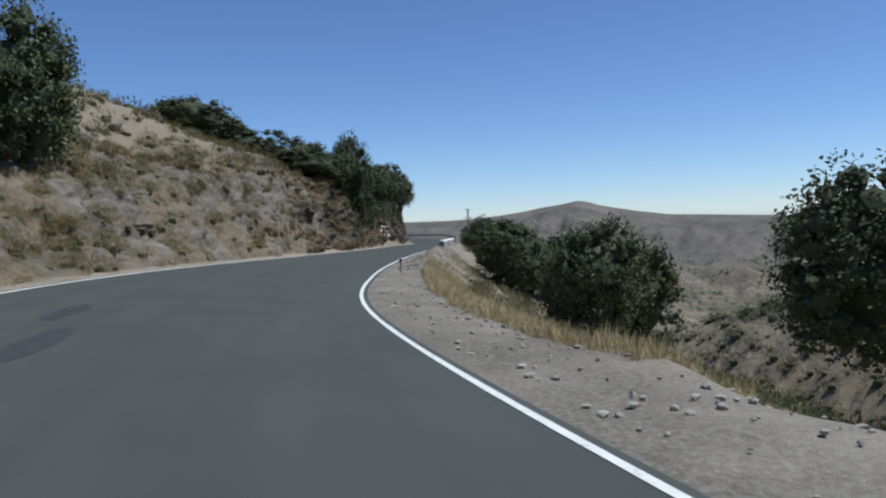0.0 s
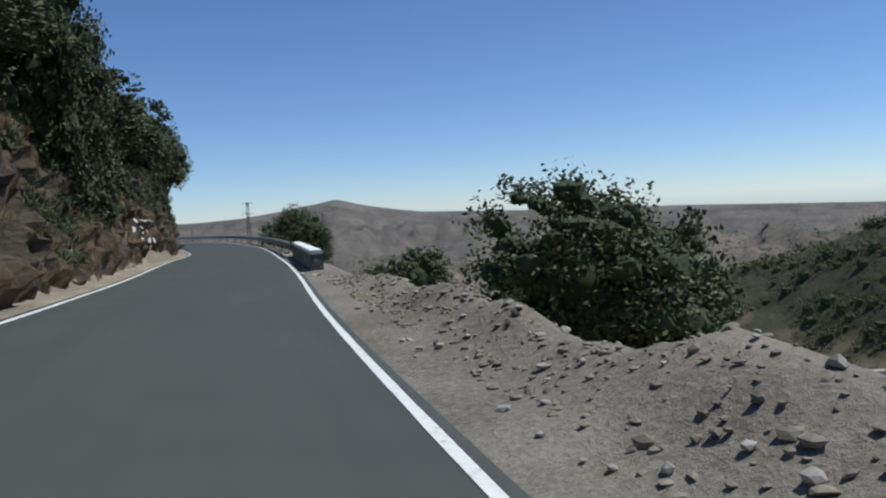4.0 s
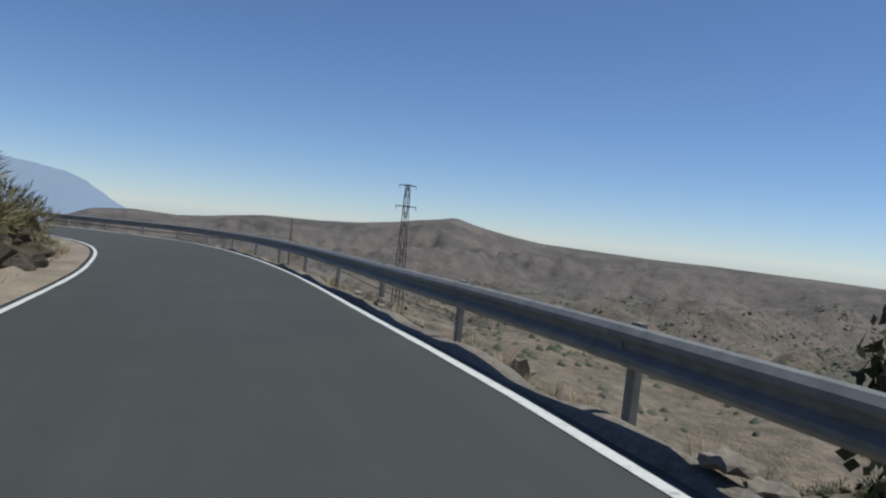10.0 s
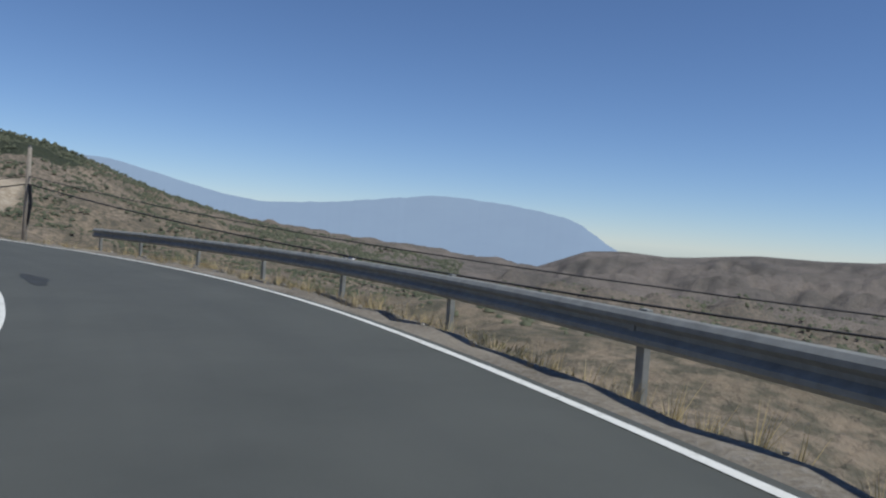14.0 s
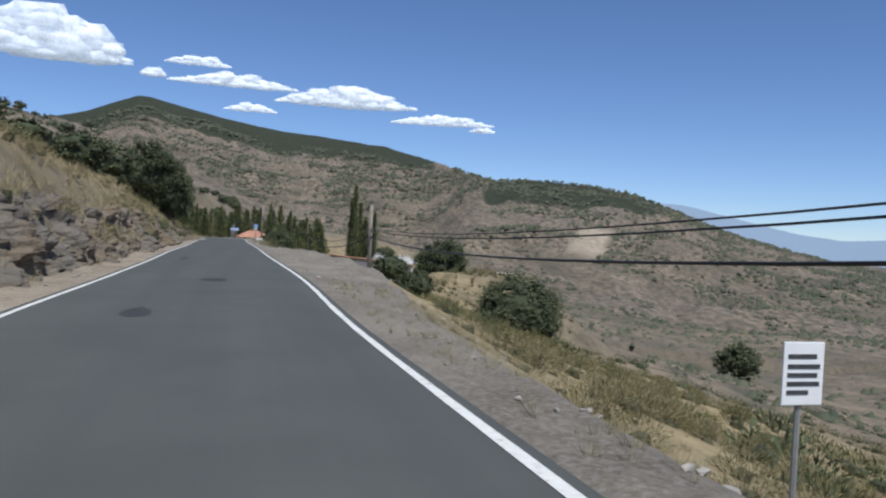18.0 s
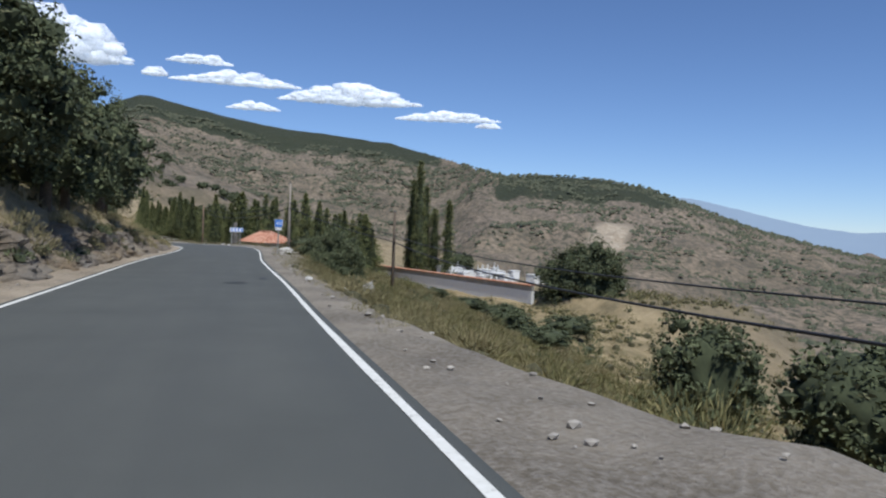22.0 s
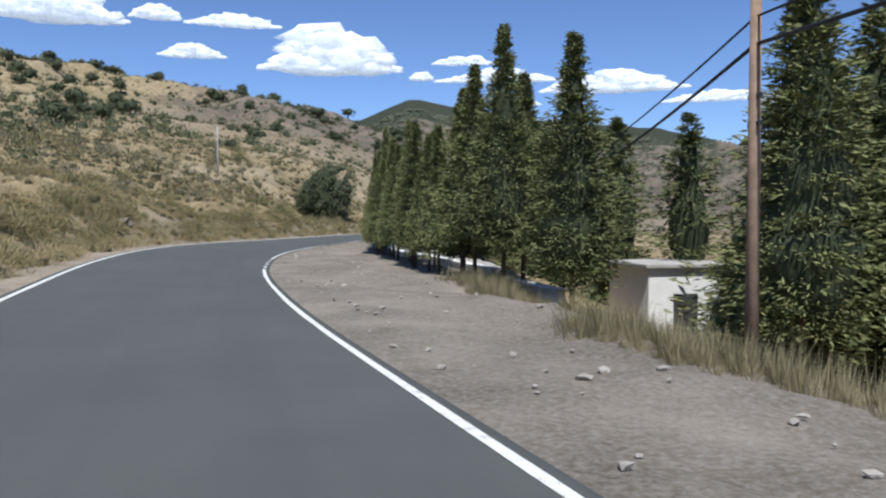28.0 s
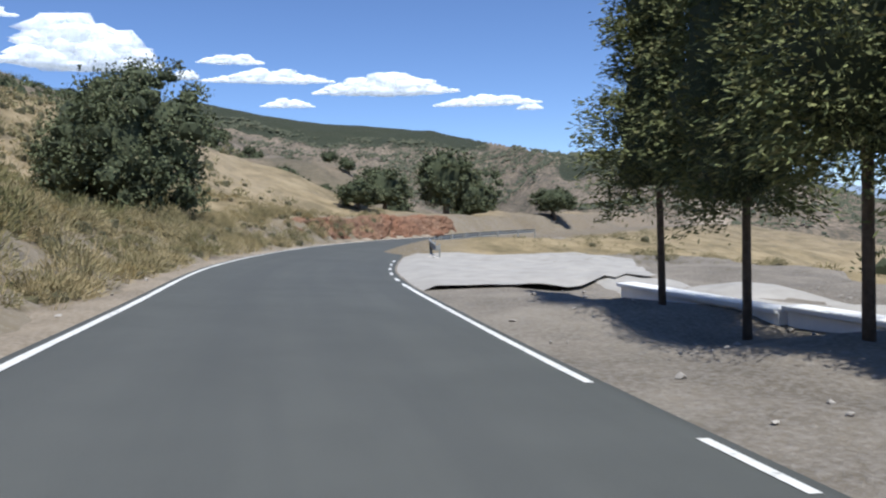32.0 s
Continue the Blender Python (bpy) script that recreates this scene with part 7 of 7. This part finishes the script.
ST = both(scatter(1100, (0, 64), (0.3, 4), 1, 41, 1.0), scatter(260, (80, 200), (0.35, 1.4), 1, 42, 1.0), scatter(800, (200, 345), (0.3, 4.5), 1, 43, 1.0), scatter(650, (345, 455), (0.2, 9), 1, 44, 1.3),
          scatter(900, (-10, 75), (0.6, 14), -1, 45, 1.0), scatter(320, (210, 500), (0.6, 3.0), -1, 46))
ST[:, 2] += 0.015
stones("loose_stones", ST, 0.065, 51, STONE_MAT, "scattered small stones on the verges")
ROCKS = both(scatter(70, (82, 108), (0.35, 0.75), 1, 47, 1.0), scatter(24, (108, 135), (0.35, 0.8), 1, 48, 1.0), scatter(46, (0, 75), (4, 16), -1, 49), scatter(60, (215, 345), (2, 14), -1, 50), scatter(26, (400, 480), (6, 40), -1, 52))
ROCKS[:, 2] += 0.06
stones("rock_outcrops", both(scatter(150, (0, 62), (2.5, 15), -1, 401, 1.0, 0.5), scatter(30, (395, 470), (3, 30), -1, 402, 1.0)), 0.50, 54, ROCK_PALE, "grey rock outcrops breaking through the bank", 2)
LEDGE = []
for b0, b1, q_ in ((96, 102, 300), (94, 99, 322), (91.5, 96.5, 300), (89.5, 94, 262), (93.5, 98, 218), (97.5, 102, 150), (88, 91, 236), (86, 89.5, 190), (100, 106, 380), (103, 109, 260), (108, 114, 330)):
    for b_ in np.arange(b0, b1, 150 / q_ / 6):
        u_ = q_ * (1 + 0.018 * math.sin(b_ * 2.3)) + RNG.uniform(-1.5, 1.5)
        if vnoise(np.array([b_ * 1.7]), np.array([q_ * 0.37]))[0] > 0.38:
            LEDGE.append((FOOT[0] - u_ * math.sin(radians(b_)), FOOT[1] + u_ * math.cos(radians(b_))))
LEDGE = np.array(LEDGE)
LEDGE = np.c_[LEDGE, land_z(LEDGE[:, 0], LEDGE[:, 1])]
stones("rock_ledges", LEDGE, 2.1, 56, ROCK_PALE, "ledges of grey rock across the dry hillside", 2)
stones("berm_rubble", scatter(2600, (33, 63), (0.7, 3.4), 1, 403, 1.0), 0.062, 55, BOULDER, "loose rubble heaped along the berm")
stones("boulders", ROCKS, 0.17, 53, BOULDER, "brown boulders beside the road", 2)


# ---- scrub over the far slopes ----
def far_scrub(n, seed, az_rng, r_rng, size, label):
    r = np.random.RandomState(seed)
    az = np.radians(r.uniform(*az_rng, n))
    q = r_rng[0] + (r_rng[1] - r_rng[0]) * r.uniform(0, 1, n) ** 0.8
    x, y = HUB[0] - q * np.sin(az), HUB[1] + q * np.cos(az)
    s_, d_ = along(x, y)
    keep = (fbm(x / 110, y / 110, 4, 0.6) > r.uniform(-0.25, 0.45, n)) & ((d_ > 80) | (q > 600)) & (cover_of(x, y)[:, 1] < 0.3)
    x, y, q = x[keep], y[keep], q[keep]
    P = np.stack([x, y, land_z(x, y)], -1)
    n = len(P)
    bv = np.array([(1, 0, 0.1), (0.5, 0.85, 0), (-0.5, 0.85, 0.1), (-1, 0, 0), (-0.5, -0.85, 0.1), (0.5, -0.85, 0), (0.35, 0.2, 0.85), (-0.35, -0.15, 0.75)], float)
    bf = np.array([(0, 1, 6), (1, 2, 6), (2, 7, 6), (2, 3, 7), (3, 4, 7), (4, 5, 7), (5, 6, 7), (5, 0, 6)])
    s = size * r.uniform(0.45, 1.3, n) * (0.5 + q / 1800)
    V = bv[None] * r.uniform(0.7, 1.35, (n, 8, 1)) * s[:, None, None] + P[:, None, :]
    F = (bf[None] + (np.arange(n) * 8)[:, None, None]).reshape(-1, 3)
    ob = new("far_scrub", mesh_from("far_scrub", V.reshape(-1, 3), F, FAR_GREEN, True))
    return tagged(ob, label, "scrub", kind="stuff")


FAR_GREEN = mat_leaf("far_bush", (0.056, 0.066, 0.042), (0.108, 0.112, 0.068), (0.15, 0.135, 0.085), 0.1)
far_scrub(9000, 60, (10, 100), (60, 430), 1.7, "dark bushes dotted over the slope below the road")
far_scrub(95000, 61, (22, 108), (330, 3300), 3.0, "dark bushes dotted over the mountainside across the valley")
far_scrub(20000, 62, (-60, 25), (250, 2600), 3.0, "dark bushes dotted over the valley")


def hill_scrub(n, seed, mat, size, label):
    """Low bushes over the far part of the last hillside."""
    r = np.random.RandomState(seed)
    a, q = np.radians(r.uniform(82, 128, n)), 60 + 620 * r.uniform(0, 1, n) ** 1.3
    x, y = -235 - q * np.sin(a), 190 + q * np.cos(a)
    s, d = along(x, y)
    ok = d < (-10 if mat is SHRUB_LEAF else -45)
    P = np.stack([x[ok], y[ok], land_z(x[ok], y[ok])], -1)
    shrubs("hill_scrub", P, size, 26, seed, mat, label, 0.07, (0.14, 0.34), 0.72)


hill_scrub(3800, 63, SHRUB_LEAF, 0.9, "straw and olive scrub on the far hillside")
hill_scrub(2300, 64, OAK_LEAF, 1.7, "dark green bushes on the far hillside")


# ---- small things ----
def sign_back(x, y, top, face):
    z = ground_at(x, y)
    t = thing("road_sign", (x, y, z), "round road sign for oncoming traffic seen from its grey back", "road sign", face)
    h = top - z
    part("post", boxed((0.05, 0.08, h + 0.2), (0.04, 0, h / 2 - 0.2), 0.01), GALV, t)
    part("plate", plate(rounded(0.62, 0.62, 0.12, h - 0.32), 0.015, 0.0, GALV), GALV, t, "bare galvanised back of the plate")


sign_back(-48.0, 176.6, -3.05, -5)


def painted_mark(s0, up, w, h, n, seed):
    """Faded white lettering on the rock, as plain bars that lie on its face."""
    r = np.random.RandomState(seed)
    t = None
    for i in range(n):
        for j in range(2):
            s = s0 + (i - n / 2) * w * 1.5
            a = at(s, edge_l(s) + 0.5, up + j * h * 1.25)
            b = at(s, edge_l(s) - 6.0, up + j * h * 1.25)
            hit, nrm, _, _ = SURFACE.ray_cast(Vector(a), Vector(b - a).normalized(), 7.0)
            if hit is None:
                continue
            if t is None:
                t = thing("painted_mark", hit, "faded white painted marks on the rock face", "painted mark")
                inv = t.matrix_basis.inverted()
            m = Vector(nrm).to_track_quat("X", "Z").to_matrix().to_4x4()
            m.translation = hit
            o = part("bar", boxed((0.03, w * r.uniform(0.7, 1.1), h * r.uniform(0.7, 1.1)), (0, 0, 0), 0.008), WHITEWASH, t)
            o.matrix_basis = inv @ m


painted_mark(79.4, 1.55, 0.16, 0.34, 4, 3)
painted_mark(79.6, 0.75, 0.14, 0.26, 3, 5)


def white_stone(x, y, size, label):
    z = float(settle(np.array([[x, y, ground_at(x, y)]]))[0, 2])
    bm = bmesh.new()
    lump(bm, (0, 0, size * 0.35), (size, size * 0.7, size * 0.6), x, 2, 0.55)
    ob = new("pale_stone", add_mesh("pale_stone", bm, PALE_STONE))
    ob.matrix_basis = pose(x, y, z, 0, 0, (x * 31) % 360)
    tagged(ob, label, "stone", "pale stones")


PALE_STONE = mat_rock("pale_stone", (0.40, 0.38, 0.35), (0.72, 0.70, 0.66), (0.55, 0.50, 0.43))
white_stone(-146.7, 200.2, 0.14, "small white stone on the gravel edge")
white_stone(-148.0, 201.7, 0.22, "pale angular stone on the slope")
white_stone(-176.9, 206.6, 0.55, "large pale rock beside the speed sign")
white_stone(2.6, 13.2, 0.16, "white stone on the lay-by gravel")
white_stone(-1.0, 40.6, 0.15, "white stone on the gravel berm")
white_stone(-0.4, 37.5, 0.13, "white stone on the gravel berm")
white_stone(-205.5, 207.4, 0.16, "white stone at the grass edge")
white_stone(-213.0, 208.0, 0.2, "white stone at the grass edge")
white_stone(-311.5, 208.8, 0.2, "pale stone at the turning place")
